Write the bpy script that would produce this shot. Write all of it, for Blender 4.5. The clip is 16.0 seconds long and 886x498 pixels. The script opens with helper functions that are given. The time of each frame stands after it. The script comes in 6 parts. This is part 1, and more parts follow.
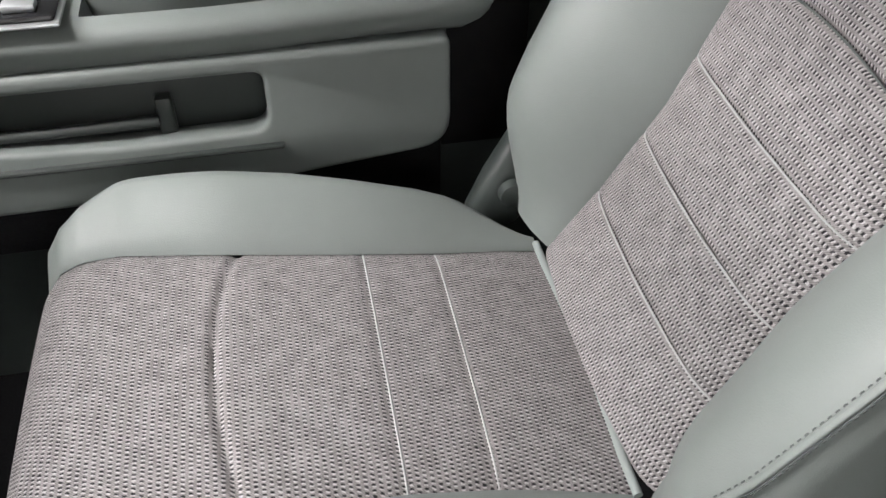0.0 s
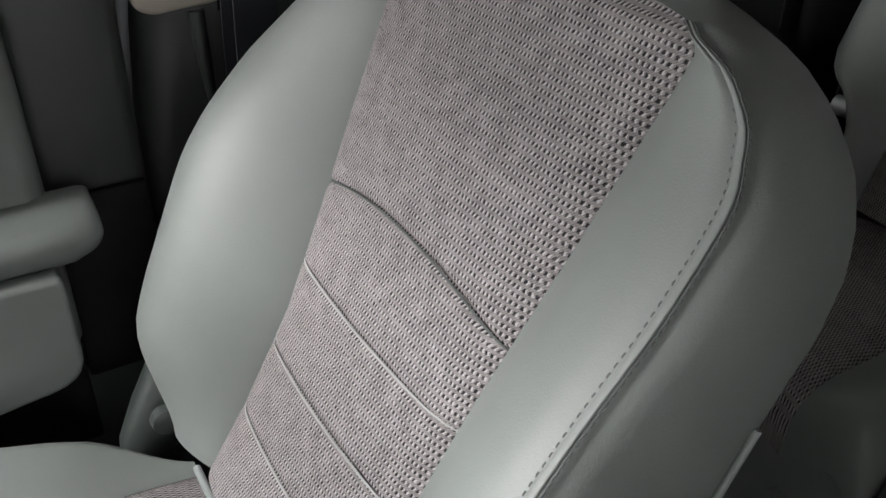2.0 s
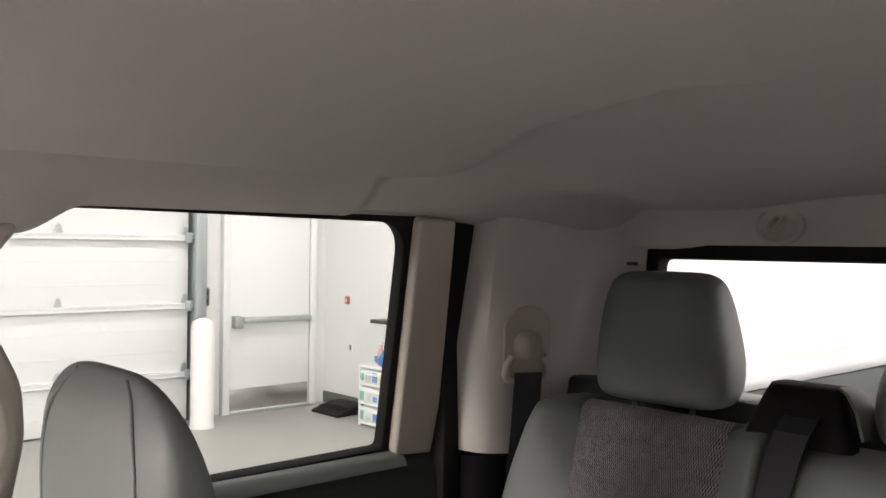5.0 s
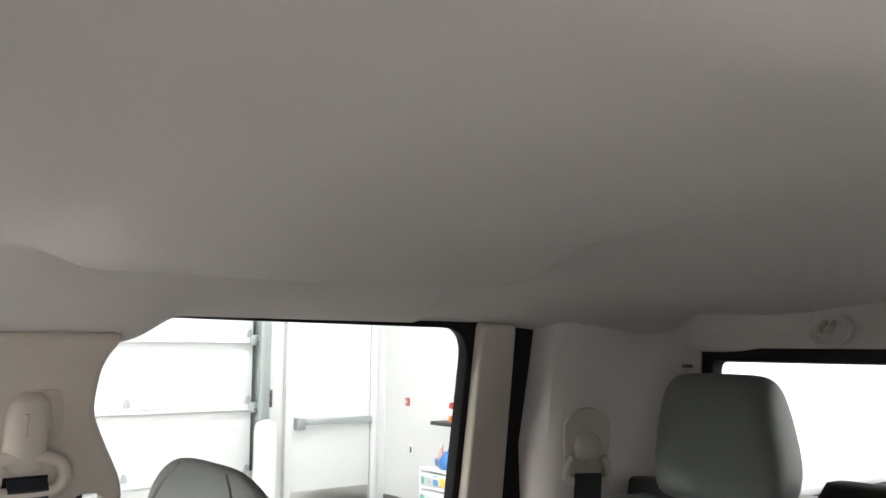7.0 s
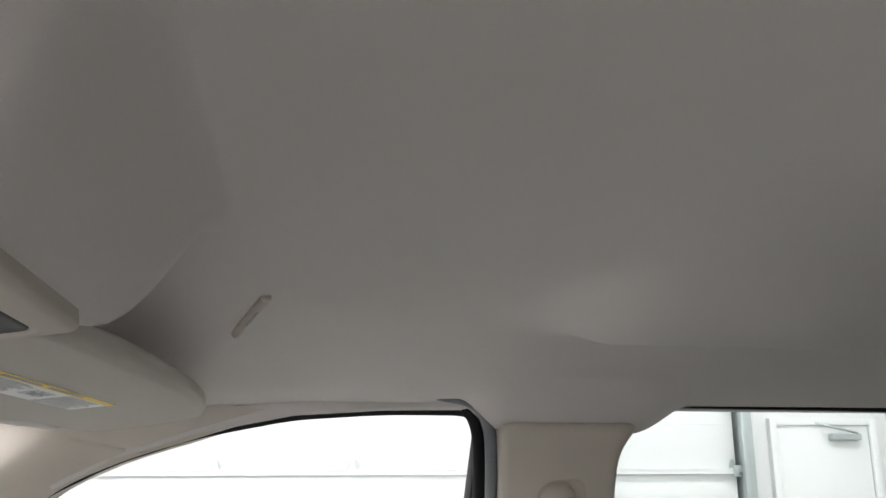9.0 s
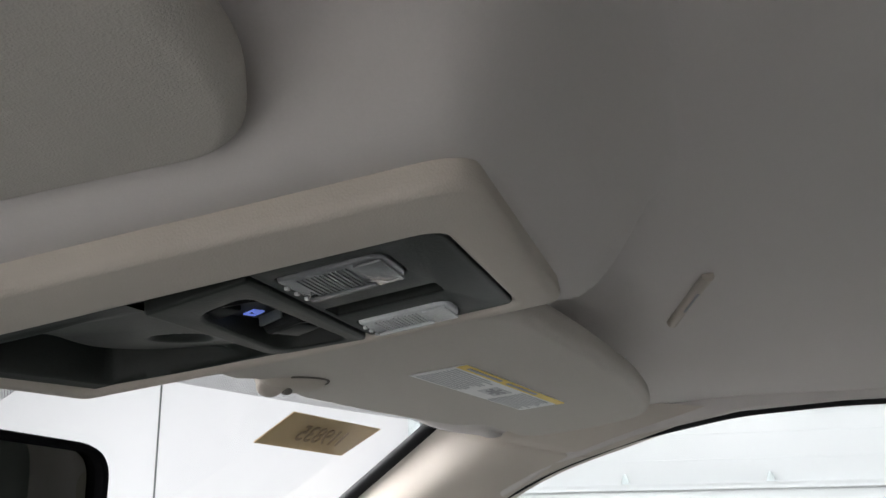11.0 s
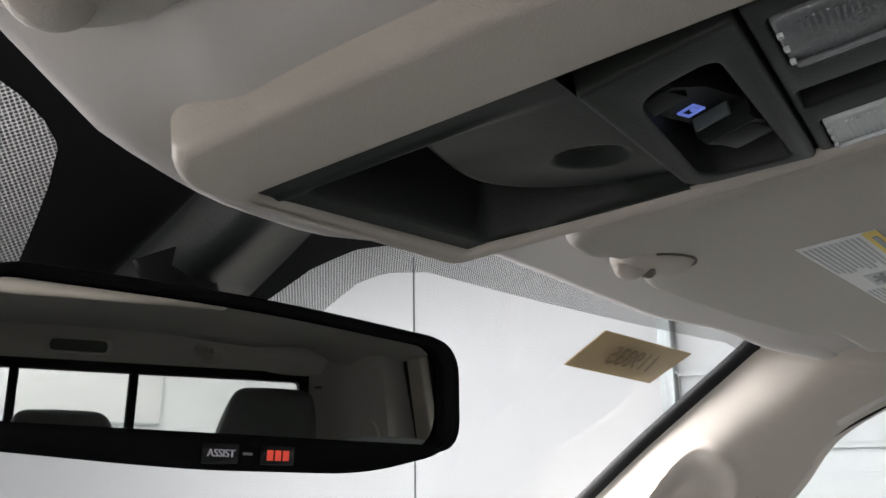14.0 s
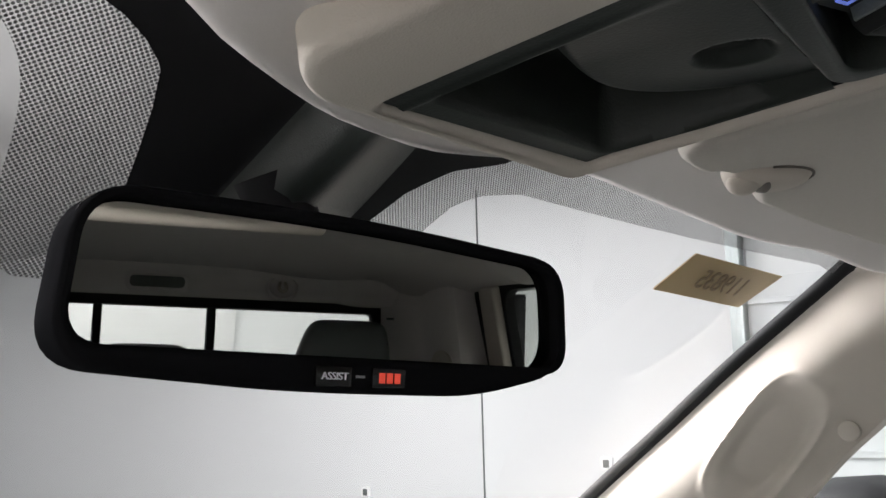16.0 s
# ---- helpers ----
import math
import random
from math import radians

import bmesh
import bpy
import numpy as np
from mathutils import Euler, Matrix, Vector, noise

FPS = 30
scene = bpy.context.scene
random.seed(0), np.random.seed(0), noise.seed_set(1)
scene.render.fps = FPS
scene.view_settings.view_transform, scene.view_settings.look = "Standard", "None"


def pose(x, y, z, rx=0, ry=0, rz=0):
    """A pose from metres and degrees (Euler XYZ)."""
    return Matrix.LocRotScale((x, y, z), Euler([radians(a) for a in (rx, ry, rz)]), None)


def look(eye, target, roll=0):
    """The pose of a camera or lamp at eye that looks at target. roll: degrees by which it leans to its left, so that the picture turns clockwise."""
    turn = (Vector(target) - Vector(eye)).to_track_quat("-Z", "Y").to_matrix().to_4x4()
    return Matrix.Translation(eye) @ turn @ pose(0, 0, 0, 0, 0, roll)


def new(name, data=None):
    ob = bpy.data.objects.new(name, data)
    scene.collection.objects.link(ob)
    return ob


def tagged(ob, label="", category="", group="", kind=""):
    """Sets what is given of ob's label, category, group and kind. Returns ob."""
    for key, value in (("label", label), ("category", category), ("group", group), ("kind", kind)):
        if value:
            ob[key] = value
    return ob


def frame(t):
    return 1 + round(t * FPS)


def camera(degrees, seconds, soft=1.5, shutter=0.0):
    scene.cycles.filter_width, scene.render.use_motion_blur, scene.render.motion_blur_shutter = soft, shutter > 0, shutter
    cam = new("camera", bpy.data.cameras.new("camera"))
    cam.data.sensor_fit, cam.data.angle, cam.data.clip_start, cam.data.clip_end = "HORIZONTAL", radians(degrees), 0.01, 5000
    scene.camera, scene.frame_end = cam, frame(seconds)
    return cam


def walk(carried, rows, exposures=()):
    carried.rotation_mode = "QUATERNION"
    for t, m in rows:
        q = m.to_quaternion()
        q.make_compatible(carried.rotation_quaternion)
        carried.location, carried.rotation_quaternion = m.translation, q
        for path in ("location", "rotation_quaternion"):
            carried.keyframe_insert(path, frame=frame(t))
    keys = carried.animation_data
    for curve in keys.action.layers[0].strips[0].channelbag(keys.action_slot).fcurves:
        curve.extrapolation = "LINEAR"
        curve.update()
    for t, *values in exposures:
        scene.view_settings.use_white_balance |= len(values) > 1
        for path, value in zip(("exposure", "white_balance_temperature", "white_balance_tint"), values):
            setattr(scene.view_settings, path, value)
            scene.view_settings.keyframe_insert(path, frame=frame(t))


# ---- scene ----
cam = camera(53.0, 16.0)
PATH = [
    (0, (-0.083, 0.226, 0.952), (1.364, -0.061, -0.398), 0.2),
    (0.5, (-0.084, 0.189, 0.967), (1.358, -0.346, -0.312), 0.7),
    (1, (-0.079, 0.160, 0.990), (1.344, -0.550, -0.223), 1.5),
    (1.5, (-0.077, 0.136, 0.992), (1.367, -0.677, -0.128), 1.4),
    (2, (-0.084, 0.120, 0.990), (1.353, -0.759, -0.088), 0.8),
    (2.5, (-0.081, 0.117, 0.987), (1.350, -0.814, -0.055), 0),
    (3, (-0.123, 0.120, 1.029), (1.314, -0.846, 0.027), -0.3),
    (3.5, (-0.160, 0.118, 1.070), (1.323, -0.914, 0.213), -0.2),
    (4, (-0.223, 0.115, 1.100), (1.317, -1.027, 0.529), 0.2),
    (4.5, (-0.298, 0.092, 1.131), (1.253, -1.140, 0.853), 0.3),
    (5, (-0.376, 0.033, 1.126), (1.113, -1.302, 1.120), 0.7),
    (5.2, (-0.391, 0.027, 1.127), (1.072, -1.336, 1.162), 0.6),
    (7.3, (-0.448, 0.105, 1.133), (1.176, -1.024, 1.432), 0.2),
    (7.5, (-0.431, 0.078, 1.124), (1.272, -0.917, 1.455), 1),
    (8, (-0.433, 0.083, 1.107), (1.371, -0.655, 1.553), 0.9),
    (8.5, (-0.419, 0.106, 1.088), (1.448, -0.428, 1.566), 0.7),
    (9, (-0.394, 0.134, 1.072), (1.517, -0.160, 1.584), -0.3),
    (9.5, (-0.376, 0.153, 1.065), (1.553, 0.150, 1.594), -0.1),
    (10, (-0.348, 0.171, 1.066), (1.567, 0.388, 1.601), -0.3),
    (10.2, (-0.343, 0.172, 1.066), (1.561, 0.469, 1.601), -0.3),
    (12.3, (-0.303, 0.238, 1.039), (1.471, 0.984, 1.585), -1.6),
    (12.5, (-0.295, 0.246, 1.038), (1.468, 1.027, 1.566), -1.3),
    (13, (-0.287, 0.262, 1.034), (1.435, 1.137, 1.552), -1.1),
    (13.5, (-0.281, 0.276, 1.031), (1.403, 1.230, 1.536), -1),
    (14, (-0.274, 0.287, 1.030), (1.384, 1.297, 1.512), -0.9),
    (14.5, (-0.272, 0.299, 1.028), (1.369, 1.350, 1.477), -1),
    (15, (-0.272, 0.308, 1.027), (1.355, 1.397, 1.435), -1.1),
    (15.5, (-0.271, 0.311, 1.027), (1.344, 1.432, 1.393), -1.1),
    (16, (-0.274, 0.312, 1.027), (1.332, 1.455, 1.364), -1.3),
]
walk(cam, [(t, look(eye, target, roll)) for t, eye, target, roll in PATH],
     exposures=((0.0, 0.27, 6500, 10), (1.0, 0.48, 6500, 10), (2.0, 0.18, 6500, 10), (2.5, 0.20, 6500, 10), (3.0, 0.35, 6500, 10), (3.5, 0.72, 6550, 10), (4.0, 0.75, 6800, 13), (4.5, 0.50, 7000, 15), (5.0, 0.78, 7050, 16),
                (7.5, 1.2, 6500, 12), (8.5, 1.0, 6450, 11), (10.0, 0.35, 6350, 10), (12.5, 0.45, 6200, 10), (14.0, 0.27, 6300, 10), (16.0, 0.28, 6350, 10)))

# ---------------------------------------------------------------- light
world = bpy.data.worlds.new("world")
world.use_nodes = True
world.node_tree.nodes["Background"].inputs[0].default_value = (0.8, 0.85, 0.9, 1)
world.node_tree.nodes["Background"].inputs[1].default_value = 0.05
scene.world = world

GROUND = -0.54
CEIL = 3.5


def area_lamp(name, place, size_x, size_y, power, colour=(1.0, 0.962, 0.965), aim=None, spread=180):
    data = bpy.data.lights.new(name, "AREA")
    data.shape, data.size, data.size_y = "RECTANGLE", size_x, size_y
    data.energy, data.color = power, colour
    data.spread = radians(spread)
    ob = new(name, data)
    ob.matrix_world = look(place, aim or (place[0], place[1] + 0.001, place[2] - 1))
    return ob


# unseen ceiling lamps, placed and weighted to light the cab, strongest beside the left wall
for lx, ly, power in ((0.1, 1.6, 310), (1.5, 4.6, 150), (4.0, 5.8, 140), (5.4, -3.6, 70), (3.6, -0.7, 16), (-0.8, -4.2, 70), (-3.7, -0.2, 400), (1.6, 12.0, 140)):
    area_lamp("unseen_ceiling_light", (lx, ly, CEIL - 0.05), 0.35, 2.4, power)
# added fill lamp, aimed to brighten the front cushion and door
area_lamp("seat_fill_light", (0.7, 3.5, CEIL - 0.10), 1.4, 1.2, 64, aim=(0.55, 0.35, 0.5), spread=70)
# added soft fill lamp far ahead, for the seat back and headrest
area_lamp("front_fill_light", (1.1, 9.4, 2.85), 4.0, 1.1, 150, aim=(0.40, 0.0, 0.9), spread=90)


# ---------------------------------------------------------------- materials
def mat(name):
    m = bpy.data.materials.new(name)
    m.use_nodes = True
    nt = m.node_tree
    return m, nt, nt.nodes["Principled BSDF"]


def node(nt, kind, **values):
    n = nt.nodes.new(kind)
    for key, value in values.items():
        if key in n.inputs:
            n.inputs[key].default_value = value
    return n


def plain(name, colour, rough=0.5, metal=0.0, vary=0.06, scale=30.0, bump=0.0, bump_scale=400.0, large=2.5, spec=0.5, wear=0.0):
    """Colour with a fine and a broad variation, and a fine grain in the relief."""
    m, nt, b = mat(name)
    tc = node(nt, "ShaderNodeTexCoord")
    fine = node(nt, "ShaderNodeTexNoise", Scale=scale, Detail=4.0, Roughness=0.6)
    broad = node(nt, "ShaderNodeTexNoise", Scale=large, Detail=3.0)
    for t in (fine, broad):
        nt.links.new(tc.outputs["Object"], t.inputs["Vector"])
    mix = node(nt, "ShaderNodeMath")
    mix.operation = "ADD"
    nt.links.new(fine.outputs["Fac"], mix.inputs[0])
    nt.links.new(broad.outputs["Fac"], mix.inputs[1])
    ramp = node(nt, "ShaderNodeMapRange")
    ramp.inputs["From Min"].default_value, ramp.inputs["From Max"].default_value = 0.6, 1.4
    ramp.inputs["To Min"].default_value, ramp.inputs["To Max"].default_value = 1 - vary, 1 + vary
    nt.links.new(mix.outputs[0], ramp.inputs["Value"])
    col = node(nt, "ShaderNodeMix")
    col.data_type, col.blend_type = "RGBA", "MULTIPLY"
    col.inputs[0].default_value = 1.0
    col.inputs[6].default_value = (*colour, 1)
    nt.links.new(ramp.outputs[0], col.inputs[7])
    nt.links.new(col.outputs[2], b.inputs["Base Color"])
    b.inputs["Roughness"].default_value = rough
    b.inputs["Metallic"].default_value = metal
    b.inputs["Specular IOR Level"].default_value = spec
    if wear:
        rr = node(nt, "ShaderNodeMapRange")
        rr.inputs["To Min"].default_value, rr.inputs["To Max"].default_value = rough - wear, rough + wear
        nt.links.new(broad.outputs["Fac"], rr.inputs["Value"])
        nt.links.new(rr.outputs[0], b.inputs["Roughness"])
    if bump:
        g = node(nt, "ShaderNodeTexNoise", Scale=bump_scale, Detail=2.0)
        nt.links.new(tc.outputs["Object"], g.inputs["Vector"])
        bp = node(nt, "ShaderNodeBump", Strength=bump, Distance=0.001)
        nt.links.new(g.outputs["Fac"], bp.inputs["Height"])
        nt.links.new(bp.outputs[0], b.inputs["Normal"])
    return m


def woven(name, row=0.0056, pitch=0.0037):
    """Seat cloth: grey heather ground with rows of pale stitches and dark pits, on UVs in metres."""
    m, nt, b = mat(name)
    tc = node(nt, "ShaderNodeTexCoord")
    sep = node(nt, "ShaderNodeSeparateXYZ")
    nt.links.new(tc.outputs["UV"], sep.inputs[0])

    def calc(op, a, c=None, third=None):
        n = node(nt, "ShaderNodeMath")
        n.operation = op
        for k, v in enumerate((a, c, third)):
            if v is None:
                continue
            if isinstance(v, (int, float)):
                n.inputs[k].default_value = v
            else:
                nt.links.new(v, n.inputs[k])
        return n.outputs[0]

    def cloud(scale, detail=3.0, rough=0.6):
        n = node(nt, "ShaderNodeTexNoise", Scale=scale, Detail=detail, Roughness=rough)
        nt.links.new(tc.outputs["UV"], n.inputs["Vector"])
        return n.outputs["Fac"]

    v = calc("MULTIPLY", sep.outputs[1], 1 / row)
    band = node(nt, "ShaderNodeMapRange")
    band.interpolation_type = "SMOOTHSTEP"
    band.inputs["From Min"].default_value, band.inputs["From Max"].default_value = 0.36, 0.14
    nt.links.new(calc("ABSOLUTE", calc("SUBTRACT", calc("FRACT", v), 0.5)), band.inputs["Value"])
    phase = calc("MULTIPLY", calc("FLOOR", v), 2.4)
    turn = calc("MULTIPLY_ADD", sep.outputs[0], 2 * math.pi / pitch, phase)
    turn = calc("MULTIPLY_ADD", cloud(190.0, 4.0, 0.7), 6.5, turn)
    turn = calc("MULTIPLY_ADD", v, 1.6, turn)
    knots = calc("MULTIPLY", calc("SINE", turn), band.outputs[0])
    uneven = node(nt, "ShaderNodeMapRange")
    uneven.inputs["From Min"].default_value, uneven.inputs["From Max"].default_value = 0.3, 0.65
    uneven.inputs["To Min"].default_value, uneven.inputs["To Max"].default_value = 0.40, 1.0
    nt.links.new(cloud(105.0), uneven.inputs["Value"])
    knots = calc("MULTIPLY", knots, uneven.outputs[0])
    twill = calc("SINE", calc("MULTIPLY_ADD", sep.outputs[0], 3600.0, calc("MULTIPLY", sep.outputs[1], 2900.0)))
    def edge(source, low, high):
        n = node(nt, "ShaderNodeMapRange")
        n.interpolation_type = "SMOOTHSTEP"
        n.inputs["From Min"].default_value, n.inputs["From Max"].default_value = low, high
        nt.links.new(source, n.inputs["Value"])
        return n.outputs[0]

    # square dark pits, each with a pale slanting stitch beside it
    pit = calc("MULTIPLY", edge(calc("SINE", turn), 0.10, 0.45), band.outputs[0])
    pit = calc("MULTIPLY", pit, uneven.outputs[0])
    pale = calc("MULTIPLY", edge(calc("SINE", calc("ADD", turn, 2.3)), 0.55, 0.85), band.outputs[0])
    value = calc("MULTIPLY_ADD", twill, 0.08, 0.60)
    value = calc("MULTIPLY_ADD", pit, -0.62, value)
    value = calc("MULTIPLY_ADD", pale, 0.44, value)
    value = calc("MULTIPLY_ADD", knots, -0.06, value)
    value = calc("MULTIPLY_ADD", calc("SUBTRACT", cloud(420.0, 4.0, 0.7), 0.5), 0.55, value)
    value = calc("MULTIPLY_ADD", calc("SUBTRACT", cloud(55.0), 0.5), 0.42, value)
    ramp = node(nt, "ShaderNodeValToRGB")
    cr = ramp.color_ramp
    cr.elements[0].position, cr.elements[0].color = 0.12, (0.012, 0.012, 0.013, 1)
    cr.elements[1].position, cr.elements[1].color = 0.95, (0.38, 0.365, 0.365, 1)
    for pos, c in ((0.36, (0.078, 0.074, 0.077, 1)), (0.52, (0.141, 0.132, 0.131, 1)), (0.68, (0.215, 0.204, 0.202, 1))):
        e = cr.elements.new(pos)
        e.color = c
    nt.links.new(value, ramp.inputs[0])
    nt.links.new(ramp.outputs[0], b.inputs["Base Color"])
    b.inputs["Roughness"].default_value = 0.85
    b.inputs["Specular IOR Level"].default_value = 0.2
    bp = node(nt, "ShaderNodeBump", Strength=0.3, Distance=0.0006)
    nt.links.new(value, bp.inputs["Height"])
    nt.links.new(bp.outputs[0], b.inputs["Normal"])
    return m


def glass(name, tint=(0.96, 0.98, 0.97), shine=1.0):
    m = bpy.data.materials.new(name)
    m.use_nodes = True
    nt = m.node_tree
    nt.nodes.remove(nt.nodes["Principled BSDF"])
    out = nt.nodes["Material Output"]
    clear = node(nt, "ShaderNodeBsdfTransparent", Color=(*tint, 1))
    gloss = node(nt, "ShaderNodeBsdfAnisotropic")
    gloss.inputs["Roughness"].default_value = 0.02
    lw = node(nt, "ShaderNodeLayerWeight", Blend=0.5)
    pw = node(nt, "ShaderNodeMath")
    pw.operation = "POWER"
    pw.inputs[1].default_value = 5.0
    nt.links.new(lw.outputs["Facing"], pw.inputs[0])
    k = node(nt, "ShaderNodeMath")
    k.operation = "MULTIPLY_ADD"
    k.inputs[1].default_value = 0.6 * shine
    k.inputs[2].default_value = 0.02 * shine
    nt.links.new(pw.outputs[0], k.inputs[0])
    mix = node(nt, "ShaderNodeMixShader")
    nt.links.new(k.outputs[0], mix.inputs[0])
    nt.links.new(clear.outputs[0], mix.inputs[1])
    nt.links.new(gloss.outputs[0], mix.inputs[2])
    nt.links.new(mix.outputs[0], out.inputs["Surface"])
    return m


def dotted(name, pitch=0.0017, dark=(0.15, 0.15, 0.15)):
    """Ceramic dots fired onto glass: dark dots on clear, on UVs in metres."""
    m = bpy.data.materials.new(name)
    m.use_nodes = True
    nt = m.node_tree
    b = nt.nodes["Principled BSDF"]
    b.inputs["Base Color"].default_value = (*dark, 1)
    b.inputs["Roughness"].default_value = 0.6
    out = nt.nodes["Material Output"]
    uv = node(nt, "ShaderNodeTexCoord")
    mp = node(nt, "ShaderNodeMapping")
    mp.inputs["Scale"].default_value = (1 / pitch, 1 / pitch, 1)
    mp.inputs["Rotation"].default_value = (0, 0, radians(45))
    nt.links.new(uv.outputs["UV"], mp.inputs["Vector"])
    vo = node(nt, "ShaderNodeTexVoronoi", Scale=1.0, Randomness=0.0)
    vo.voronoi_dimensions = "2D"
    nt.links.new(mp.outputs[0], vo.inputs["Vector"])
    lt = node(nt, "ShaderNodeMath")
    lt.operation = "LESS_THAN"
    lt.inputs[1].default_value = 0.40
    nt.links.new(vo.outputs["Distance"], lt.inputs[0])
    clear = node(nt, "ShaderNodeBsdfTransparent")
    mix = node(nt, "ShaderNodeMixShader")
    nt.links.new(lt.outputs[0], mix.inputs[0])
    nt.links.new(clear.outputs[0], mix.inputs[1])
    nt.links.new(b.outputs[0], mix.inputs[2])
    nt.links.new(mix.outputs[0], out.inputs["Surface"])
    return m


def glow(name, colour, strength):
    m, nt, b = mat(name)
    b.inputs["Base Color"].default_value = (*colour, 1)
    b.inputs["Emission Color"].default_value = (*colour, 1)
    b.inputs["Emission Strength"].default_value = strength
    return m


VINYL = plain("grey_vinyl", (0.168, 0.187, 0.178), 0.52, vary=0.04, bump=0.25, bump_scale=900, wear=0.06)
CLOTH = woven("woven_seat_cloth")
THREAD = plain("grey_thread", (0.30, 0.305, 0.30), 0.75)
HOLES = plain("stitch_groove_shade", (0.075, 0.086, 0.082), 0.8)
PIPING = plain("grey_piping", (0.19, 0.215, 0.207), 0.5)
HEADLINER = plain("woven_headliner_cloth", (0.58, 0.548, 0.522), 0.95, vary=0.03, scale=900, bump=0.10, bump_scale=2200, spec=0.15)
BEIGE = plain("beige_trim_plastic", (0.52, 0.475, 0.415), 0.78, vary=0.03, bump=0.2, bump_scale=1300, spec=0.2)
CREAM = plain("beige_visor_cloth", (0.50, 0.468, 0.42), 0.85, vary=0.05, scale=500, bump=0.3, bump_scale=1500, spec=0.2)
DARK = plain("charcoal_plastic", (0.034, 0.041, 0.038), 0.36, vary=0.08, bump=0.25, bump_scale=1200)
GREYPL = plain("mid_grey_plastic", (0.10, 0.112, 0.108), 0.5, vary=0.05, bump=0.25, bump_scale=1200)
# darkened for shade on the rear door; also used on dark parts
SHADEGREY = plain("shaded_and_dark_plastic", (0.038, 0.045, 0.042), 0.42, vary=0.06, bump=0.3, bump_scale=900, spec=0.4)
DOORGREY = plain("grey_green_door_plastic", (0.165, 0.184, 0.175), 0.5, vary=0.05, bump=0.3, bump_scale=1000, wear=0.05)
BLACK = plain("black_rubber", (0.012, 0.012, 0.013), 0.7, vary=0.1, spec=0.2)
GLOSSBLACK = plain("black_gloss_plastic", (0.010, 0.010, 0.011), 0.22, vary=0.05)
CARPET = plain("black_carpet", (0.018, 0.018, 0.019), 1.0, vary=0.3, scale=300, bump=0.6, bump_scale=600, spec=0.1)
BELT = plain("black_belt_webbing", (0.016, 0.018, 0.024), 0.65, vary=0.15, scale=500, bump=0.4, bump_scale=900)
CHROME = plain("brushed_chrome", (0.75, 0.76, 0.77), 0.18, metal=1.0, vary=0.03)
SILVER = plain("satin_silver", (0.55, 0.57, 0.58), 0.35, metal=0.8, vary=0.03)
GLASS = glass("window_glass")
TINTED = glass("tinted_rear_glass", (0.84, 0.87, 0.85))
FRIT = dotted("frit_dots")
# one lens type in two colours; the pale copy carries reflected windshield light
LENS = plain("reflecting_ribbed_lens", (0.62, 0.64, 0.64), 0.15, vary=0.14, scale=600, bump=0.2, bump_scale=900)
LENSGREY = plain("dim_ribbed_lens", (0.17, 0.175, 0.18), 0.16, vary=0.16, scale=600, bump=0.2, bump_scale=900)
PANELGREY = plain("dark_console_plastic", (0.0150, 0.0185, 0.0158), 0.5, vary=0.12, scale=120, bump=0.15, bump_scale=900, spec=0.3, wear=0.08)
LABEL = plain("white_label_paper", (0.82, 0.82, 0.80), 0.55)
YELLOW = plain("yellow_label_band", (0.80, 0.60, 0.12), 0.55)
INK = plain("grey_ink", (0.36, 0.36, 0.37), 0.7)
FINEPRINT = plain("pale_fine_print", (0.56, 0.56, 0.56), 0.7)
MATTBLACK = plain("matt_black_housing", (0.010, 0.010, 0.011), 0.9, vary=0.1, spec=0.0)
SHADEBROWN = plain("brown_hollow_shade", (0.12, 0.105, 0.09), 0.7)
CARDBOARD = plain("brown_card", (0.50, 0.36, 0.19), 0.85, vary=0.08, scale=120)
MARKER = plain("dark_marker_ink", (0.27, 0.18, 0.09), 0.8)
ROCKER = plain("matt_black_switch_plastic", (0.006, 0.007, 0.007), 0.55, vary=0.1, spec=0.25)
BLUE = glow("blue_symbol_light", (0.25, 0.35, 1.0), 0.25)
RED = glow("red_symbol_light", (1.0, 0.10, 0.06), 0.25)
WALLWHITE = plain("white_wall_paint", (0.70, 0.71, 0.715), 0.55, vary=0.02, scale=8, large=0.6, bump=0.1, bump_scale=60)
CEILGREY = plain("dim_unseen_ceiling", (0.42, 0.42, 0.42), 0.6, vary=0.04, scale=6, large=0.7)
DOORWHITE = plain("white_steel_paint", (0.74, 0.76, 0.765), 0.4, vary=0.025, scale=10, large=0.8)
FLOORGREY = plain("grey_sealed_concrete", (0.33, 0.322, 0.308), 0.35, vary=0.14, scale=14, large=0.9, bump=0.1, bump_scale=80, wear=0.08)
STEEL = plain("galvanised_steel", (0.46, 0.50, 0.50), 0.42, metal=0.75, vary=0.12, scale=25)
STAINLESS = plain("stainless_kick_plate", (0.50, 0.49, 0.47), 0.3, metal=0.9, vary=0.1, scale=12)
CLEARPL = plain("frosted_clear_plastic", (0.72, 0.76, 0.78), 0.3, vary=0.04)
WHITEPL = plain("white_plastic", (0.80, 0.80, 0.80), 0.4)
TRUCKSILVER = plain("silver_truck_paint", (0.36, 0.37, 0.38), 0.3, vary=0.03)

mirror_mat = bpy.data.materials.new("tinted_mirror")
mirror_mat.use_nodes = True
_b = mirror_mat.node_tree.nodes["Principled BSDF"]
_b.inputs["Base Color"].default_value = (0.52, 0.52, 0.50, 1)
_b.inputs["Metallic"].default_value, _b.inputs["Roughness"].default_value = 1.0, 0.01


# ---------------------------------------------------------------- mesh helpers
# the overhead things hang a little further forward and larger, the rear of the cab runs a little deeper
ZONES = []


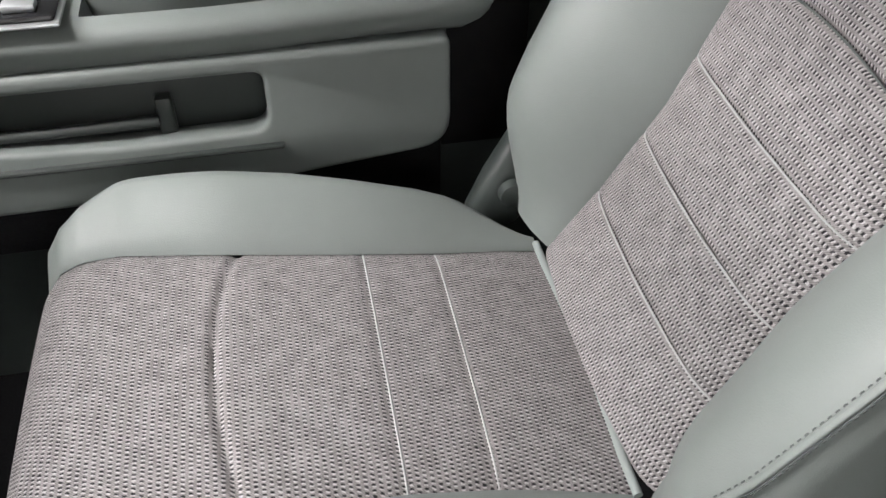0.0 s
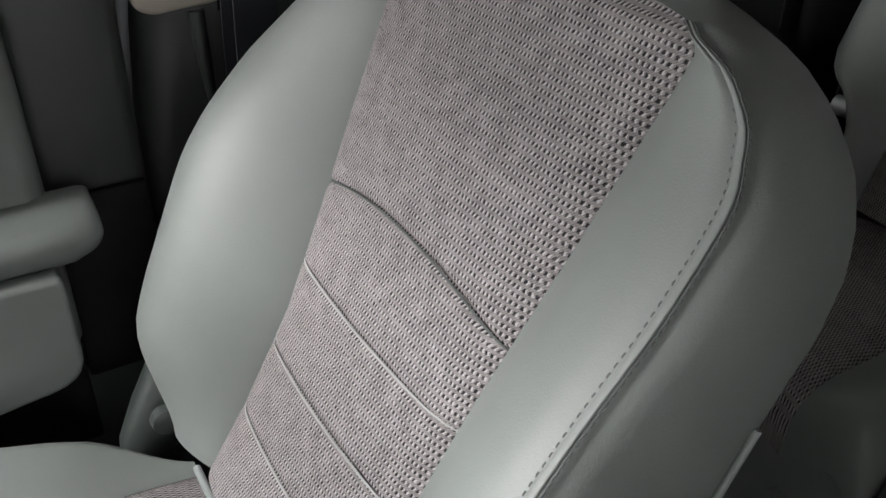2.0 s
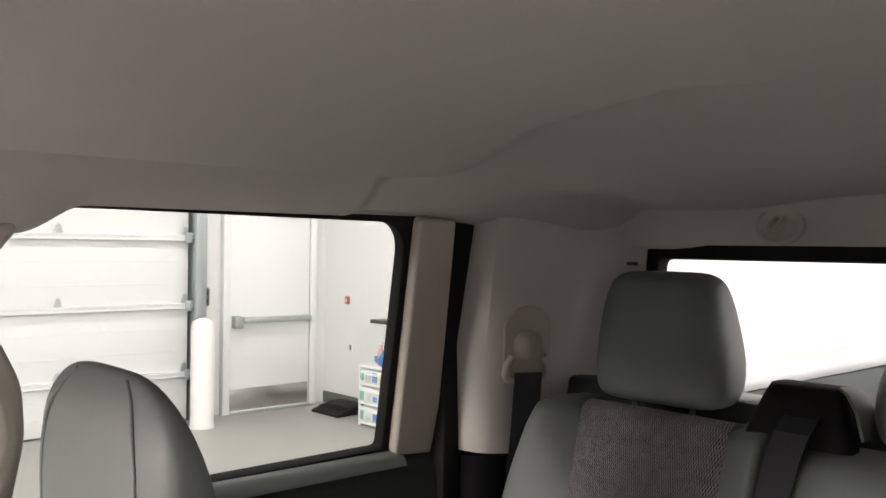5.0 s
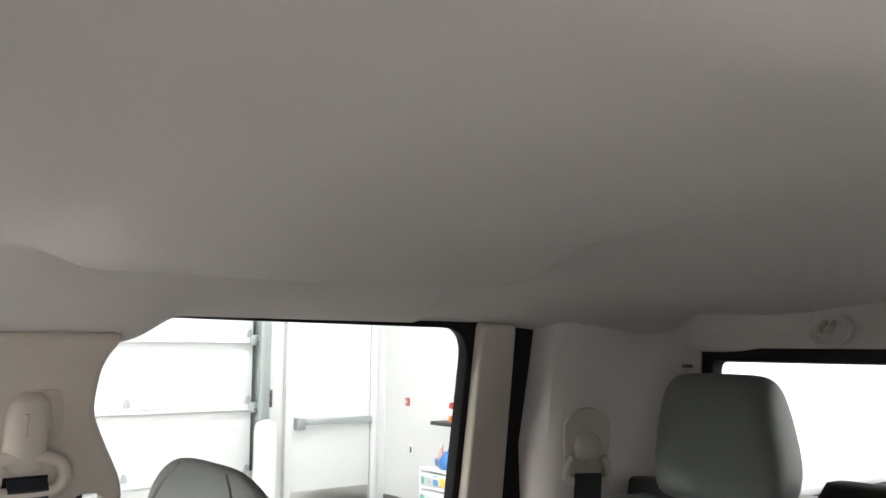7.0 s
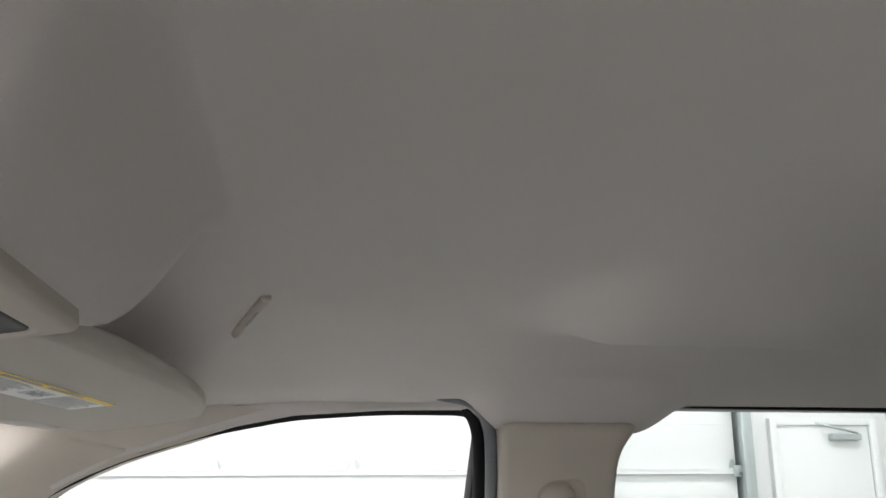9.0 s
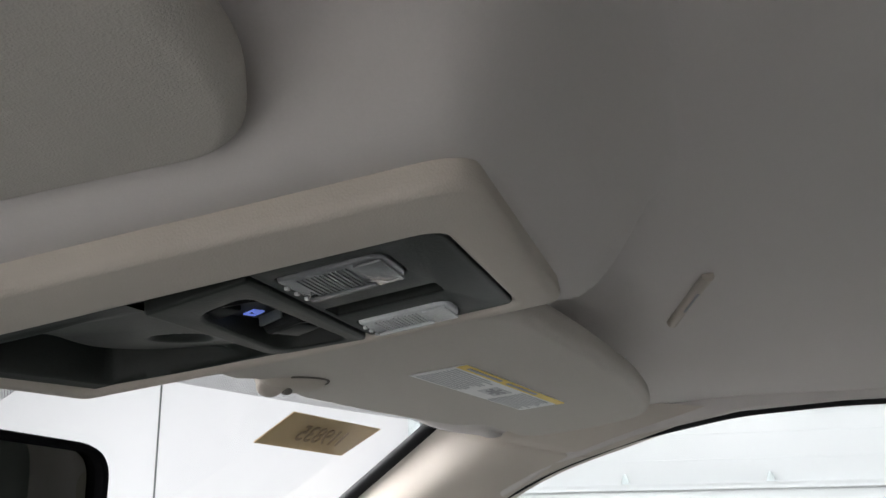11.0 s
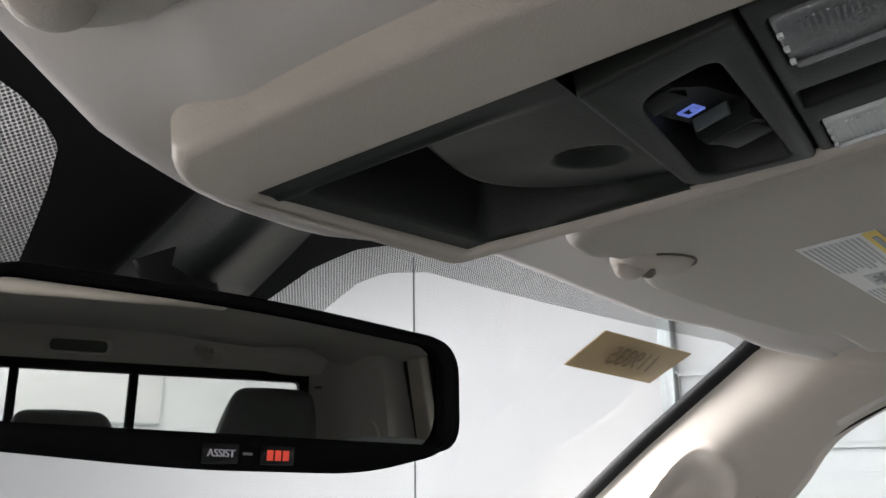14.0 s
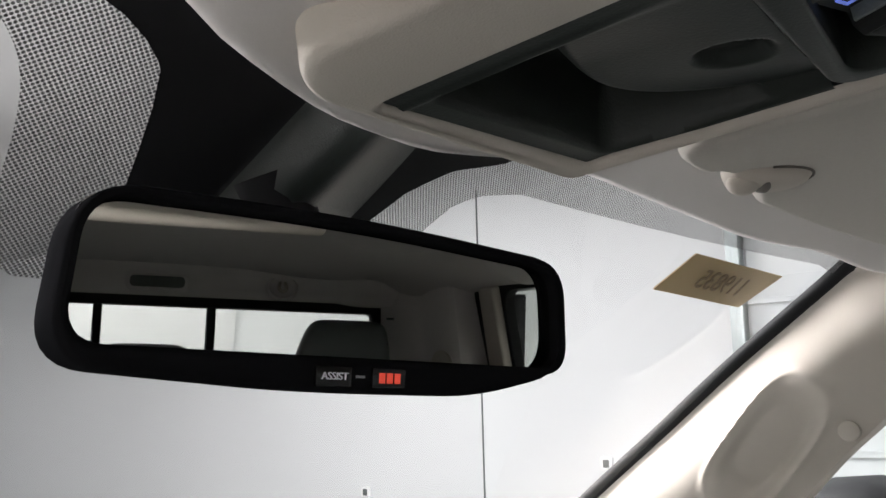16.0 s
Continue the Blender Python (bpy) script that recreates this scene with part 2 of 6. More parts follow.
def front_zone(p):
    return Vector((-0.274, 0.287, 1.030)) + 1.085 * (p - Vector((-0.232, 0.197, 1.036)))


def rear_zone(p):
    u = min(1.0, max(0.0, (-1.06 - p.y) / 0.20))
    return Vector((-0.337, 0.063, 1.129)) + (1 + 0.075 * u) * (p - Vector((-0.340, 0.055, 1.134)))


def finish(name, me, material, parent=None, label="", sharp=35):
    if ZONES:
        for v in me.vertices:
            v.co = ZONES[-1](v.co)
    for p in me.polygons:
        p.use_smooth = True
    me.set_sharp_from_angle(angle=radians(sharp))
    me.materials.append(material)
    ob = new(name, me)
    if parent is not None:
        ob.parent = parent
    if label:
        ob["label"] = label
    return ob


def part(name, bm, material, parent=None, label="", sharp=35):
    """Links a bmesh as one mesh object, under a thing or part."""
    bmesh.ops.recalc_face_normals(bm, faces=bm.faces)
    me = bpy.data.meshes.new(name)
    bm.to_mesh(me)
    bm.free()
    return finish(name, me, material, parent, label, sharp)


def empty(name, label="", category="", group="", kind="", place=(0, 0, 0)):
    ob = new(name)
    ob.empty_display_size = 0.05
    return tagged(ob, label, category, group, kind)


def box_bm(lo, hi, bevel=0.0, seg=2, m=None):
    bm = bmesh.new()
    lo, hi = Vector(lo), Vector(hi)
    bmesh.ops.create_cube(bm, size=1.0, matrix=Matrix.Translation((lo + hi) / 2) @ Matrix.Diagonal((*(hi - lo), 1)))
    if bevel:
        bmesh.ops.bevel(bm, geom=bm.edges[:], offset=bevel, segments=seg, profile=0.5, affect="EDGES", clamp_overlap=True)
    if m is not None:
        bm.transform(m)
    return bm


def box(name, lo, hi, material, parent=None, label="", bevel=0.004, seg=2, m=None):
    return part(name, box_bm(lo, hi, bevel, seg, m), material, parent, label)


def sheet_bm(rows, closed=False, caps=False, uvs=None):
    """A skin through rows of points; closed joins the last column to the first; caps fills both end rows."""
    bm = bmesh.new()
    vs = [[bm.verts.new(p) for p in row] for row in rows]
    layer = bm.loops.layers.uv.new("UVMap") if uvs else None
    n = len(rows[0])
    for i in range(len(rows) - 1):
        for j in range(n if closed else n - 1):
            k = (j + 1) % n
            f = bm.faces.new((vs[i][j], vs[i][k], vs[i + 1][k], vs[i + 1][j]))
            if uvs:
                for loop, (a, b) in zip(f.loops, ((i, j), (i, k), (i + 1, k), (i + 1, j))):
                    loop[layer].uv = uvs[a][b]
    if caps:
        bm.faces.new(vs[0])
        bm.faces.new(list(reversed(vs[-1])))
    return bm


def sheet(name, rows, material, parent=None, label="", closed=False, caps=False, uvs=None, thick=0.0, sharp=50):
    bm = sheet_bm(rows, closed, caps, uvs)
    ob = part(name, bm, material, parent, label, sharp)
    if thick:
        md = ob.modifiers.new("thickness", "SOLIDIFY")
        md.thickness, md.offset = abs(thick), (1 if thick > 0 else -1)
    return ob


def tube_bm(points, radius, n=10, caps=True, flat=1.0):
    """A round bar along points; radius may be a list."""
    pts = [Vector(p) for p in points]
    rad = radius if isinstance(radius, (list, tuple)) else [radius] * len(pts)
    rows, side = [], None
    for i, p in enumerate(pts):
        way = (pts[min(i + 1, len(pts) - 1)] - pts[max(i - 1, 0)]).normalized()
        if side is None:
            side = way.orthogonal().normalized()
        side = (side - way * side.dot(way)).normalized()
        up = way.cross(side)
        rows.append([p + rad[i] * (math.cos(a) * side + flat * math.sin(a) * up) for a in np.linspace(0, 2 * math.pi, n, endpoint=False)])
    return sheet_bm(rows, closed=True, caps=caps)


def tube(name, points, radius, material, parent=None, label="", n=10, flat=1.0):
    return part(name, tube_bm(points, radius, n, True, flat), material, parent, label, 60)


def curve_pts(points, n=24):
    """A smooth line through points."""
    p = [np.array(q, float) for q in points]
    p = [2 * p[0] - p[1]] + p + [2 * p[-1] - p[-2]]
    out = []
    steps = max(2, n // (len(p) - 3))
    for i in range(1, len(p) - 2):
        for u in np.linspace(0, 1, steps, endpoint=False):
            out.append(0.5 * ((2 * p[i]) + (-p[i - 1] + p[i + 1]) * u + (2 * p[i - 1] - 5 * p[i] + 4 * p[i + 1] - p[i + 2]) * u * u
                              + (-p[i - 1] + 3 * p[i] - 3 * p[i + 1] + p[i + 2]) * u ** 3))
    out.append(p[-2])
    return [tuple(q) for q in out]


def rounded(points, r, n=5):
    """A closed outline with its corners rounded; r is one radius or one for each corner."""
    out = []
    k = len(points)
    rs = r if isinstance(r, (list, tuple)) else [r] * k
    for i in range(k):
        p = np.array(points[i], float)
        a, b = np.array(points[i - 1], float) - p, np.array(points[(i + 1) % k], float) - p
        la, lb = np.linalg.norm(a), np.linalg.norm(b)
        ra = min(rs[i], la * 0.48, lb * 0.48)
        s, e = p + a / la * ra, p + b / lb * ra
        if ra < 1e-5:
            out.append(tuple(p))
            continue
        for u in np.linspace(0, 1, n + 1):
            out.append(tuple((1 - u) ** 2 * s + 2 * u * (1 - u) * p + u * u * e))
    return out


def plate(name, loops, m, depth, material, parent=None, label="", bevel=0.0, res=2):
    """A flat plate cut along outlines (the first outer, the rest holes), of half thickness depth, laid by m."""
    cu = bpy.data.curves.new(name, "CURVE")
    cu.dimensions, cu.fill_mode = "2D", "BOTH"
    cu.extrude, cu.bevel_depth, cu.bevel_resolution, cu.offset = depth, bevel, res, -bevel
    for loop in loops:
        sp = cu.splines.new("POLY")
        sp.points.add(len(loop) - 1)
        for q, (a, b) in zip(sp.points, loop):
            q.co = (a, b, 0, 1)
        sp.use_cyclic_u = True
    tmp = bpy.data.objects.new("tmp", cu)
    me = bpy.data.meshes.new_from_object(tmp)
    bpy.data.objects.remove(tmp)
    bpy.data.curves.remove(cu)
    me.name = name
    me.transform(m)
    bm = bmesh.new()
    bm.from_mesh(me)
    bmesh.ops.remove_doubles(bm, verts=bm.verts, dist=2e-5)
    bm.to_mesh(me)
    bm.free()
    return finish(name, me, material, parent, label, 40)


def text_mesh(name, body, size, m, material, parent=None, label="", depth=0.0004):
    cu = bpy.data.curves.new(name, "FONT")
    cu.body, cu.size, cu.extrude = body, size, depth
    cu.align_x, cu.align_y = "CENTER", "CENTER"
    tmp = bpy.data.objects.new("tmp", cu)
    me = bpy.data.meshes.new_from_object(tmp)
    bpy.data.objects.remove(tmp)
    bpy.data.curves.remove(cu)
    me.transform(m)
    return finish(name, me, material, parent, label)


def basis(origin, ax, ay):
    """A pose whose x and y axes run along ax and ay."""
    ax, ay = Vector(ax).normalized(), Vector(ay)
    ay = (ay - ax * ay.dot(ax)).normalized()
    az = ax.cross(ay)
    return Matrix(((ax.x, ay.x, az.x, origin[0]), (ax.y, ay.y, az.y, origin[1]), (ax.z, ay.z, az.z, origin[2]), (0, 0, 0, 1)))


def step(a, b, v):
    u = min(1.0, max(0.0, (v - a) / (b - a)))
    return u * u * (3 - 2 * u)


def lerp(a, b, u):
    return a + (b - a) * u


def along(table, v):
    """Straight-line reading of a table of (v, value)."""
    return float(np.interp(v, [q[0] for q in table], [q[1] for q in table]))


# the inner side of the cab leans in above the belt line
LEAN = 0.25
LC = math.cos(math.atan(LEAN))


def side_m(off=0.0):
    return basis((0.84 - off, 0, 0.77), (0, -1, 0), (-LEAN, 0, 1))


def sp(y, z):
    """Outline coordinates on the cab's side for a place y along and z up."""
    return (-y, (z - 0.77) / LC)


def side_x(z):
    return 0.84 - (z - 0.77) * LEAN if z > 0.77 else 0.84


# ---------------------------------------------------------------- workshop round the truck
box("ground", (-13.2, -5.6, GROUND - 0.2), (7.8, 16.2, GROUND), FLOORGREY, bevel=0)
tagged(bpy.data.objects["ground"], "grey sealed concrete workshop floor with faint stains", "floor", kind="structure")
tagged(box("wall_right", (7.5, -5.6, GROUND), (7.75, 16.2, CEIL), WALLWHITE, bevel=0), "white painted workshop wall with doors", "wall", kind="structure")
tagged(box("wall_back", (-13.2, -5.6, GROUND), (7.5, -5.35, CEIL), WALLWHITE, bevel=0), "white painted workshop wall behind the truck", "wall", kind="structure")
tagged(box("wall_front", (2.9, 16.0, GROUND), (7.5, 16.2, CEIL), WALLWHITE, bevel=0), "plain white workshop wall ahead of the truck", "wall", kind="structure")
tagged(box("wall_front_middle", (-13.2, 16.0, GROUND), (2.9, 16.2, CEIL), WALLWHITE, bevel=0), "plain white workshop wall straight ahead of the truck", "wall", kind="structure")
# unseen wall set close to the truck so it throws light in sideways
tagged(box("bounce_wall_left", (-4.4, -5.35, GROUND), (-4.2, 16.0, CEIL), WALLWHITE, bevel=0), "unseen white wall on the driver side, added to bounce light into the cab", "wall", kind="structure")
# unseen ceiling, kept grey so less light bounces back down
tagged(box("workshop_ceiling", (-13.2, -5.6, CEIL), (7.8, 16.2, CEIL + 0.2), CEILGREY, bevel=0), "plain unseen workshop ceiling, grey to limit bounced light", "ceiling", kind="structure")
tagged(box("baseboard", (-13.0, -5.35, GROUND), (7.5, -5.335, GROUND + 0.12), GREYPL, bevel=0.003), "dark grey rubber skirting along the wall", "baseboard", kind="structure")
tagged(box("wall_seam", (7.488, 5.385, GROUND), (7.499, 5.399, 3.25), GREYPL, bevel=0), "thin dark joint between white wall panels", "trim", kind="structure")


def garage_door():
    thing = empty("garage_door", "closed white sectional garage door with galvanised struts", "garage door")
    y0, y1, h = -3.75, 2.58, 0.627
    z = GROUND + 0.01
    levels = [-0.09 - h, -0.09, 0.545, 1.175, 1.805, 2.43, 3.05]
    for i in range(6):
        lo, hi = max(levels[i], GROUND + 0.01), levels[i + 1]
        panel = part("panel", box_bm((7.42, y0, lo + 0.003), (7.47, y1, hi - 0.003), 0.006), DOORWHITE, thing)
        for k in (0.33, 0.66):
            zz = lerp(lo, hi, k)
            box("ridge", (7.416, y0 + 0.1, zz - 0.004), (7.424, y1 - 0.1, zz + 0.004), DOORWHITE, panel, bevel=0.002)
    for zz in levels[1:6]:
        strut = [(7.42, zz - 0.025), (7.36, zz - 0.025), (7.36, zz - 0.012), (7.375, zz - 0.012), (7.375, zz + 0.012), (7.36, zz + 0.012), (7.36, zz + 0.025), (7.42, zz + 0.025)]
        part("strut", sheet_bm([[(x, y, q) for x, q in strut] for y in (y0, y1)], closed=True, caps=True), DOORWHITE, thing, "pale galvanised strut", 30)
        for k in range(6):
            yy = 2.0 - 1.14 * k
            m = basis((7.385, yy, zz + 0.02), (0, -1, 0), (0, 0, 1))
            plate("hinge", [rounded([(-0.035, 0), (0.035, 0), (0.030, 0.03), (0.010, 0.085), (-0.010, 0.085), (-0.030, 0.03)], 0.008)], m, 0.004, STEEL, thing, "pointed steel hinge leaf", bevel=0.002)
    return thing


garage_door()


def door_track(y, face):
    thing = empty("door_track", "upright galvanised steel door track with bolted brackets", "door track", "tracks of the garage door")
    box("angle", (7.30, y - 0.05, GROUND), (7.49, y + 0.05, 3.2), STEEL, thing, bevel=0.004)
    box("rail", (7.24, y - 0.03 + 0.05 * face, GROUND), (7.30, y + 0.03 + 0.05 * face, 3.2), STEEL, thing, bevel=0.008)
    for zz in (-0.09, 0.545, 1.175, 1.805, 2.43):
        box("bracket", (7.33, y + 0.03 * face - 0.06, zz - 0.05), (7.345, y + 0.12 * face + 0.02, zz + 0.05), STEEL, thing, bevel=0.003)
        part("roller", tube_bm([(7.32, y + 0.10 * face, zz), (7.32, y - 0.02, zz)], 0.02, 10), STEEL, thing)
    return thing


door_track(-3.83, 1)
door_track(2.67, -1)

# exit door with its steel frame
exit_door = tagged(empty("door_1"), "closed white steel exit door with push bar", "door", kind="structure")
DY0, DY1, DZ = -4.195, -5.13, GROUND + 2.13
box("leaf", (7.46, DY1, GROUND + 0.012), (7.498, DY0, DZ), DOORWHITE, exit_door, bevel=0.004)
box("frame_left", (7.43, DY0, GROUND), (7.498, DY0 + 0.07, DZ + 0.06), DOORWHITE, exit_door)
box("frame_right", (7.43, DY1 - 0.07, GROUND), (7.498, DY1, DZ + 0.06), DOORWHITE, exit_door)
box("frame_head", (7.43, DY1, DZ), (7.498, DY0, DZ + 0.06), DOORWHITE, exit_door)
box("gap_right", (7.452, DY1 + 0.001, GROUND + 0.012), (7.462, DY1 + 0.009, DZ), STEEL, exit_door)
bar = box("push_bar", (7.36, DY1 + 0.03, 0.345), (7.41, DY0 - 0.12, 0.405), STEEL, exit_door, "brushed steel push bar", bevel=0.01)
box("bar_head", (7.36, DY0 - 0.12, 0.30), (7.46, DY0 - 0.03, 0.42), STEEL, exit_door, bevel=0.012)
box("bar_foot", (7.40, DY1 + 0.03, 0.345), (7.46, DY1 + 0.09, 0.405), STEEL, exit_door, bevel=0.008)
box("kick_plate", (7.454, DY1 + 0.02, GROUND + 0.03), (7.461, DY0 - 0.02, GROUND + 0.24), STAINLESS, exit_door, "scuffed stainless kick plate", bevel=0.002)
box("threshold", (7.40, DY1, GROUND + 0.001), (7.50, DY0, GROUND + 0.014), STEEL, exit_door)
closer = box("closer", (7.38, DY1 + 0.12, DZ - 0.14), (7.46, DY1 + 0.42, DZ - 0.08), STEEL, exit_door, "grey overhead door closer", bevel=0.008)
tube("closer_arm", [(7.40, DY1 + 0.15, DZ - 0.07), (7.33, DY1 + 0.42, DZ - 0.03), (7.44, DY1 + 0.55, DZ + 0.02)], 0.012, STEEL, exit_door)

bollard = empty("bollard", "white plastic sleeved steel bollard beside the garage door", "bollard")
part("sleeve", tube_bm([(7.05, -3.72, GROUND), (7.05, -3.72, 0.36), (7.05, -3.72, 0.42), (7.05, -3.72, 0.45)], [0.105, 0.105, 0.09, 0.03], 28), WHITEPL, bollard)
part("base_ring", tube_bm([(7.05, -3.72, GROUND), (7.05, -3.72, GROUND + 0.03)], 0.112, 28), WHITEPL, bollard)

switch = empty("door_switch", "dark wall switch with grey conduits running up", "switch")
box("housing", (7.43, -3.98, 0.53), (7.498, -3.90, 0.70), GREYPL, switch, bevel=0.008)
for i, yy in enumerate((-3.955, -3.925)):
    tube("conduit", [(7.47, yy, 0.70), (7.47, yy, 3.4)], 0.012, STEEL, switch)
    part("button", tube_bm([(7.425, -3.94, 0.58 + 0.07 * i), (7.43, -3.94, 0.58 + 0.07 * i)], 0.018, 12), BLACK, switch)
tube("cord", [(7.47, -3.94, 0.53), (7.46, -3.95, 0.2), (7.47, -3.93, -0.2), (7.46, -3.94, GROUND + 0.05)], 0.008, GREYPL, switch)

ramp = empty("door_wedge", "small black rubber kerb ramp on the floor", "ramp")
part("ramp_body", sheet_bm([[(x, y, z) for y, z in ((-5.30, GROUND + 0.01), (-5.30, GROUND + 0.09), (-5.15, GROUND + 0.09), (-4.93, GROUND + 0.02), (-4.93, GROUND))] for x in (6.65, 7.10)], closed=True, caps=True), BLACK, ramp)
for k in range(4):
    box("rib", (6.70 + 0.1 * k, -5.14, GROUND + 0.07), (6.73 + 0.1 * k, -4.97, GROUND + 0.078), BLACK, ramp, bevel=0.002, m=pose(0, 0, 0))


def drawers():
    thing = empty("storage_drawers", "white framed clear plastic drawer tower, half full", "drawer tower")
    x0, x1, y0, y1 = 6.02, 6.48, -5.28, -4.90
    zs = [GROUND + 0.03, GROUND + 0.21, GROUND + 0.39, GROUND + 0.55]
    for x in (x0, x1 - 0.02):
        for y in (y0, y1 - 0.02):
            box("post", (x, y, GROUND), (x + 0.02, y + 0.02, zs[-1]), WHITEPL, thing)
    for z in zs:
        box("shelf", (x0, y0, z - 0.012), (x1, y1, z + 0.012), WHITEPL, thing, bevel=0.004)
    for i in range(3):
        d = box("drawer", (x0 + 0.02, y0 + 0.01, zs[i] + 0.014), (x1 - 0.02, y1 - 0.005, zs[i + 1] - 0.03), CLEARPL, thing, "clear plastic drawer", bevel=0.012)
        box("drawer_handle", (6.16, y1 - 0.01, zs[i + 1] - 0.075), (6.34, y1 + 0.012, zs[i + 1] - 0.055), WHITEPL, d)
        rnd = random.Random(i + 3)
        for k in range(4):
            c = ((0.75, 0.55, 0.08), (0.15, 0.35, 0.65), (0.6, 0.6, 0.62), (0.2, 0.45, 0.4))[k]
            cx = x0 + 0.08 + 0.1 * k
            box("content", (cx, y1 - 0.0045, zs[i] + 0.03), (cx + 0.05 + 0.03 * rnd.random(), y1 - 0.001, zs[i] + 0.07 + 0.05 * rnd.random()),
                plain("drawer_content", c, 0.6), d, bevel=0.001)
    return thing


drawers()

# things on the drawer tower
TOP = GROUND + 0.562
ball = empty("blue_bag", "crumpled blue and green plastic bags on the drawers", "bag")
for i, (cx, cy, r, c) in enumerate(((6.10, -5.10, 0.13, (0.03, 0.14, 0.45)), (6.02, -5.12, 0.11, (0.12, 0.38, 0.33)), (6.18, -5.0, 0.08, (0.05, 0.2, 0.5)))):
    bm = bmesh.new()
    bmesh.ops.create_icosphere(bm, subdivisions=3, radius=r)
    for v in bm.verts:
        v.co *= 1 + 0.35 * (noise.noise(v.co * 14 + Vector((i * 7, 0, 0))))
        v.co.z = max(v.co.z * 1.2, -r * 0.8)
    bm.transform(Matrix.Translation((cx, cy, TOP + r * 0.8)))
    part("bag_lump", bm, plain("bag_plastic", c, 0.4), ball)
bottle = empty("spray_bottle", "pink bottle standing on the drawers", "bottle")
part("bottle_body", tube_bm([(6.30, -5.02, TOP), (6.30, -5.02, TOP + 0.13), (6.30, -5.02, TOP + 0.15), (6.30, -5.02, TOP + 0.19)], [0.03, 0.03, 0.016, 0.013], 14), plain("pink_plastic", (0.7, 0.35, 0.3), 0.4), bottle)
part("bottle_cap", tube_bm([(6.30, -5.02, TOP + 0.19), (6.30, -5.02, TOP + 0.215)], 0.017, 12), WHITEPL, bottle)
tray = empty("round_tray", "blue round tray on the drawers", "tray")
part("tray_body", tube_bm([(6.36, -5.1, TOP), (6.36, -5.1, TOP + 0.02), (6.36, -5.1, TOP + 0.07)], [0.06, 0.085, 0.09], 20), plain("blue_tray", (0.12, 0.22, 0.42), 0.4), tray)

shelf = empty("wall_shelf", "dark wall shelf on steel brackets", "shelf")
box("board", (4.60, -5.34, 0.405), (6.42, -4.98, 0.44), DARK, shelf, bevel=0.004)
for x in (5.35, 6.05):
    box("upright", (x, -5.345, 0.05), (x + 0.02, -5.33, 0.405), BLACK, shelf)
    tube("brace", [(x + 0.01, -5.335, 0.10), (x + 0.01, -5.05, 0.40)], 0.012, BLACK, shelf)
monitor = empty("monitor", "computer monitor showing a pale page, on the wall shelf", "monitor")
mm = pose(5.50, -5.17, 0.44, 0, 0, 4)
box("screen_case", (-0.33, -0.02, 0.10), (0.33, 0.02, 0.52), BLACK, monitor, bevel=0.008, m=mm)
box("screen", (-0.31, 0.0205, 0.125), (0.31, 0.022, 0.50), glow("screen_glow", (0.85, 0.80, 0.68), 0.45), monitor, "lit pale screen", bevel=0, m=mm)
box("window_shape", (-0.12, 0.0222, 0.20), (0.14, 0.0232, 0.40), glow("screen_picture", (0.62, 0.58, 0.42), 0.4), monitor, bevel=0, m=mm)
box("stand", (-0.04, -0.05, 0.0), (0.04, -0.02, 0.12), BLACK, monitor, m=mm)
box("foot", (-0.12, -0.1, 0.0), (0.12, 0.08, 0.015), BLACK, monitor, m=mm)
orange = empty("orange_case", "orange tool case on the wall shelf", "case")
box("case_body", (5.98, -5.2, 0.44), (6.22, -5.03, 0.50), plain("orange_plastic", (0.75, 0.20, 0.03), 0.45), orange, bevel=0.015)
box("case_latch", (6.07, -5.032, 0.455), (6.12, -5.024, 0.485), BLACK, orange)
clutter = empty("label_printer", "white and red desk gadget on the wall shelf", "printer")
box("printer_body", (6.24, -5.25, 0.44), (6.36, -5.10, 0.55), WHITEPL, clutter, bevel=0.02)
box("printer_top", (6.26, -5.22, 0.55), (6.34, -5.13, 0.61), plain("red_plastic", (0.45, 0.05, 0.05), 0.4), clutter, bevel=0.015)
radio = empty("phone", "black phone standing on the wall shelf", "phone")
box("phone_body", (5.88, -5.2, 0.44), (5.95, -5.15, 0.57), BLACK, radio, bevel=0.008)
tube("aerial", [(5.90, -5.175, 0.56), (5.90, -5.175, 0.68)], 0.006, BLACK, radio)
sheetbox = empty("tape_roll", "yellow tape roll on the wall shelf", "tape")
part("roll", tube_bm([(4.98, -5.10, 0.44), (4.98, -5.10, 0.49)], 0.05, 20), plain("yellow_tape", (0.75, 0.65, 0.15), 0.5), sheetbox)
tube("core", [(4.98, -5.10, 0.441), (4.98, -5.10, 0.493)], 0.025, CARDBOARD, sheetbox)

stool = empty("step_stool", "black folding step stool on the floor", "step stool")
box("side", (5.74, -5.05, GROUND), (5.78, -4.78, GROUND + 0.34), BLACK, stool, bevel=0.006)
box("side", (5.34, -5.05, GROUND), (5.38, -4.78, GROUND + 0.34), BLACK, stool, bevel=0.006)
box("top_step", (5.34, -5.05, GROUND + 0.34), (5.78, -4.78, GROUND + 0.37), BLACK, stool, bevel=0.006)
box("low_step", (5.38, -4.92, GROUND + 0.16), (5.74, -4.80, GROUND + 0.185), BLACK, stool, bevel=0.006)
cable = empty("cable", "thin black cable hanging from the shelf", "cable")
tube("wire", curve_pts([(5.86, -5.3, 0.40), (5.84, -5.28, 0.0), (5.90, -5.2, -0.35), (5.70, -5.12, GROUND + 0.012), (5.4, -5.15, GROUND + 0.012)], 30), 0.006, BLACK, cable)
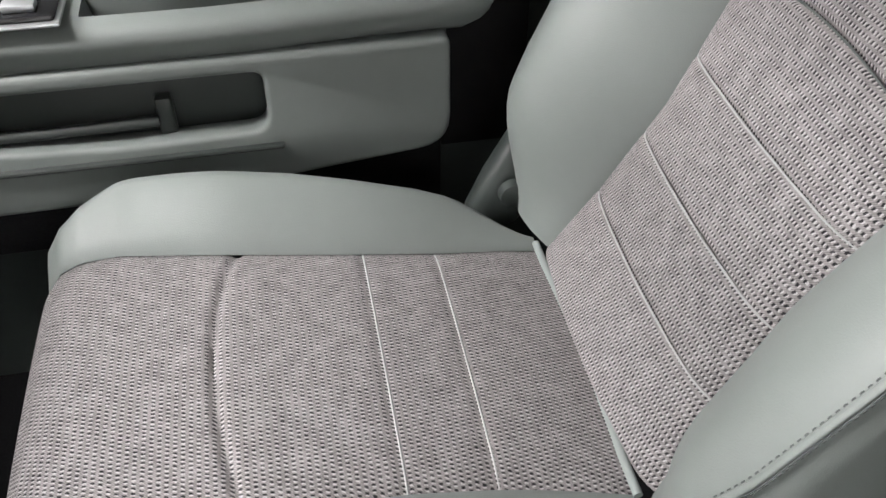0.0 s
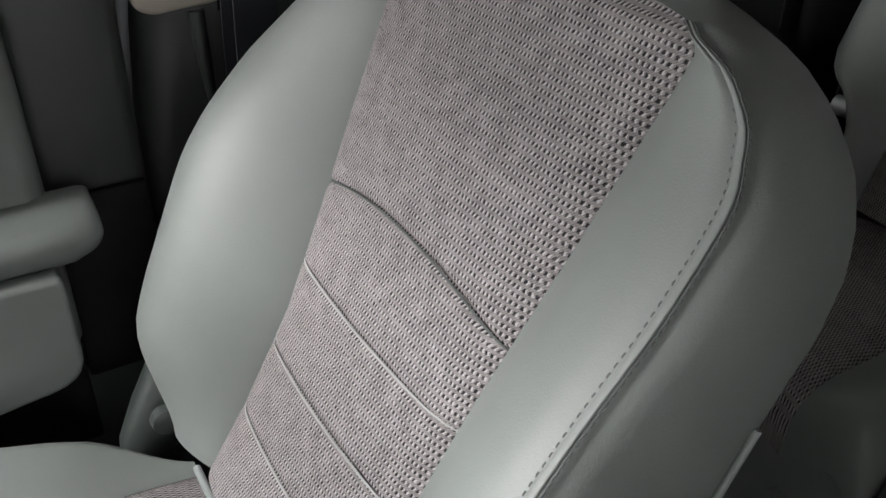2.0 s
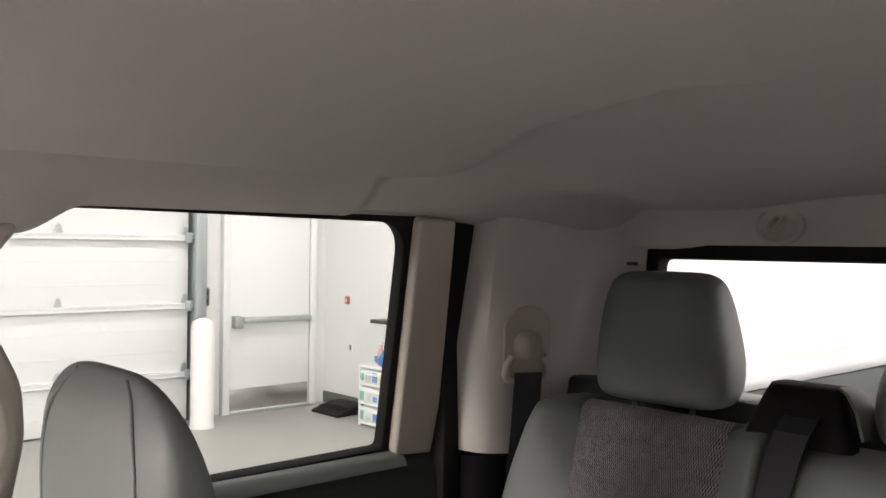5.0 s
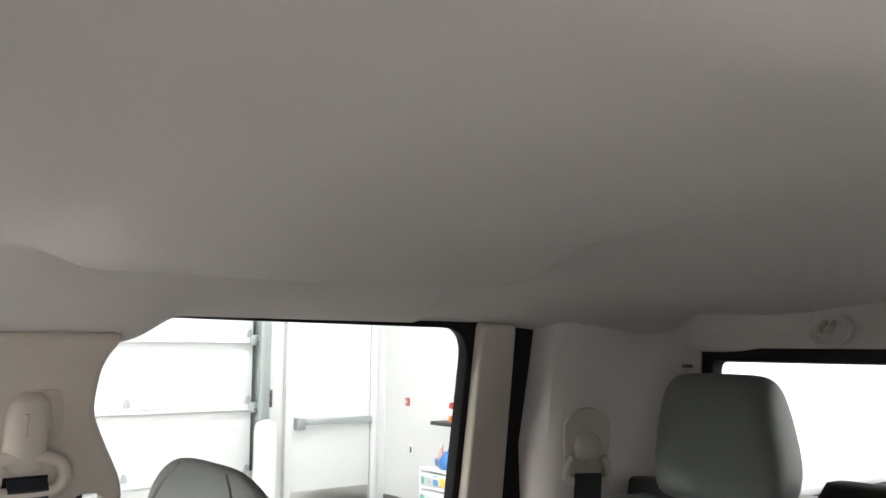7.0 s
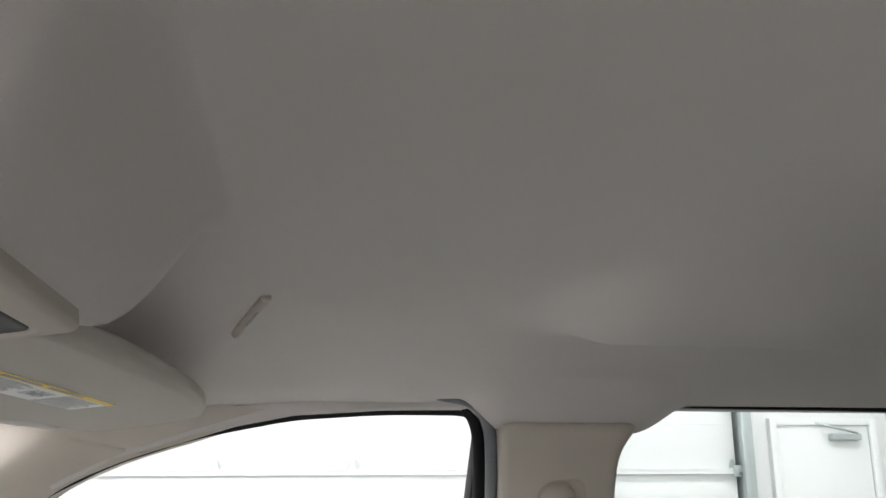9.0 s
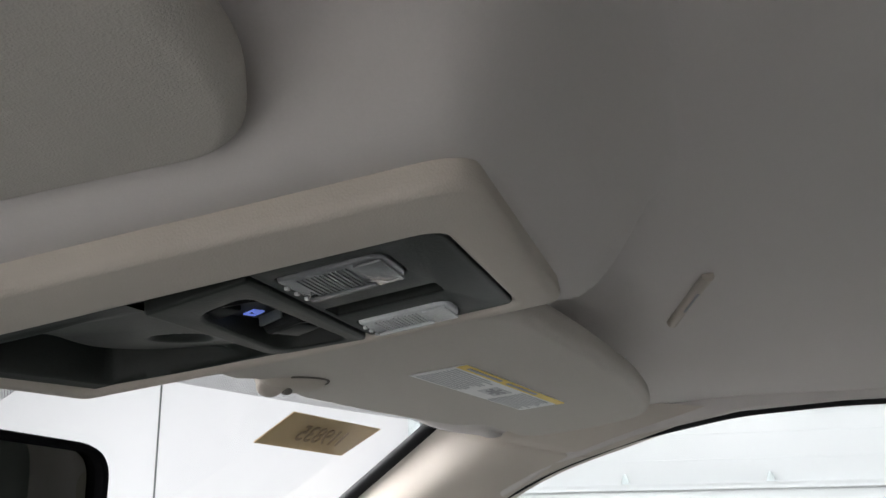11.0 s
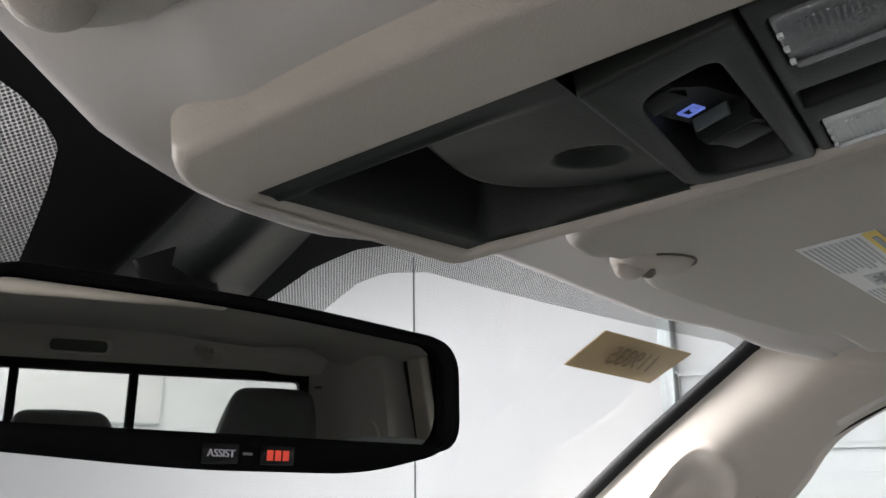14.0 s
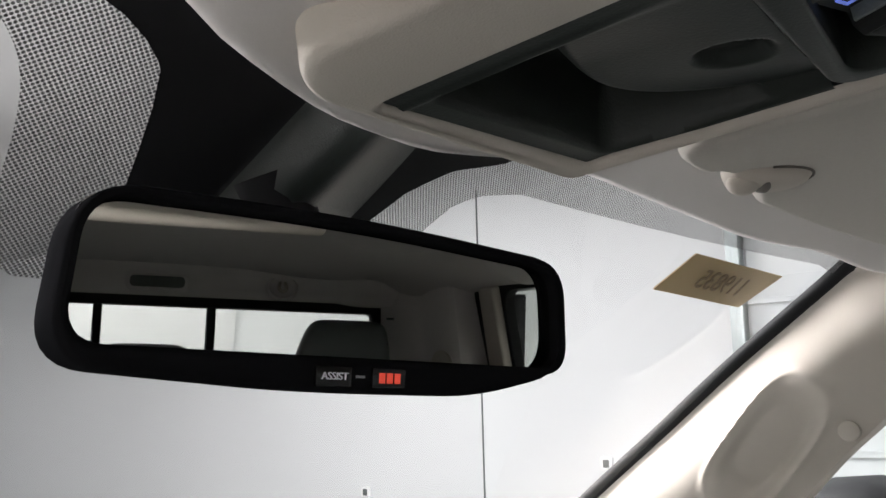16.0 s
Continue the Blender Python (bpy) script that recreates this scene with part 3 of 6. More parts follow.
# the corner group stands clear of the passage door
for ob in (bpy.data.objects["storage_drawers"], ball, bottle, tray, shelf, monitor, orange, clutter, radio, sheetbox, stool, cable):
    ob.location.x -= 0.20
outlet = empty("wall_outlet", "white wall outlet plate", "outlet", "outlets on the walls")
box("outlet_plate", (6.98, -5.349, 0.02), (7.05, -5.338, 0.14), WHITEPL, outlet, bevel=0.003)
box("outlet_socket", (7.00, -5.339, 0.05), (7.03, -5.335, 0.11), GREYPL, outlet, bevel=0.001)
o2 = empty("wall_outlet", "red fire call point on the white wall", "call point")
box("call_plate", (7.05, -5.349, 0.52), (7.11, -5.325, 0.60), plain("call_red", (0.45, 0.12, 0.10), 0.4), o2, bevel=0.006)
box("call_button", (7.07, -5.326, 0.545), (7.09, -5.320, 0.575), WHITEPL, o2, bevel=0.002)
for i, (yy, zz) in enumerate(((4.02, 0.42), (6.95, 0.05))):
    o3 = empty("wall_outlet", "small white outlet box with grey socket", "outlet", "outlets on the walls")
    box("outlet_box", (7.46, yy - 0.06, zz - 0.06), (7.498, yy + 0.06, zz + 0.06), WHITEPL, o3, bevel=0.006)
    box("outlet_socket", (7.455, yy - 0.03, zz - 0.035), (7.462, yy + 0.03, zz + 0.035), GREYPL, o3, bevel=0.002)
board = empty("wall_panel", "flat white panel board on the back wall", "panel")
box("panel_board", (-0.9, -5.345, 0.85), (0.75, -5.32, 1.75), WHITEPL, board, bevel=0.004)
box("panel_edge", (-0.9, -5.322, 0.85), (0.75, -5.312, 0.87), STEEL, board, bevel=0.002)

# ---------------------------------------------------------------- cab shell
tagged(box("floor", (-0.86, -1.30, -0.02), (0.86, 1.0, 0.0), CARPET, bevel=0), "black carpeted cab floor", "floor", kind="structure")
tagged(box("floor_pan", (-0.95, -1.36, -0.30), (0.95, 1.05, -0.03), DARK, bevel=0.02), "dark underside of the cab", "floor", kind="structure")
# unseen dashboard block, added to shade the footwell and close the front
rows = [[(x, y, z) for y, z in ((0.98, 0.30), (0.70, 0.30), (0.66, 0.45), (0.68, 0.62), (0.74, 0.70), (0.98, 0.74))] for x in (-0.84, 0.84)]
tagged(sheet("dash_wall", rows, DARK, closed=True, caps=True), "unseen dark dashboard mass that keeps light out of the footwell", "dashboard", kind="structure")
tagged(box("firewall", (-0.86, 0.98, 0.0), (0.86, 1.03, 0.80), DARK, bevel=0), "dark front wall of the cab under the windshield", "wall", kind="structure")
tagged(box("rear_bulkhead", (-0.80, -1.36, 0.0), (0.80, -1.27, 0.885), DARK, bevel=0.01), "dark rear wall of the cab below the window", "wall", kind="structure")


CONSOLE_X = -0.024


def headliner_z(x, y):
    a = abs(x)
    z = 1.248 - 0.012 * (a / 0.5) ** 2
    # rolls down to the side rails
    z -= 0.050 * step(0.56, 0.745, a)
    # a long pad bulges down over the rear doors; its front end faces the windshield
    front_end = step(0.07, 0.17, -y - 0.10 * max(0.0, 0.36 - a))
    ridge = 0.004 + 0.031 * step(0.20, 0.38, a) - 0.035 * step(0.43, 0.565, a)
    z -= ridge * front_end * (1 - 0.7 * step(0.55, 0.95, -y))
    # hangs lower over the centre pillar, rounding up to the glass on both sides
    over = min(1.0, max(0.0, (y + 0.375) / 0.085)) * min(1.0, max(0.0, (-0.055 - y) / 0.060)) if -0.375 < y < -0.055 else 0.0
    z -= 0.036 * step(0.655, 0.725, a) * over * over * (3 - 2 * over)
    # slopes down to the windshield
    z -= (0.078 - 0.042 * step(0.60, 0.74, a)) * step(0.12, 0.52, y)
    # a nose swells down round the overhead console, wide at its rear end, close round the console in front
    u = abs(x - CONSOLE_X)
    wide = 1 - step(0.205, 0.280, y)
    if x > CONSOLE_X:
        nose = 1 - step(lerp(0.066, 0.150, wide), lerp(0.125, 0.232, wide), u)
    else:
        nose = 1 - step(0.100, lerp(0.175, 0.190, wide), u)
    nose *= step(0.182, 0.246, y)
    low = 1.1490 - 0.155 * (y - 0.26) + 0.010 * step(0.44, 0.50, y)
    z = lerp(z, low, nose)
    # open above the console
    cut = step(0.082, 0.074, u) if x < CONSOLE_X else step(0.066, 0.060, u)
    z += 0.055 * cut * step(0.252, 0.258, y) * (1 - step(0.460, 0.466, y))
    # the rear half is a step lower, behind a bowed edge
    edge = -0.525 - 0.225 * (a / 0.68) ** 0.85
    z += 0.010 * step(0.0, 0.030, edge - y)
    z -= 0.046 * step(0.03, 0.60, edge - y)
    return z


xs = sorted(set(np.concatenate([np.linspace(-0.750, -0.60, 26), np.linspace(-0.59, 0.59, 91), np.linspace(0.60, 0.750, 26), CONSOLE_X + np.array([-0.082, -0.074, 0.060, 0.066]), np.linspace(0.03, 0.22, 48)]).round(4)))
ys = sorted(set(np.concatenate([np.linspace(-1.345, 0.520, 240), np.array([0.252, 0.258, 0.460, 0.466]), np.linspace(0.17, 0.30, 44)]).round(4)))
rows = []
for y in ys:
    row = []
    for x in xs:
        u = x - CONSOLE_X
        lip = -0.018 - 0.030 * step(0.0, 0.06, u) if u > 0 else -0.018 - 0.026 * step(0.03, 0.14, -u)
        back = lerp(lip, -0.020 + 0.062 * (1 - (x / 0.748) ** 2) - 0.062 * step(0.46, 0.70, abs(x)), step(0.10, 0.24, abs(u)))
        yy = y + back * step(0.40, 0.520, y)
        row.append((x, yy, headliner_z(x, y)))
    rows.append(row)
tagged(sheet("ceiling", rows, HEADLINER, thick=0.010), "pale grey-beige cloth headliner with moulded edges", "headliner", kind="structure")
# unseen roof skin, added to block light from above
tagged(box("roof_panel", (-0.82, -1.45, 1.272), (0.82, 0.72, 1.31), TRUCKSILVER, bevel=0.02), "unseen silver roof panel that stops light leaking past the headliner", "roof", kind="structure")
# header over the rear window
ZONES.append(rear_zone)
rows = []
for x in np.linspace(-0.66, 0.66, 45):
    w = 0.012 * (1 - step(0.42, 0.47, abs(x)))
    rows.append([(x, -1.225 - w, 1.20), (x, -1.245 - w, 1.185), (x, -1.252 - w, 1.16), (x, -1.256 - w, 1.138), (x, -1.27 - w, 1.130), (x, -1.33, 1.130), (x, -1.33, 1.27), (x, -1.225, 1.27)])
tagged(sheet("rear_header", rows, HEADLINER, closed=True, caps=True), "cloth covered header above the rear window", "header", kind="structure")

ZONES.pop()
ZONES.append(front_zone)

# windshield: glass leaning back, bowed forward at the middle
def shield(x, z, off=0.0):
    y = 0.40 + 0.08 * (1 - (x / 0.76) ** 2) + (1.16 - z) / 0.78
    return (x, y - off * 0.61, z - off * 0.79)


wind = tagged(empty("window_1"), "clean windshield with a dotted ceramic border", "windshield", kind="structure")
rows = [[shield(x, z) for x in np.linspace(-0.80, 0.80, 33)] for z in np.linspace(0.74, 1.22, 13)]
pane = sheet("pane", rows, GLASS, wind)
pane.visible_shadow = False


def frit_uv(p):
    return (p[0], (p[1] - 0.4) * 1.27)


def band(name, edge_in, edge_out, material, n=60, m=8, off=0.004):
    rows, uvs = [], []
    for i in range(n + 1):
        u = i / n
        a, b = np.array(edge_in(u)), np.array(edge_out(u))
        pts = [shield(*(a + (b - a) * k / m), off) for k in range(m + 1)]
        rows.append(pts)
        uvs.append([frit_uv(p) for p in pts])
    ob = sheet(name, rows, material, wind, uvs=uvs)
    ob.visible_shadow = False
    return ob


FRIT_EDGE = [(-0.79, 1.10), (-0.765, 1.135), (-0.745, 1.151), (-0.67, 1.158), (-0.108, 1.158), (-0.098, 1.156), (-0.090, 1.151), (-0.083, 1.144), (-0.077, 1.134), (-0.070, 1.115), (-0.062, 1.096), (-0.045, 1.090),
             (0.130, 1.090), (0.146, 1.097), (0.157, 1.125), (0.165, 1.143), (0.180, 1.150), (0.21, 1.155), (0.67, 1.158), (0.745, 1.151), (0.765, 1.135), (0.79, 1.10)]
MOUNT_LEFT = [(1.10, -0.020), (1.125, -0.026), (1.135, -0.030), (1.148, -0.036), (1.159, -0.043), (1.164, -0.054), (1.168, -0.068), (1.174, -0.11), (1.19, -0.16)]
MOUNT_RIGHT = [(1.10, 0.090), (1.12, 0.103), (1.128, 0.110), (1.145, 0.121), (1.157, 0.139), (1.165, 0.17), (1.19, 0.22)]
# dotted border, dipping round the mirror mount and turning down the pillars, with a solid black field behind the mount
band("dotted_border", lambda u: (-0.79 + 1.58 * u, along(FRIT_EDGE, -0.79 + 1.58 * u)), lambda u: (-0.79 + 1.58 * u, 1.20), FRIT, n=480)
band("black_border", lambda u: (along(MOUNT_LEFT, lerp(1.10, 1.19, u)), lerp(1.10, 1.19, u)), lambda u: (along(MOUNT_RIGHT, lerp(1.10, 1.19, u)), lerp(1.10, 1.19, u)), BLACK, n=48, off=0.007)
for s in (-1, 1):
    band("side_border", lambda u, s=s: (s * (0.728 + 0.065 * u), 1.17 - 0.40 * u), lambda u, s=s: (s * (0.775 + 0.065 * u), 1.18 - 0.40 * u), BLACK, n=20, m=4, off=0.006)

ZONES.pop()


# roof rails, pillars and doors of the cab
def pillar_a(s):
    """Front pillar trim between the windshield and the door glass, with a scooped grip; s is +1 or -1."""
    w = curve_pts([(0.735, 0.465, 1.190), (0.757, 0.504, 1.158), (0.780, 0.650, 1.052), (0.795, 0.742, 0.980), (0.805, 0.842, 0.902), (0.825, 0.97, 0.80), (0.835, 1.05, 0.73)], 170)
    d = curve_pts([(0.742, 0.16, 1.160), (0.750, 0.263, 1.129), (0.758, 0.362, 1.097), (0.768, 0.438, 1.058), (0.785, 0.490, 1.00), (0.800, 0.555, 0.942), (0.82, 0.64, 0.85), (0.84, 0.72, 0.75)], 170)
    rows = []
    n = len(w)
    for i, (a, b) in enumerate(zip(w, d)):
        a, b = Vector(a), Vector(b)
        row = [a + Vector((0.05, 0.01, 0)), a]
        for k in np.linspace(0.03, 0.97, 64):
            q = a.lerp(b, k) + Vector((-0.026 * math.sin(math.pi * k) ** 1.3, 0, 0))
            # moulded seam across the top
            q.x += 0.003 * math.exp(-((i / n - 0.17 - 0.05 * k) / 0.006) ** 2)
            # scooped grip
            u = (q.y - 0.617) * 0.66 - (q.z - 0.968) * 0.75
            v = (q.y - 0.617) * 0.75 + (q.z - 0.968) * 0.66
            r = (abs(u / 0.088) ** 3.2 + abs(v / 0.036) ** 3.2) ** (1 / 3.2)
            q.x += 0.022 * (1 - step(0.55, 1.0, r)) * (0.5 + 0.5 * step(-0.036, 0.030, -v))
            q.x -= 0.003 * math.exp(-((r - 1.07) / 0.07) ** 2)
            row.append(q)
        row += [b, b + Vector((0.06, 0, 0))]
        rows.append([(s * q.x, q.y, q.z) for q in row])
    return rows


for s, nm in ((1, "pillar_right"), (-1, "pillar_left")):
    pillar = tagged(sheet(nm, pillar_a(s), BEIGE, closed=True, caps=True), "beige moulded windshield pillar trim with scooped grip", "pillar", kind="structure")
    part("screw_cap", tube_bm([(s * 0.790, 0.527, 0.985), (s * 0.7745, 0.527, 0.985), (s * 0.7738, 0.527, 0.985)], [0.011, 0.011, 0.0095], 20), BEIGE, pillar)
    edge = curve_pts([(s * 0.739, 0.471, 1.194), (s * 0.761, 0.510, 1.162), (s * 0.784, 0.656, 1.056), (s * 0.799, 0.748, 0.984), (s * 0.809, 0.848, 0.906), (s * 0.829, 0.975, 0.805)], 40)
    tube("glass_seal", edge, 0.010, BLACK, pillar, "black rubber edge of the windshield", n=8)
# sills under the doors
for s, nm in ((1, "sill_right"), (-1, "sill_left")):
    tagged(box(nm, (min(s * 0.80, s * 0.98), -1.40, -0.10), (max(s * 0.80, s * 0.98), 1.05, 0.32), DARK, bevel=0.01), "dark door sill along the cab floor", "door sill", kind="structure")
# unseen hood slab that reflects lamp light up to the headliner
tagged(box("hood", (-0.90, 1.10, 0.50), (0.90, 2.35, 0.66), TRUCKSILVER, bevel=0.05, seg=4), "unseen silver hood, added to bounce light up through the windshield", "hood", kind="structure")


# ---------------------------------------------------------------- right side of the cab
def front_door():
    thing = tagged(empty("door_2"), "closed grey front passenger door with armrest and pocket", "car door", kind="structure")
    # lower shell and upper panel
    prof = [(0.86, 0.385), (0.752, 0.385), (0.740, 0.40), (0.742, 0.50), (0.755, 0.57), (0.765, 0.66), (0.80, 0.755), (0.825, 0.772), (0.86, 0.775)]
    rows = [[(x + dx, y, z) for x, z in prof] for y, dx in ((0.056, 0.02), (0.062, 0.006), (0.076, 0.0), (0.20, -0.003), (0.45, 0.0), (0.70, 0.01), (0.95, 0.02))]
    sheet("panel", rows, DOORGREY, thing, closed=True, caps=True)
    # added black filler, stops light through the gap below the fascia
    box("gap_blocker", (0.765, 0.060, 0.24), (0.86, 0.95, 0.386), CARPET, thing, "black filler that keeps outside light from under the fascia", bevel=0.006)
    # bottom fascia with the map pocket
    outer = rounded([sp2 for sp2 in ((-0.066, 0.515), (-0.066, 0.392), (-0.31, 0.366), (-0.62, 0.362), (-0.90, 0.37), (-0.90, 0.515))], [0.01, 0.035, 0.01, 0.01, 0.01, 0.01])
    hole = rounded([(-0.253, 0.497), (-0.253, 0.432), (-0.40, 0.430), (-0.62, 0.440), (-0.80, 0.45), (-0.80, 0.497)], [0.012, 0.02, 0.01, 0.01, 0.02, 0.02])
    plate("fascia", [[(a, b) for a, b in outer], hole], basis((0.676, 0, 0), (0, -1, 0), (0.05, 0, 1)), 0.010, DOORGREY, thing, bevel=0.006)
    box("pocket_back", (0.716, 0.24, 0.40), (0.722, 0.82, 0.505), DARK, thing, "dark hollow of the map pocket")
    box("pocket_floor", (0.675, 0.24, 0.412), (0.722, 0.82, 0.418), DARK, thing)
    box("pocket_divider", (0.700, 0.345, 0.418), (0.716, 0.362, 0.47), DARK, thing)
    tube("pocket_lip", curve_pts([(0.700, 0.36, 0.446), (0.700, 0.5, 0.444), (0.70, 0.7, 0.45)], 16), 0.006, DARK, thing)
    # armrest, rounded at its rear end
    rows = []
    for y, k in ((0.018, 0.55), (0.019, 0.86), (0.022, 0.95), (0.030, 1.0), (0.050, 1.0), (0.09, 1.0), (0.15, 1.0), (0.20, 1.0), (0.232, 1.0), (0.238, 1.0), (0.30, 1.0), (0.402, 1.0), (0.410, 1.0), (0.50, 1.0), (0.65, 1.0), (0.92, 1.0)):
        fwd = step(0.10, 0.30, y)
        # finger trough of the pull
        deep = 0.030 * step(0.232, 0.238, y) * (1 - step(0.402, 0.410, y))
        zt, zb = 0.563 - 0.004 * fwd + 0.005 * step(0.3, 0.8, y), 0.508 - 0.006 * fwd + 0.014 * (1 - step(0.0, 0.05, y))
        xi = 0.690 - 0.004 * fwd + 0.012 * (1 - step(0.0, 0.06, y))
        zc, xc = (zt + zb) / 2, 0.75
        ring = [(0.765, zb), (xi + 0.036, zb), (xi + 0.022, zb + 0.003), (xi + 0.011, zb + 0.012), (xi + 0.005, zc - 0.004), (xi + 0.001, zt - 0.024), (xi + 0.001, zt - 0.016), (xi + 0.006, zt - 0.009), (xi + 0.015, zt - 0.004), (xi + 0.026, zt - 0.002),
                (xi + 0.029, zt - deep), (0.752, zt - deep), (0.756, zt + 0.001), (0.765, zt + 0.002)]
        rows.append([(lerp(xc, x, k), y, lerp(zc, z, k)) for x, z in ring])
    arm = sheet("armrest", rows, DOORGREY, thing, "grey-green padded armrest", closed=True, caps=True)
    # reflector strip let into the pull
    plate("trim_strip", [rounded([(-0.362, 0.5065), (-0.248, 0.5065), (-0.248, 0.523), (-0.362, 0.523)], 0.005)], basis((0.6835, 0, 0), (0, -1, 0), (0.04, 0, 1)), 0.002, SILVER, arm, "pale strip with raised lettering", bevel=0.001)
    for k in range(9):
        box("raised_mark", (0.6985, 0.268 + 0.009 * k, 0.512), (0.7018, 0.273 + 0.009 * k, 0.518), GREYPL, arm, bevel=0.0005)
    # switch pack on the armrest
    pack = box("switch_pack", (0.688, 0.425, 0.566), (0.74, 0.56, 0.574), GLOSSBLACK, thing, "dark window switch panel with bright buttons", bevel=0.004)
    for k in range(4):
        box("button", (0.695 + 0.022 * (k % 2), 0.44 + 0.05 * (k // 2), 0.574), (0.712 + 0.022 * (k % 2), 0.47 + 0.05 * (k // 2), 0.582), SILVER, pack, bevel=0.003)
    box("switch_bezel", (0.684, 0.421, 0.563), (0.744, 0.564, 0.568), SILVER, pack, bevel=0.003)
    # lining of the pull's trough
    box("grip_well", (0.714, 0.240, 0.533), (0.750, 0.400, 0.537), DARK, thing, "ribbed dark grip well", bevel=0.001)
    # latch handle in a chrome ring
    ring_o = rounded([(-0.112, 0.597), (-0.112, 0.700), (-0.30, 0.694), (-0.38, 0.685), (-0.38, 0.592)], 0.02)
    ring_i = rounded([(-0.126, 0.608), (-0.126, 0.690), (-0.29, 0.684), (-0.366, 0.675), (-0.366, 0.603)], 0.016)
    bez = plate("handle_bezel", [ring_o, ring_i], basis((0.684, 0, 0), (0, -1, 0), (0.10, 0, 1)), 0.005, SILVER, thing, "bright chrome handle surround", bevel=0.003)
    plate("handle_well", [ring_o], basis((0.6915, 0, 0), (0, -1, 0), (0.10, 0, 1)), 0.002, GREYPL, bez)
    box("latch_handle", (0.737, 0.15, 0.628), (0.750, 0.29, 0.672), DOORGREY, bez, bevel=0.005)
    # lock pin by the glass
    part("lock_pin", tube_bm([(0.805, 0.000, 0.755), (0.803, 0.000, 0.793), (0.802, 0.000, 0.799)], [0.0045, 0.0045, 0.002], 12), DARK, thing)
    part("lock_collar", tube_bm([(0.805, 0.000, 0.758), (0.805, 0.000, 0.764)], 0.009, 14), DARK, thing)
    # dark end of the door down to the sill
    box("door_edge", (0.800, -0.050, 0.30), (0.87, 0.058, 0.757), SHADEGREY, thing, "dark moulded rear end of the door", bevel=0.014, seg=4)
    # black strip stands in for the shade between door and pillar
    box("edge_gap_shade", (0.790, -0.045, 0.31), (0.799, 0.056, 0.54), BLACK, thing, "black strip painting the shaded gap at the door's rear end", bevel=0.003)
    # window frame and glass
    inner = rounded([sp(-0.090, 1.162), sp(-0.050, 0.775), sp(0.74, 0.775), sp(0.575, 0.94), sp(0.505, 1.01), sp(0.445, 1.060), sp(0.362, 1.101), sp(0.263, 1.133), sp(0.148, 1.155), sp(0.036, 1.162)], [0.035, 0.01, 0.01, 0.03, 0.03, 0.03, 0.03, 0.03, 0.03, 0.03])
    outer = [sp(-0.115, 1.20), sp(-0.075, 0.73), sp(0.86, 0.73), sp(0.52, 1.06), sp(0.36, 1.135), sp(0.16, 1.20)]
    plate("frame", [outer, inner], side_m(-0.030), 0.018, BLACK, thing, "black rubber window seal", bevel=0.003)
    g = plate("pane", [[sp(-0.10, 1.19), sp(-0.06, 0.75), sp(0.80, 0.75), sp(0.52, 1.04), sp(0.36, 1.12), sp(0.16, 1.19)]], side_m(-0.040), 0.002, GLASS, thing)
    g.visible_shadow = False
    return thing


front_door()


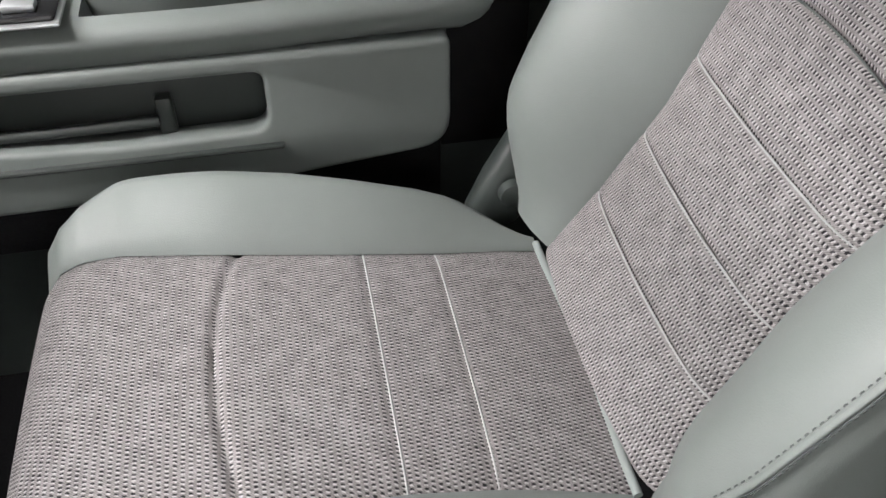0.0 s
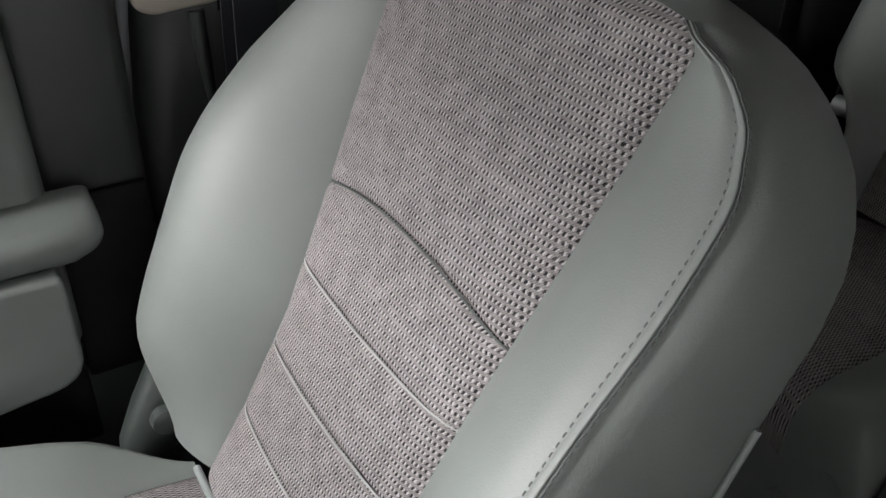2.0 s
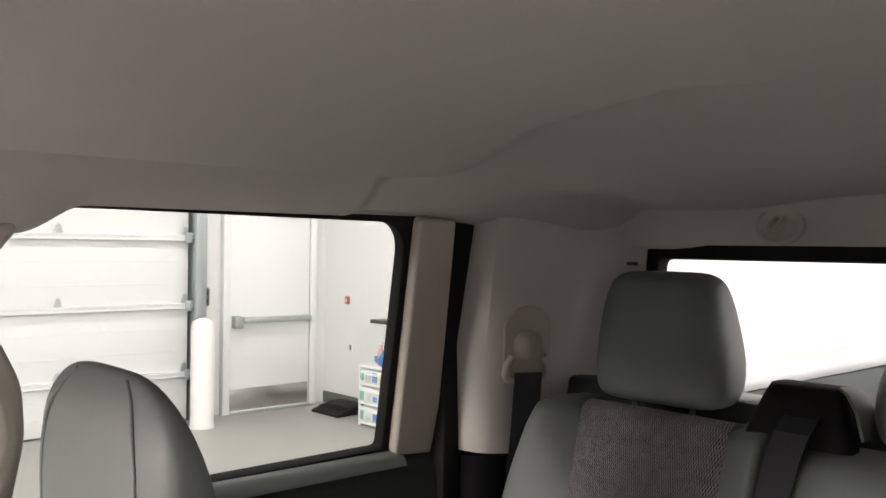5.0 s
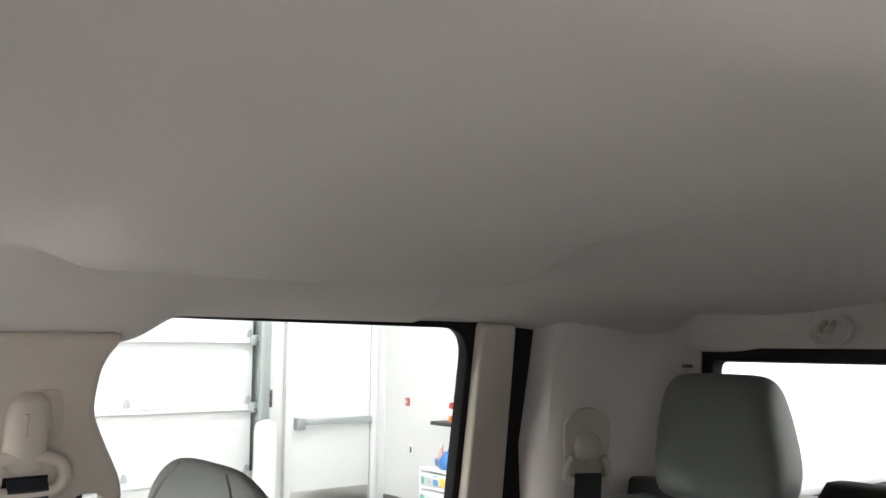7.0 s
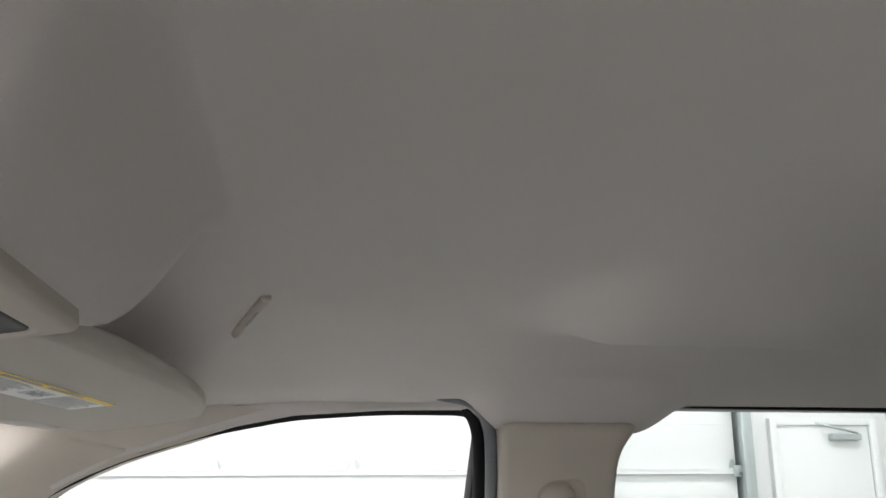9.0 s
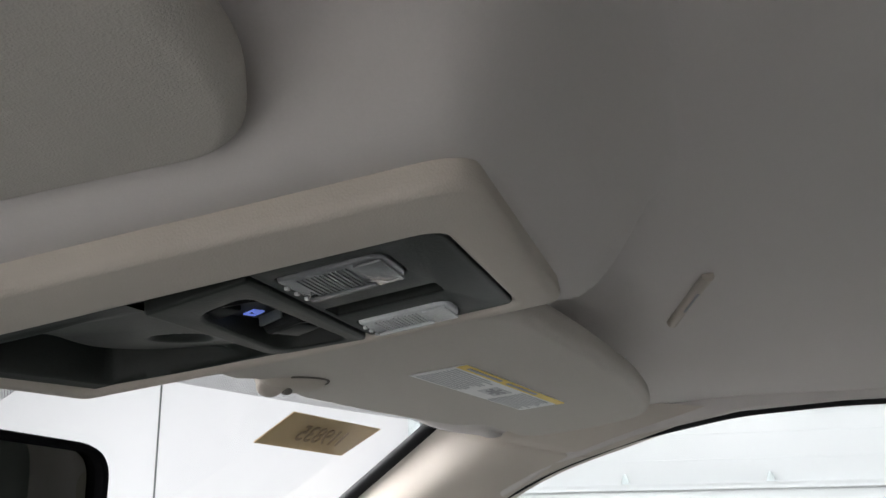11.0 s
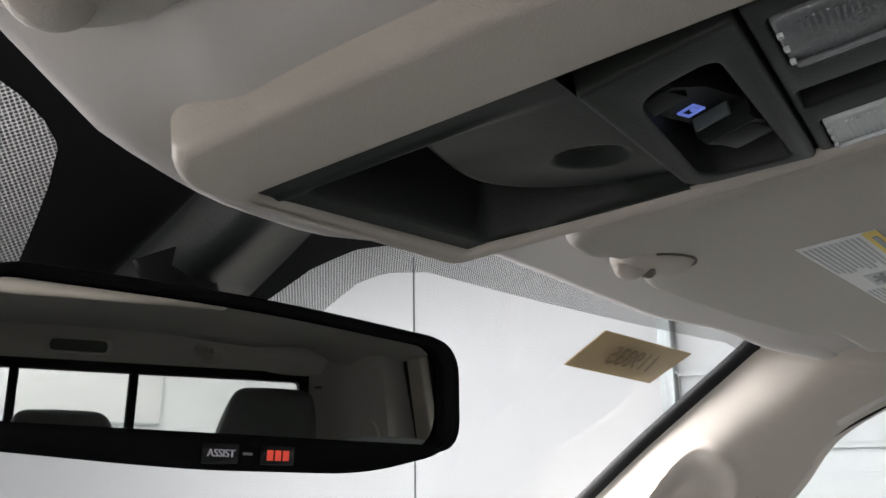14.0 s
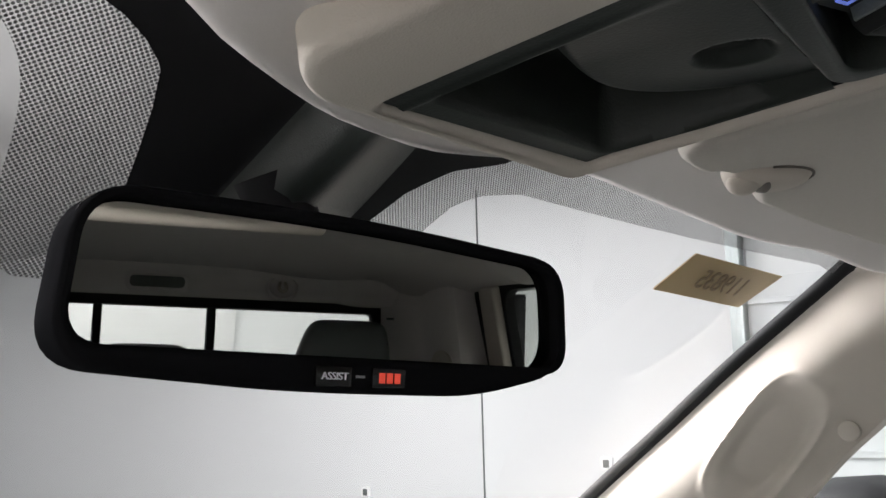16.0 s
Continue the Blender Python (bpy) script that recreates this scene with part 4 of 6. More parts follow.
def pillar_b():
    thing = tagged(empty("pillar_centre"), "beige centre pillar trim with a loop handle, dark below", "pillar", kind="structure")
    edge = [sp(-0.106, 1.150), sp(-0.109, 1.10), sp(-0.110, 1.05), sp(-0.099, 0.94), sp(-0.081, 0.82), sp(-0.066, 0.716), sp(-0.085, 0.705),
            sp(-0.12, 0.709), sp(-0.215, 0.711), sp(-0.278, 0.736), sp(-0.303, 0.788), sp(-0.314, 0.888), sp(-0.305, 0.957), sp(-0.277, 1.009), sp(-0.257, 1.051), sp(-0.262, 1.112), sp(-0.29, 1.150)]
    hole = rounded([sp(-0.247, 0.943), sp(-0.282, 0.943), sp(-0.294, 0.891), sp(-0.286, 0.831), sp(-0.265, 0.801), sp(-0.243, 0.831)], 0.012)
    # cloth edge of the roof lining over the pillar
    plate("pillar_head", [rounded([sp(-0.06, 1.20), sp(-0.082, 1.168), sp(-0.103, 1.143), sp(-0.278, 1.141), sp(-0.31, 1.160), sp(-0.36, 1.176), sp(-0.42, 1.20)], 0.012)], side_m(0.004), 0.010, HEADLINER, thing, "roof lining edge above the trim", bevel=0.009, res=3)
    plate("window_head", [[sp(-0.088, 1.163), sp(-0.06, 1.166), sp(0.036, 1.165), sp(0.148, 1.158), sp(0.263, 1.136), sp(0.362, 1.105), sp(0.43, 1.070), sp(0.46, 1.09), sp(0.40, 1.16), sp(0.30, 1.20), sp(-0.088, 1.22)]], side_m(-0.012), 0.010, HEADLINER, thing, "roof lining edge above the door glass", bevel=0.006, res=3)
    plate("upper_trim", [rounded(edge, 0.02), hole], side_m(0.022), 0.012, BEIGE, thing, "beige plastic trim with loop handle", bevel=0.010, res=3)
    # flat darker plate painting the shade in the belt guide's dished seat
    plate("guide_hollow_shade", [rounded([sp(-0.150, 0.80), sp(-0.156, 1.02), sp(-0.165, 1.075), sp(-0.215, 1.078), sp(-0.222, 1.02), sp(-0.176, 0.99), sp(-0.170, 0.80)], 0.015)], side_m(0.0445), 0.0008, plain("beige_hollow_shade", (0.47, 0.41, 0.34), 0.55), thing, bevel=0.0008)
    plate("belt_slot", [[sp(-0.158, 0.97), sp(-0.150, 0.70), sp(-0.21, 0.70), sp(-0.21, 0.97)]], side_m(0.0462), 0.0006, BLACK, thing)
    # lower dark cover with a raised rib
    rows = []
    for z in (0.02, 0.15, 0.30, 0.45, 0.60, 0.70, 0.735, 0.742):
        f = 1 - 0.35 * step(0.2, 0.7, z)
        e = 0.01 * step(0.72, 0.742, z)
        y0 = -0.022 - 0.05 * step(0.3, 0.74, z)
        y1 = y0 - 0.21
        rows.append([(0.86, y0, z), (0.84, y0, z), (0.824, y0 - 0.008, z), (0.816, y0 - 0.03, z), (0.814, y0 - 0.07, z), (0.810, y0 - 0.085, z), (0.810, y0 - 0.10, z),
                     (0.820, y0 - 0.112, z), (0.822, y0 - 0.16, z), (0.826, y1, z), (0.87, y1, z)])
    sheet("lower_trim", rows, DARK, thing, "charcoal plastic lower pillar cover", closed=True, caps=True)
    part("rib", tube_bm([(0.8145, -0.128, 0.703), (0.8135, -0.130, 0.66), (0.8150, -0.134, 0.60), (0.8160, -0.136, 0.55)], [0.009, 0.008, 0.005, 0.0012], 12), DARK, thing, "tapering raised rib")
    # rubber door seals
    for dy, dx, r, c in ((0.0, -0.012, 0.008, plain("seal_grey", (0.16, 0.17, 0.18), 0.5)), (0.013, 0.004, 0.008, BLACK)):
        pts = [(side_x(z) + dx, y + dy, z) for y, z in ((-0.020, 0.05), (-0.022, 0.35), (-0.045, 0.62), (-0.062, 0.74), (-0.078, 0.84), (-0.092, 0.94), (-0.102, 1.03), (-0.102, 1.10), (-0.096, 1.145), (-0.075, 1.172), (-0.03, 1.182))]
        tube("door_seal", curve_pts(pts, 50), r, c, thing, "round rubber door seal", n=10)
    box("post", (0.862, -0.33, 0.0), (0.90, -0.02, 0.73), DARK, thing)
    return thing


pillar_b()


def strap(name, points, width_dir, w, material, parent, label="", t=0.0012):
    """A flat band along points."""
    wd = Vector(width_dir).normalized() * (w / 2)
    pts = [Vector(p) for p in points]
    rows = []
    for i, p in enumerate(pts):
        way = (pts[min(i + 1, len(pts) - 1)] - pts[max(i - 1, 0)]).normalized()
        nrm = way.cross(wd).normalized() * t
        rows.append([p - wd + nrm, p + wd + nrm, p + wd - nrm, p - wd - nrm])
    return sheet(name, rows, material, parent, label, closed=True, caps=True, sharp=30)


def belt_front():
    thing = empty("seat_belt", "black front seat belt hanging from a beige guide ring", "seat belt", "seat belts")
    m = basis((0.728, -0.179, 1.024), (0, -1, 0), (-LEAN, 0, 1))
    # cover over the bolt
    rows = []
    for v, w, d in ((-0.052, 0.010, 0.004), (-0.045, 0.020, 0.013), (-0.02, 0.026, 0.019), (0.02, 0.026, 0.018), (0.040, 0.022, 0.013), (0.050, 0.012, 0.004)):
        rows.append([m @ Vector((w * math.cos(a), v, max(-0.004, d * math.sin(a)))) for a in np.linspace(0, 2 * math.pi, 20, endpoint=False)])
    sheet("cover", rows, BEIGE, thing, "smooth beige bolt cover", closed=True, caps=True)
    part("cover_slot", box_bm((-0.010, 0.0, 0.016), (-0.004, 0.03, 0.0205), 0.002, m=m), BEIGE, thing)
    # ring that guides the webbing
    ring = [(-0.030, -0.030), (-0.043, -0.038), (-0.048, -0.054), (-0.043, -0.068), (-0.028, -0.074), (0.028, -0.074), (0.043, -0.068), (0.048, -0.054), (0.043, -0.038), (0.030, -0.030), (0.0, -0.026)]
    loop = curve_pts([m @ Vector((a, b, 0.008)) for a, b in ring + ring[:1]], 44)
    tube("guide_ring", loop, 0.0085, BEIGE, thing, "beige moulded guide ring", n=10)
    top = m @ Vector((0.006, -0.068, 0.014))
    strap("webbing", [top + Vector((0.012, 0, 0.012)), top, top + Vector((0.004, 0.0, -0.03)), (0.768, -0.180, 0.80), (0.782, -0.178, 0.62), (0.785, -0.176, 0.40), (0.785, -0.17, 0.20)], (0, 1, 0), 0.047, BELT, thing, "black woven webbing")
    strap("webbing", [top + Vector((0.012, 0.008, 0.0)), (0.785, -0.172, 0.80), (0.795, -0.168, 0.60), (0.795, -0.165, 0.40)], (0, 1, 0), 0.046, BELT, thing, "black woven webbing")
    return thing


belt_front()


ZONES.append(rear_zone)


def rear_door():
    thing = tagged(empty("door_3"), "closed dark rear passenger door with bright window sill", "car door", kind="structure")
    prof = [(0.92, 0.25), (0.80, 0.25), (0.79, 0.45), (0.795, 0.60), (0.808, 0.72), (0.82, 0.752), (0.838, 0.764), (0.865, 0.760), (0.92, 0.75)]
    rows = [[(x, y, z) for x, z in prof] for y in (-0.31, -0.5, -0.75, -1.035)]
    # the panel's dark colour carries the rear shade
    sheet("panel", rows, SHADEGREY, thing, "door panel coloured dark for the shade in the rear", closed=True, caps=True)
    # sill ledge
    rows = [[(0.812, y, 0.748), (0.818, y, 0.760), (0.830, y, 0.769), (0.850, y, 0.772), (0.875, y, 0.768), (0.875, y, 0.745)] for y in (-0.31, -0.6, -0.965)]
    sheet("sill", rows, DOORGREY, thing, "grey window sill ledge", closed=True, caps=True)
    # armrest
    rows = []
    for y, k in ((-0.42, 0.3), (-0.43, 0.8), (-0.46, 1.0), (-0.7, 1.0), (-0.95, 1.0), (-1.0, 0.8), (-1.01, 0.3)):
        rows.append([(lerp(0.79, x, k), y, lerp(0.53, z, k)) for x, z in ((0.80, 0.50), (0.745, 0.505), (0.735, 0.52), (0.737, 0.548), (0.75, 0.558), (0.80, 0.56))])
    sheet("armrest", rows, SHADEGREY, thing, closed=True, caps=True)
    # latch handle with bright lower edge
    o = rounded([(0.70, 0.690), (0.915, 0.690), (0.90, 0.592), (0.70, 0.592)], 0.012)
    i = rounded([(0.71, 0.680), (0.902, 0.680), (0.888, 0.602), (0.71, 0.602)], 0.010)
    bez = plate("handle_bezel", [o, i], basis((0.788, 0, 0), (0, -1, 0), (0.02, 0, 1)), 0.004, DARK, thing, bevel=0.002)
    plate("handle_well", [o], basis((0.794, 0, 0), (0, -1, 0), (0.02, 0, 1)), 0.002, DARK, bez)
    box("latch_handle", (0.783, -0.90, 0.655), (0.794, -0.72, 0.668), GREYPL, bez, "thin grey latch handle", bevel=0.003)
    # frame and glass
    inner = rounded([sp(-0.28, 1.177), sp(-0.28, 0.772), sp(-0.933, 0.778), sp(-0.903, 1.171)], [0.05, 0.01, 0.012, 0.060], 10)
    outer = [sp(-0.27, 1.20), sp(-0.27, 0.74), sp(-0.955, 0.74), sp(-0.93, 1.20)]
    plate("seal", [outer, inner], side_m(-0.018), 0.010, BLACK, thing, "black window seal", bevel=0.003)
    plate("rear_frame", [rounded([sp(-0.915, 1.180), sp(-0.948, 0.768), sp(-1.045, 0.760), sp(-0.994, 1.180)], 0.012)], side_m(0.0), 0.010, BEIGE, thing, "beige rear door frame", bevel=0.006)
    g = plate("pane", [[sp(-0.28, 1.18), sp(-0.28, 0.75), sp(-0.945, 0.75), sp(-0.92, 1.18)]], side_m(-0.032), 0.002, TINTED, thing)
    # moulded beige surround above the glass
    rows = []
    for y in np.linspace(-0.41, -1.10, 24):
        rows.append([(0.735, y, 1.188), (0.742, y, 1.180), (0.752, y, 1.174), (0.79, y, 1.178), (0.79, y, 1.20), (0.74, y, 1.20)])
    sheet("head_trim", rows, HEADLINER, thing, closed=True, caps=True)
    return thing


rear_door()
tagged(box("roof_rail", (0.752, -1.30, 1.175), (0.80, 0.12, 1.28), DARK, bevel=0.004), "dark roof rail above the door glass", "roof rail", kind="structure")
tagged(box("gap_seal", (0.79, -1.085, 0.30), (0.87, -1.030, 1.17), BLACK, bevel=0.006, m=Matrix.Identity(4)), "black rubber gap behind the rear door", "seal", kind="structure")
plate("corner_seal", [rounded([sp(-0.985, 1.172), sp(-1.036, 0.76), sp(-1.092, 0.75), sp(-1.055, 1.172)], 0.01)], side_m(-0.006), 0.008, BLACK)
tagged(bpy.data.objects["corner_seal"], "black rubber seal of the rear door opening", "seal", kind="structure")


def pillar_c():
    plan = [(0.86, -1.075), (0.79, -1.068), (0.752, -1.075), (0.735, -1.088), (0.715, -1.115), (0.700, -1.150), (0.690, -1.190), (0.662, -1.225), (0.60, -1.248), (0.56, -1.258), (0.535, -1.262), (0.532, -1.30), (0.86, -1.33)]
    rows = []
    for z in (0.30, 0.60, 0.755, 0.765, 0.85, 0.95, 1.05, 1.12, 1.19):
        dx = -0.16 * (z - 0.767) if z > 0.76 else 0.03
        rows.append([(x + dx * step(0.54, 0.70, x), y + 0.05 * max(0, z - 0.767) * step(0.70, 0.76, x), z) for x, y in plan])
    return rows


pc = tagged(empty("pillar_rear"), "pale beige rear corner trim, black below the belt line", "pillar", kind="structure")
rows = pillar_c()
sheet("upper_trim", rows[3:], HEADLINER, pc, "pale beige corner trim", closed=True, caps=True)
sheet("lower_trim", rows[:3], BLACK, pc, closed=True, caps=True)
for (a, b) in (((0.640, -1.222, 1.105), (0.672, -1.205, 1.105)), ((0.548, -1.2555, 1.105), (0.566, -1.2515, 1.105))):
    tube("clip_slot", [a, b], 0.003, GREYPL, pc, "small trim clip slot", n=8)


def belt_rear():
    thing = empty("seat_belt", "black rear seat belt with a beige guide on the corner trim", "seat belt", "seat belts")
    c = Vector((0.680, -1.122, 0.955))
    m = basis(c, (-0.42, -0.9, 0), (-0.12, 0.06, 1))
    # the recess is only a flat plate, its shade put into the colour
    plate("hollow", [rounded([(-0.040, -0.06), (-0.044, 0.05), (-0.02, 0.075), (0.02, 0.075), (0.044, 0.05), (0.04, -0.06)], 0.02)], m, 0.003, plain("recess_shade_beige", (0.46, 0.425, 0.37), 0.6), thing, "flat plate with the guide recess's shade painted in", bevel=0.002)
    rows = []
    for v, w, d in ((-0.022, 0.010, 0.004), (-0.015, 0.024, 0.014), (0.0, 0.028, 0.018), (0.02, 0.026, 0.015), (0.034, 0.014, 0.004)):
        rows.append([m @ Vector((w * math.cos(a), v, max(-0.002, d * math.sin(a)))) for a in np.linspace(0, 2 * math.pi, 18, endpoint=False)])
    sheet("cover", rows, BEIGE, thing, closed=True, caps=True)
    loop = curve_pts([m @ Vector((a, b, 0.010)) for a, b in ((-0.028, -0.012), (-0.038, -0.03), (-0.036, -0.052), (0.0, -0.058), (0.036, -0.052), (0.038, -0.03), (0.028, -0.012))], 36)
    tube("guide_ring", loop, 0.007, BEIGE, thing, n=10)
    p = m @ Vector((0, -0.052, 0.016))
    strap("webbing", [p + Vector((0, 0, 0.012)), p, (0.668, -1.105, 0.80), (0.672, -1.085, 0.60), (0.672, -1.07, 0.40)], (-0.42, -0.9, 0), 0.05, BELT, thing, "black woven webbing")
    return thing


belt_rear()

# rear window with a sliding pane
rw = tagged(empty("window_2"), "rear cab window with black frame and sliding middle pane", "rear window", kind="structure")
out = rounded([(-0.56, 0.86), (0.56, 0.86), (0.545, 1.165), (-0.545, 1.165)], 0.02)
ins = rounded([(-0.525, 0.892), (0.525, 0.892), (0.512, 1.118), (-0.512, 1.118)], 0.012)
plate("frame", [out, ins], basis((0, -1.193, 0), (-1, 0, 0), (0, -0.08, 1)), 0.012, BLACK, rw, "black rubber and plastic frame", bevel=0.004)
for s in (-1, 1):
    box("divider", (s * 0.125 - 0.010, -1.30, 0.88), (s * 0.125 + 0.010, -1.272, 1.13), BLACK, rw, bevel=0.003)
for a, b in ((-0.53, -0.125), (-0.125, 0.125), (0.125, 0.53)):
    g = box("pane", (a, -1.290, 0.88), (b, -1.286, 1.13), GLASS, rw, bevel=0)
    g.visible_shadow = False
tagged(box("rear_shelf", (-0.62, -1.285, 0.862), (0.62, -1.24, 0.884), DARK, bevel=0.006), "dark ledge under the rear window", "ledge", kind="structure")

# coat hook and lamp on the rear header
hook = empty("coat_hook", "round beige coat hook on the rear header", "hook")
hm = basis((0.285, -1.252, 1.168), (-1, 0, 0), (0, -0.2, 1))
part("dish", sheet_bm([[hm @ Vector((r * 1.25 * math.cos(a), r * math.sin(a), z)) for a in np.linspace(0, 2 * math.pi, 28, endpoint=False)] for r, z in ((0.030, -0.004), (0.030, 0.004), (0.026, 0.007), (0.020, 0.003), (0.010, 0.0))], closed=True, caps=True), HEADLINER, hook)
tube("hook_arm", curve_pts([hm @ Vector((-0.006, 0.012, 0.002)), hm @ Vector((-0.009, 0.0, 0.014)), hm @ Vector((-0.006, -0.010, 0.016)), hm @ Vector((0.006, -0.010, 0.016)), hm @ Vector((0.009, 0.0, 0.014)), hm @ Vector((0.006, 0.012, 0.002))], 24), 0.004, BEIGE, hook, "bright beige loop")
lamp = empty("rear_dome_lamp", "unlit rear dome lamp with ribbed lens on the header", "dome lamp")
lm = basis((0.0, -1.256, 1.168), (-1, 0, 0), (0, -0.2, 1))
plate("bezel", [rounded([(-0.07, -0.020), (0.07, -0.020), (0.07, 0.020), (-0.07, 0.020)], 0.018, 8)], lm, 0.004, HEADLINER, lamp, bevel=0.003)
plate("lens", [rounded([(-0.06, -0.013), (0.06, -0.013), (0.06, 0.013), (-0.06, 0.013)], 0.012, 8)], lm @ Matrix.Translation((0, 0, 0.006)), 0.003, plain("smoky_lens", (0.12, 0.13, 0.12), 0.2), lamp, "dark ribbed lens", bevel=0.002)

# unseen left side: open at the driver's door to admit light, closed behind
ZONES.pop()
lw = tagged(empty("wall_left_cab"), "plain unseen left side of the cab, open at the driver door for light", "wall", kind="structure")
Lm = basis((-0.84, 0, 0.77), (0, 1, 0), (LEAN, 0, 1))
plate("upper_side", [[(-1.33, -0.04), (-0.05, -0.04), (-0.05, 0.385), (0.10, 0.385), (0.30, 0.32), (0.44, 0.20), (0.66, -0.04), (1.0, -0.04), (0.62, 0.20), (0.36, 0.36), (0.10, 0.44), (-1.33, 0.44)]], Lm, 0.02, BEIGE, lw, bevel=0.004)
box("lower_side", (-0.90, -1.33, 0.0), (-0.84, -0.05, 0.775), DOORGREY, lw)
box("front_side", (-0.90, 0.66, 0.0), (-0.84, 1.0, 0.775), DOORGREY, lw)
box("corner_side", (-0.84, -1.33, 0.0), (-0.535, -1.262, 1.2), HEADLINER, lw, bevel=0.01)


# ---------------------------------------------------------------- front passenger seat
SEAT_X = 0.408
BD, BN = Vector((0, -0.44, 0.898)), Vector((0, 0.898, 0.44))
BASE = Vector((0, 0, 0.345))


def back_pt(x, s, off):
    return BASE + BD * (s - 0.010 * step(0.42, 0.57, s)) + BN * off + Vector((x, 0, 0))


def sheet_strip(line, side, half, up, rise):
    """A low rounded ridge along a line."""
    bm = bmesh.new()
    prof = [(math.cos(a), math.sin(a)) for a in np.linspace(math.pi, 0, 7)]
    grid = [[bm.verts.new(p + side * half * c + up * rise * s) for c, s in prof] for p in line]
    for r0, r1 in zip(grid, grid[1:]):
        for i in range(len(prof) - 1):
            bm.faces.new((r0[i], r1[i], r1[i + 1], r0[i + 1]))
    for f in bm.faces:
        f.smooth = True
    return bm


def front_seat():
    seat = empty("front_seat", "grey vinyl front passenger seat with woven cloth centre panels", "car seat")
    FE = [(0.0, 0.148), (0.10, 0.132), (0.20, 0.124), (0.33, 0.138), (0.45, 0.152), (0.56, 0.165)]
    ST = [(-0.02, 0.20), (0.05, 0.224), (0.15, 0.248), (0.25, 0.257), (0.32, 0.257), (0.405, 0.253), (0.45, 0.247), (0.48, 0.242), (0.517, 0.223), (0.538, 0.200), (0.55, 0.168), (0.56, 0.155)]
    # outer edge on the inner side (-1) and on the door side (+1)
    SW = {-1: [(-0.02, 0.235), (0.0, 0.248), (0.10, 0.264), (0.30, 0.269), (0.42, 0.270), (0.46, 0.264), (0.49, 0.253), (0.52, 0.234), (0.545, 0.205), (0.565, 0.172), (0.575, 0.145), (0.582, 0.11)],
          1: [(-0.02, 0.250), (0.0, 0.262), (0.05, 0.276), (0.10, 0.284), (0.20, 0.290), (0.28, 0.288), (0.34, 0.276), (0.40, 0.260), (0.44, 0.250), (0.48, 0.234), (0.52, 0.208), (0.545, 0.186), (0.565, 0.158), (0.575, 0.135), (0.582, 0.10)]}

    def stitch(s, sgn):
        """Half width at the stitched edge between bolster and side."""
        return min(along(ST, s), along(SW[sgn], s) - 0.010)

    sv = [0.0, 0.012] + list(np.linspace(0.025, 0.50, 34)) + [0.515, 0.528, 0.54, 0.549, 0.556]

    def groove(s, u):
        """Stitched cross seams of the cloth panel; the top one bows up in the middle."""
        g = 0.0
        for s0, bow, deep in ((0.0927, 0.0, 0.0020), (0.1665, 0.0, 0.0020), (0.248, 0.0, 0.0020), (0.318, 0.022, 0.0045)):
            c = s0 + bow * (1 - u * u)
            g -= deep * math.exp(-((s - c) / 0.0030) ** 2)
        return g

    # cloth panel
    rows, uvs = [], []
    fine = list(np.linspace(0.004, 0.560, 190))
    for s in fine:
        fe = along(FE, s)
        row, uvr = [], []
        for u in np.linspace(-1, 1, 41):
            x = u * fe
            off = 0.010 * (1 - u ** 2) - 0.012 * abs(u) ** 12 + groove(s, u) + 0.012 * (step(0.30, 0.36, s) - step(0.02, 0.10, s)) * (1 - u * u) * 0.4
            off -= 0.010 * step(0.54, 0.560, s) ** 2
            row.append(back_pt(SEAT_X + x, s, off))
            uvr.append((x, s))
        rows.append(row)
        uvs.append(uvr)
    insert = sheet("back_insert", rows, CLOTH, seat, "grey and black woven cloth panel", uvs=uvs, sharp=80)
    # pale seam threads on the lower three seams
    for s0 in (0.0927, 0.1665, 0.248):
        fe = along(FE, s0)
        tube("seam", [back_pt(SEAT_X + u * fe * 0.985, s0 + 0.0015, 0.010 * (1 - u ** 2) - 0.0015 - 0.010 * abs(u) ** 12) for u in np.linspace(-1, 1, 24)], 0.0010, THREAD, insert, n=6)
    arc = [(u, 0.318 + 0.022 * (1 - u * u)) for u in np.linspace(-0.97, 0.97, 40)]
    tube("arc_seam", [back_pt(SEAT_X + u * along(FE, s), s, 0.010 * (1 - u ** 2) - 0.012 * abs(u) ** 12 - 0.0030 + 0.0024 * (1 - u * u)) for u, s in arc], 0.0010, HOLES, insert, "dark puckered cross seam", n=6)
    # side bolsters up to the double stitch, and the shell behind it
    for sgn in (-1, 1):
        rows = []
        for s in sv:
            fe, st = along(FE, s) - 0.002, stitch(s, sgn)
            up = step(-0.02, 0.12, s)
            hi = 0.070 * up * (1 - 0.95 * step(0.26, 0.54, s)) + 0.006
            row = []
            for k in np.linspace(0, 1, 18):
                x = fe + (st - fe) * k
                off = -0.012 + (hi + 0.012) * math.sin(min(1, k * 1.12) * math.pi / 2) ** 0.85 - 0.003 * step(0.80, 1.0, k) ** 2
                if k > 0.99:
                    off -= 0.001
                row.append(back_pt(SEAT_X + sgn * x, s, off))
            rows.append(row)
        b = sheet("bolster", rows, VINYL, seat, "smooth grey vinyl side bolster", sharp=80)
        last = [r[-1] for r in rows]
        # raised welt between the two rows of stitches
        line = [Vector(p) + BN * 0.0006 for p in curve_pts(last, 90)]
        if sgn < 0:
            part("welt", sheet_strip(line, Vector((1, 0, 0)), 0.0026, BN, 0.0008), VINYL, b)
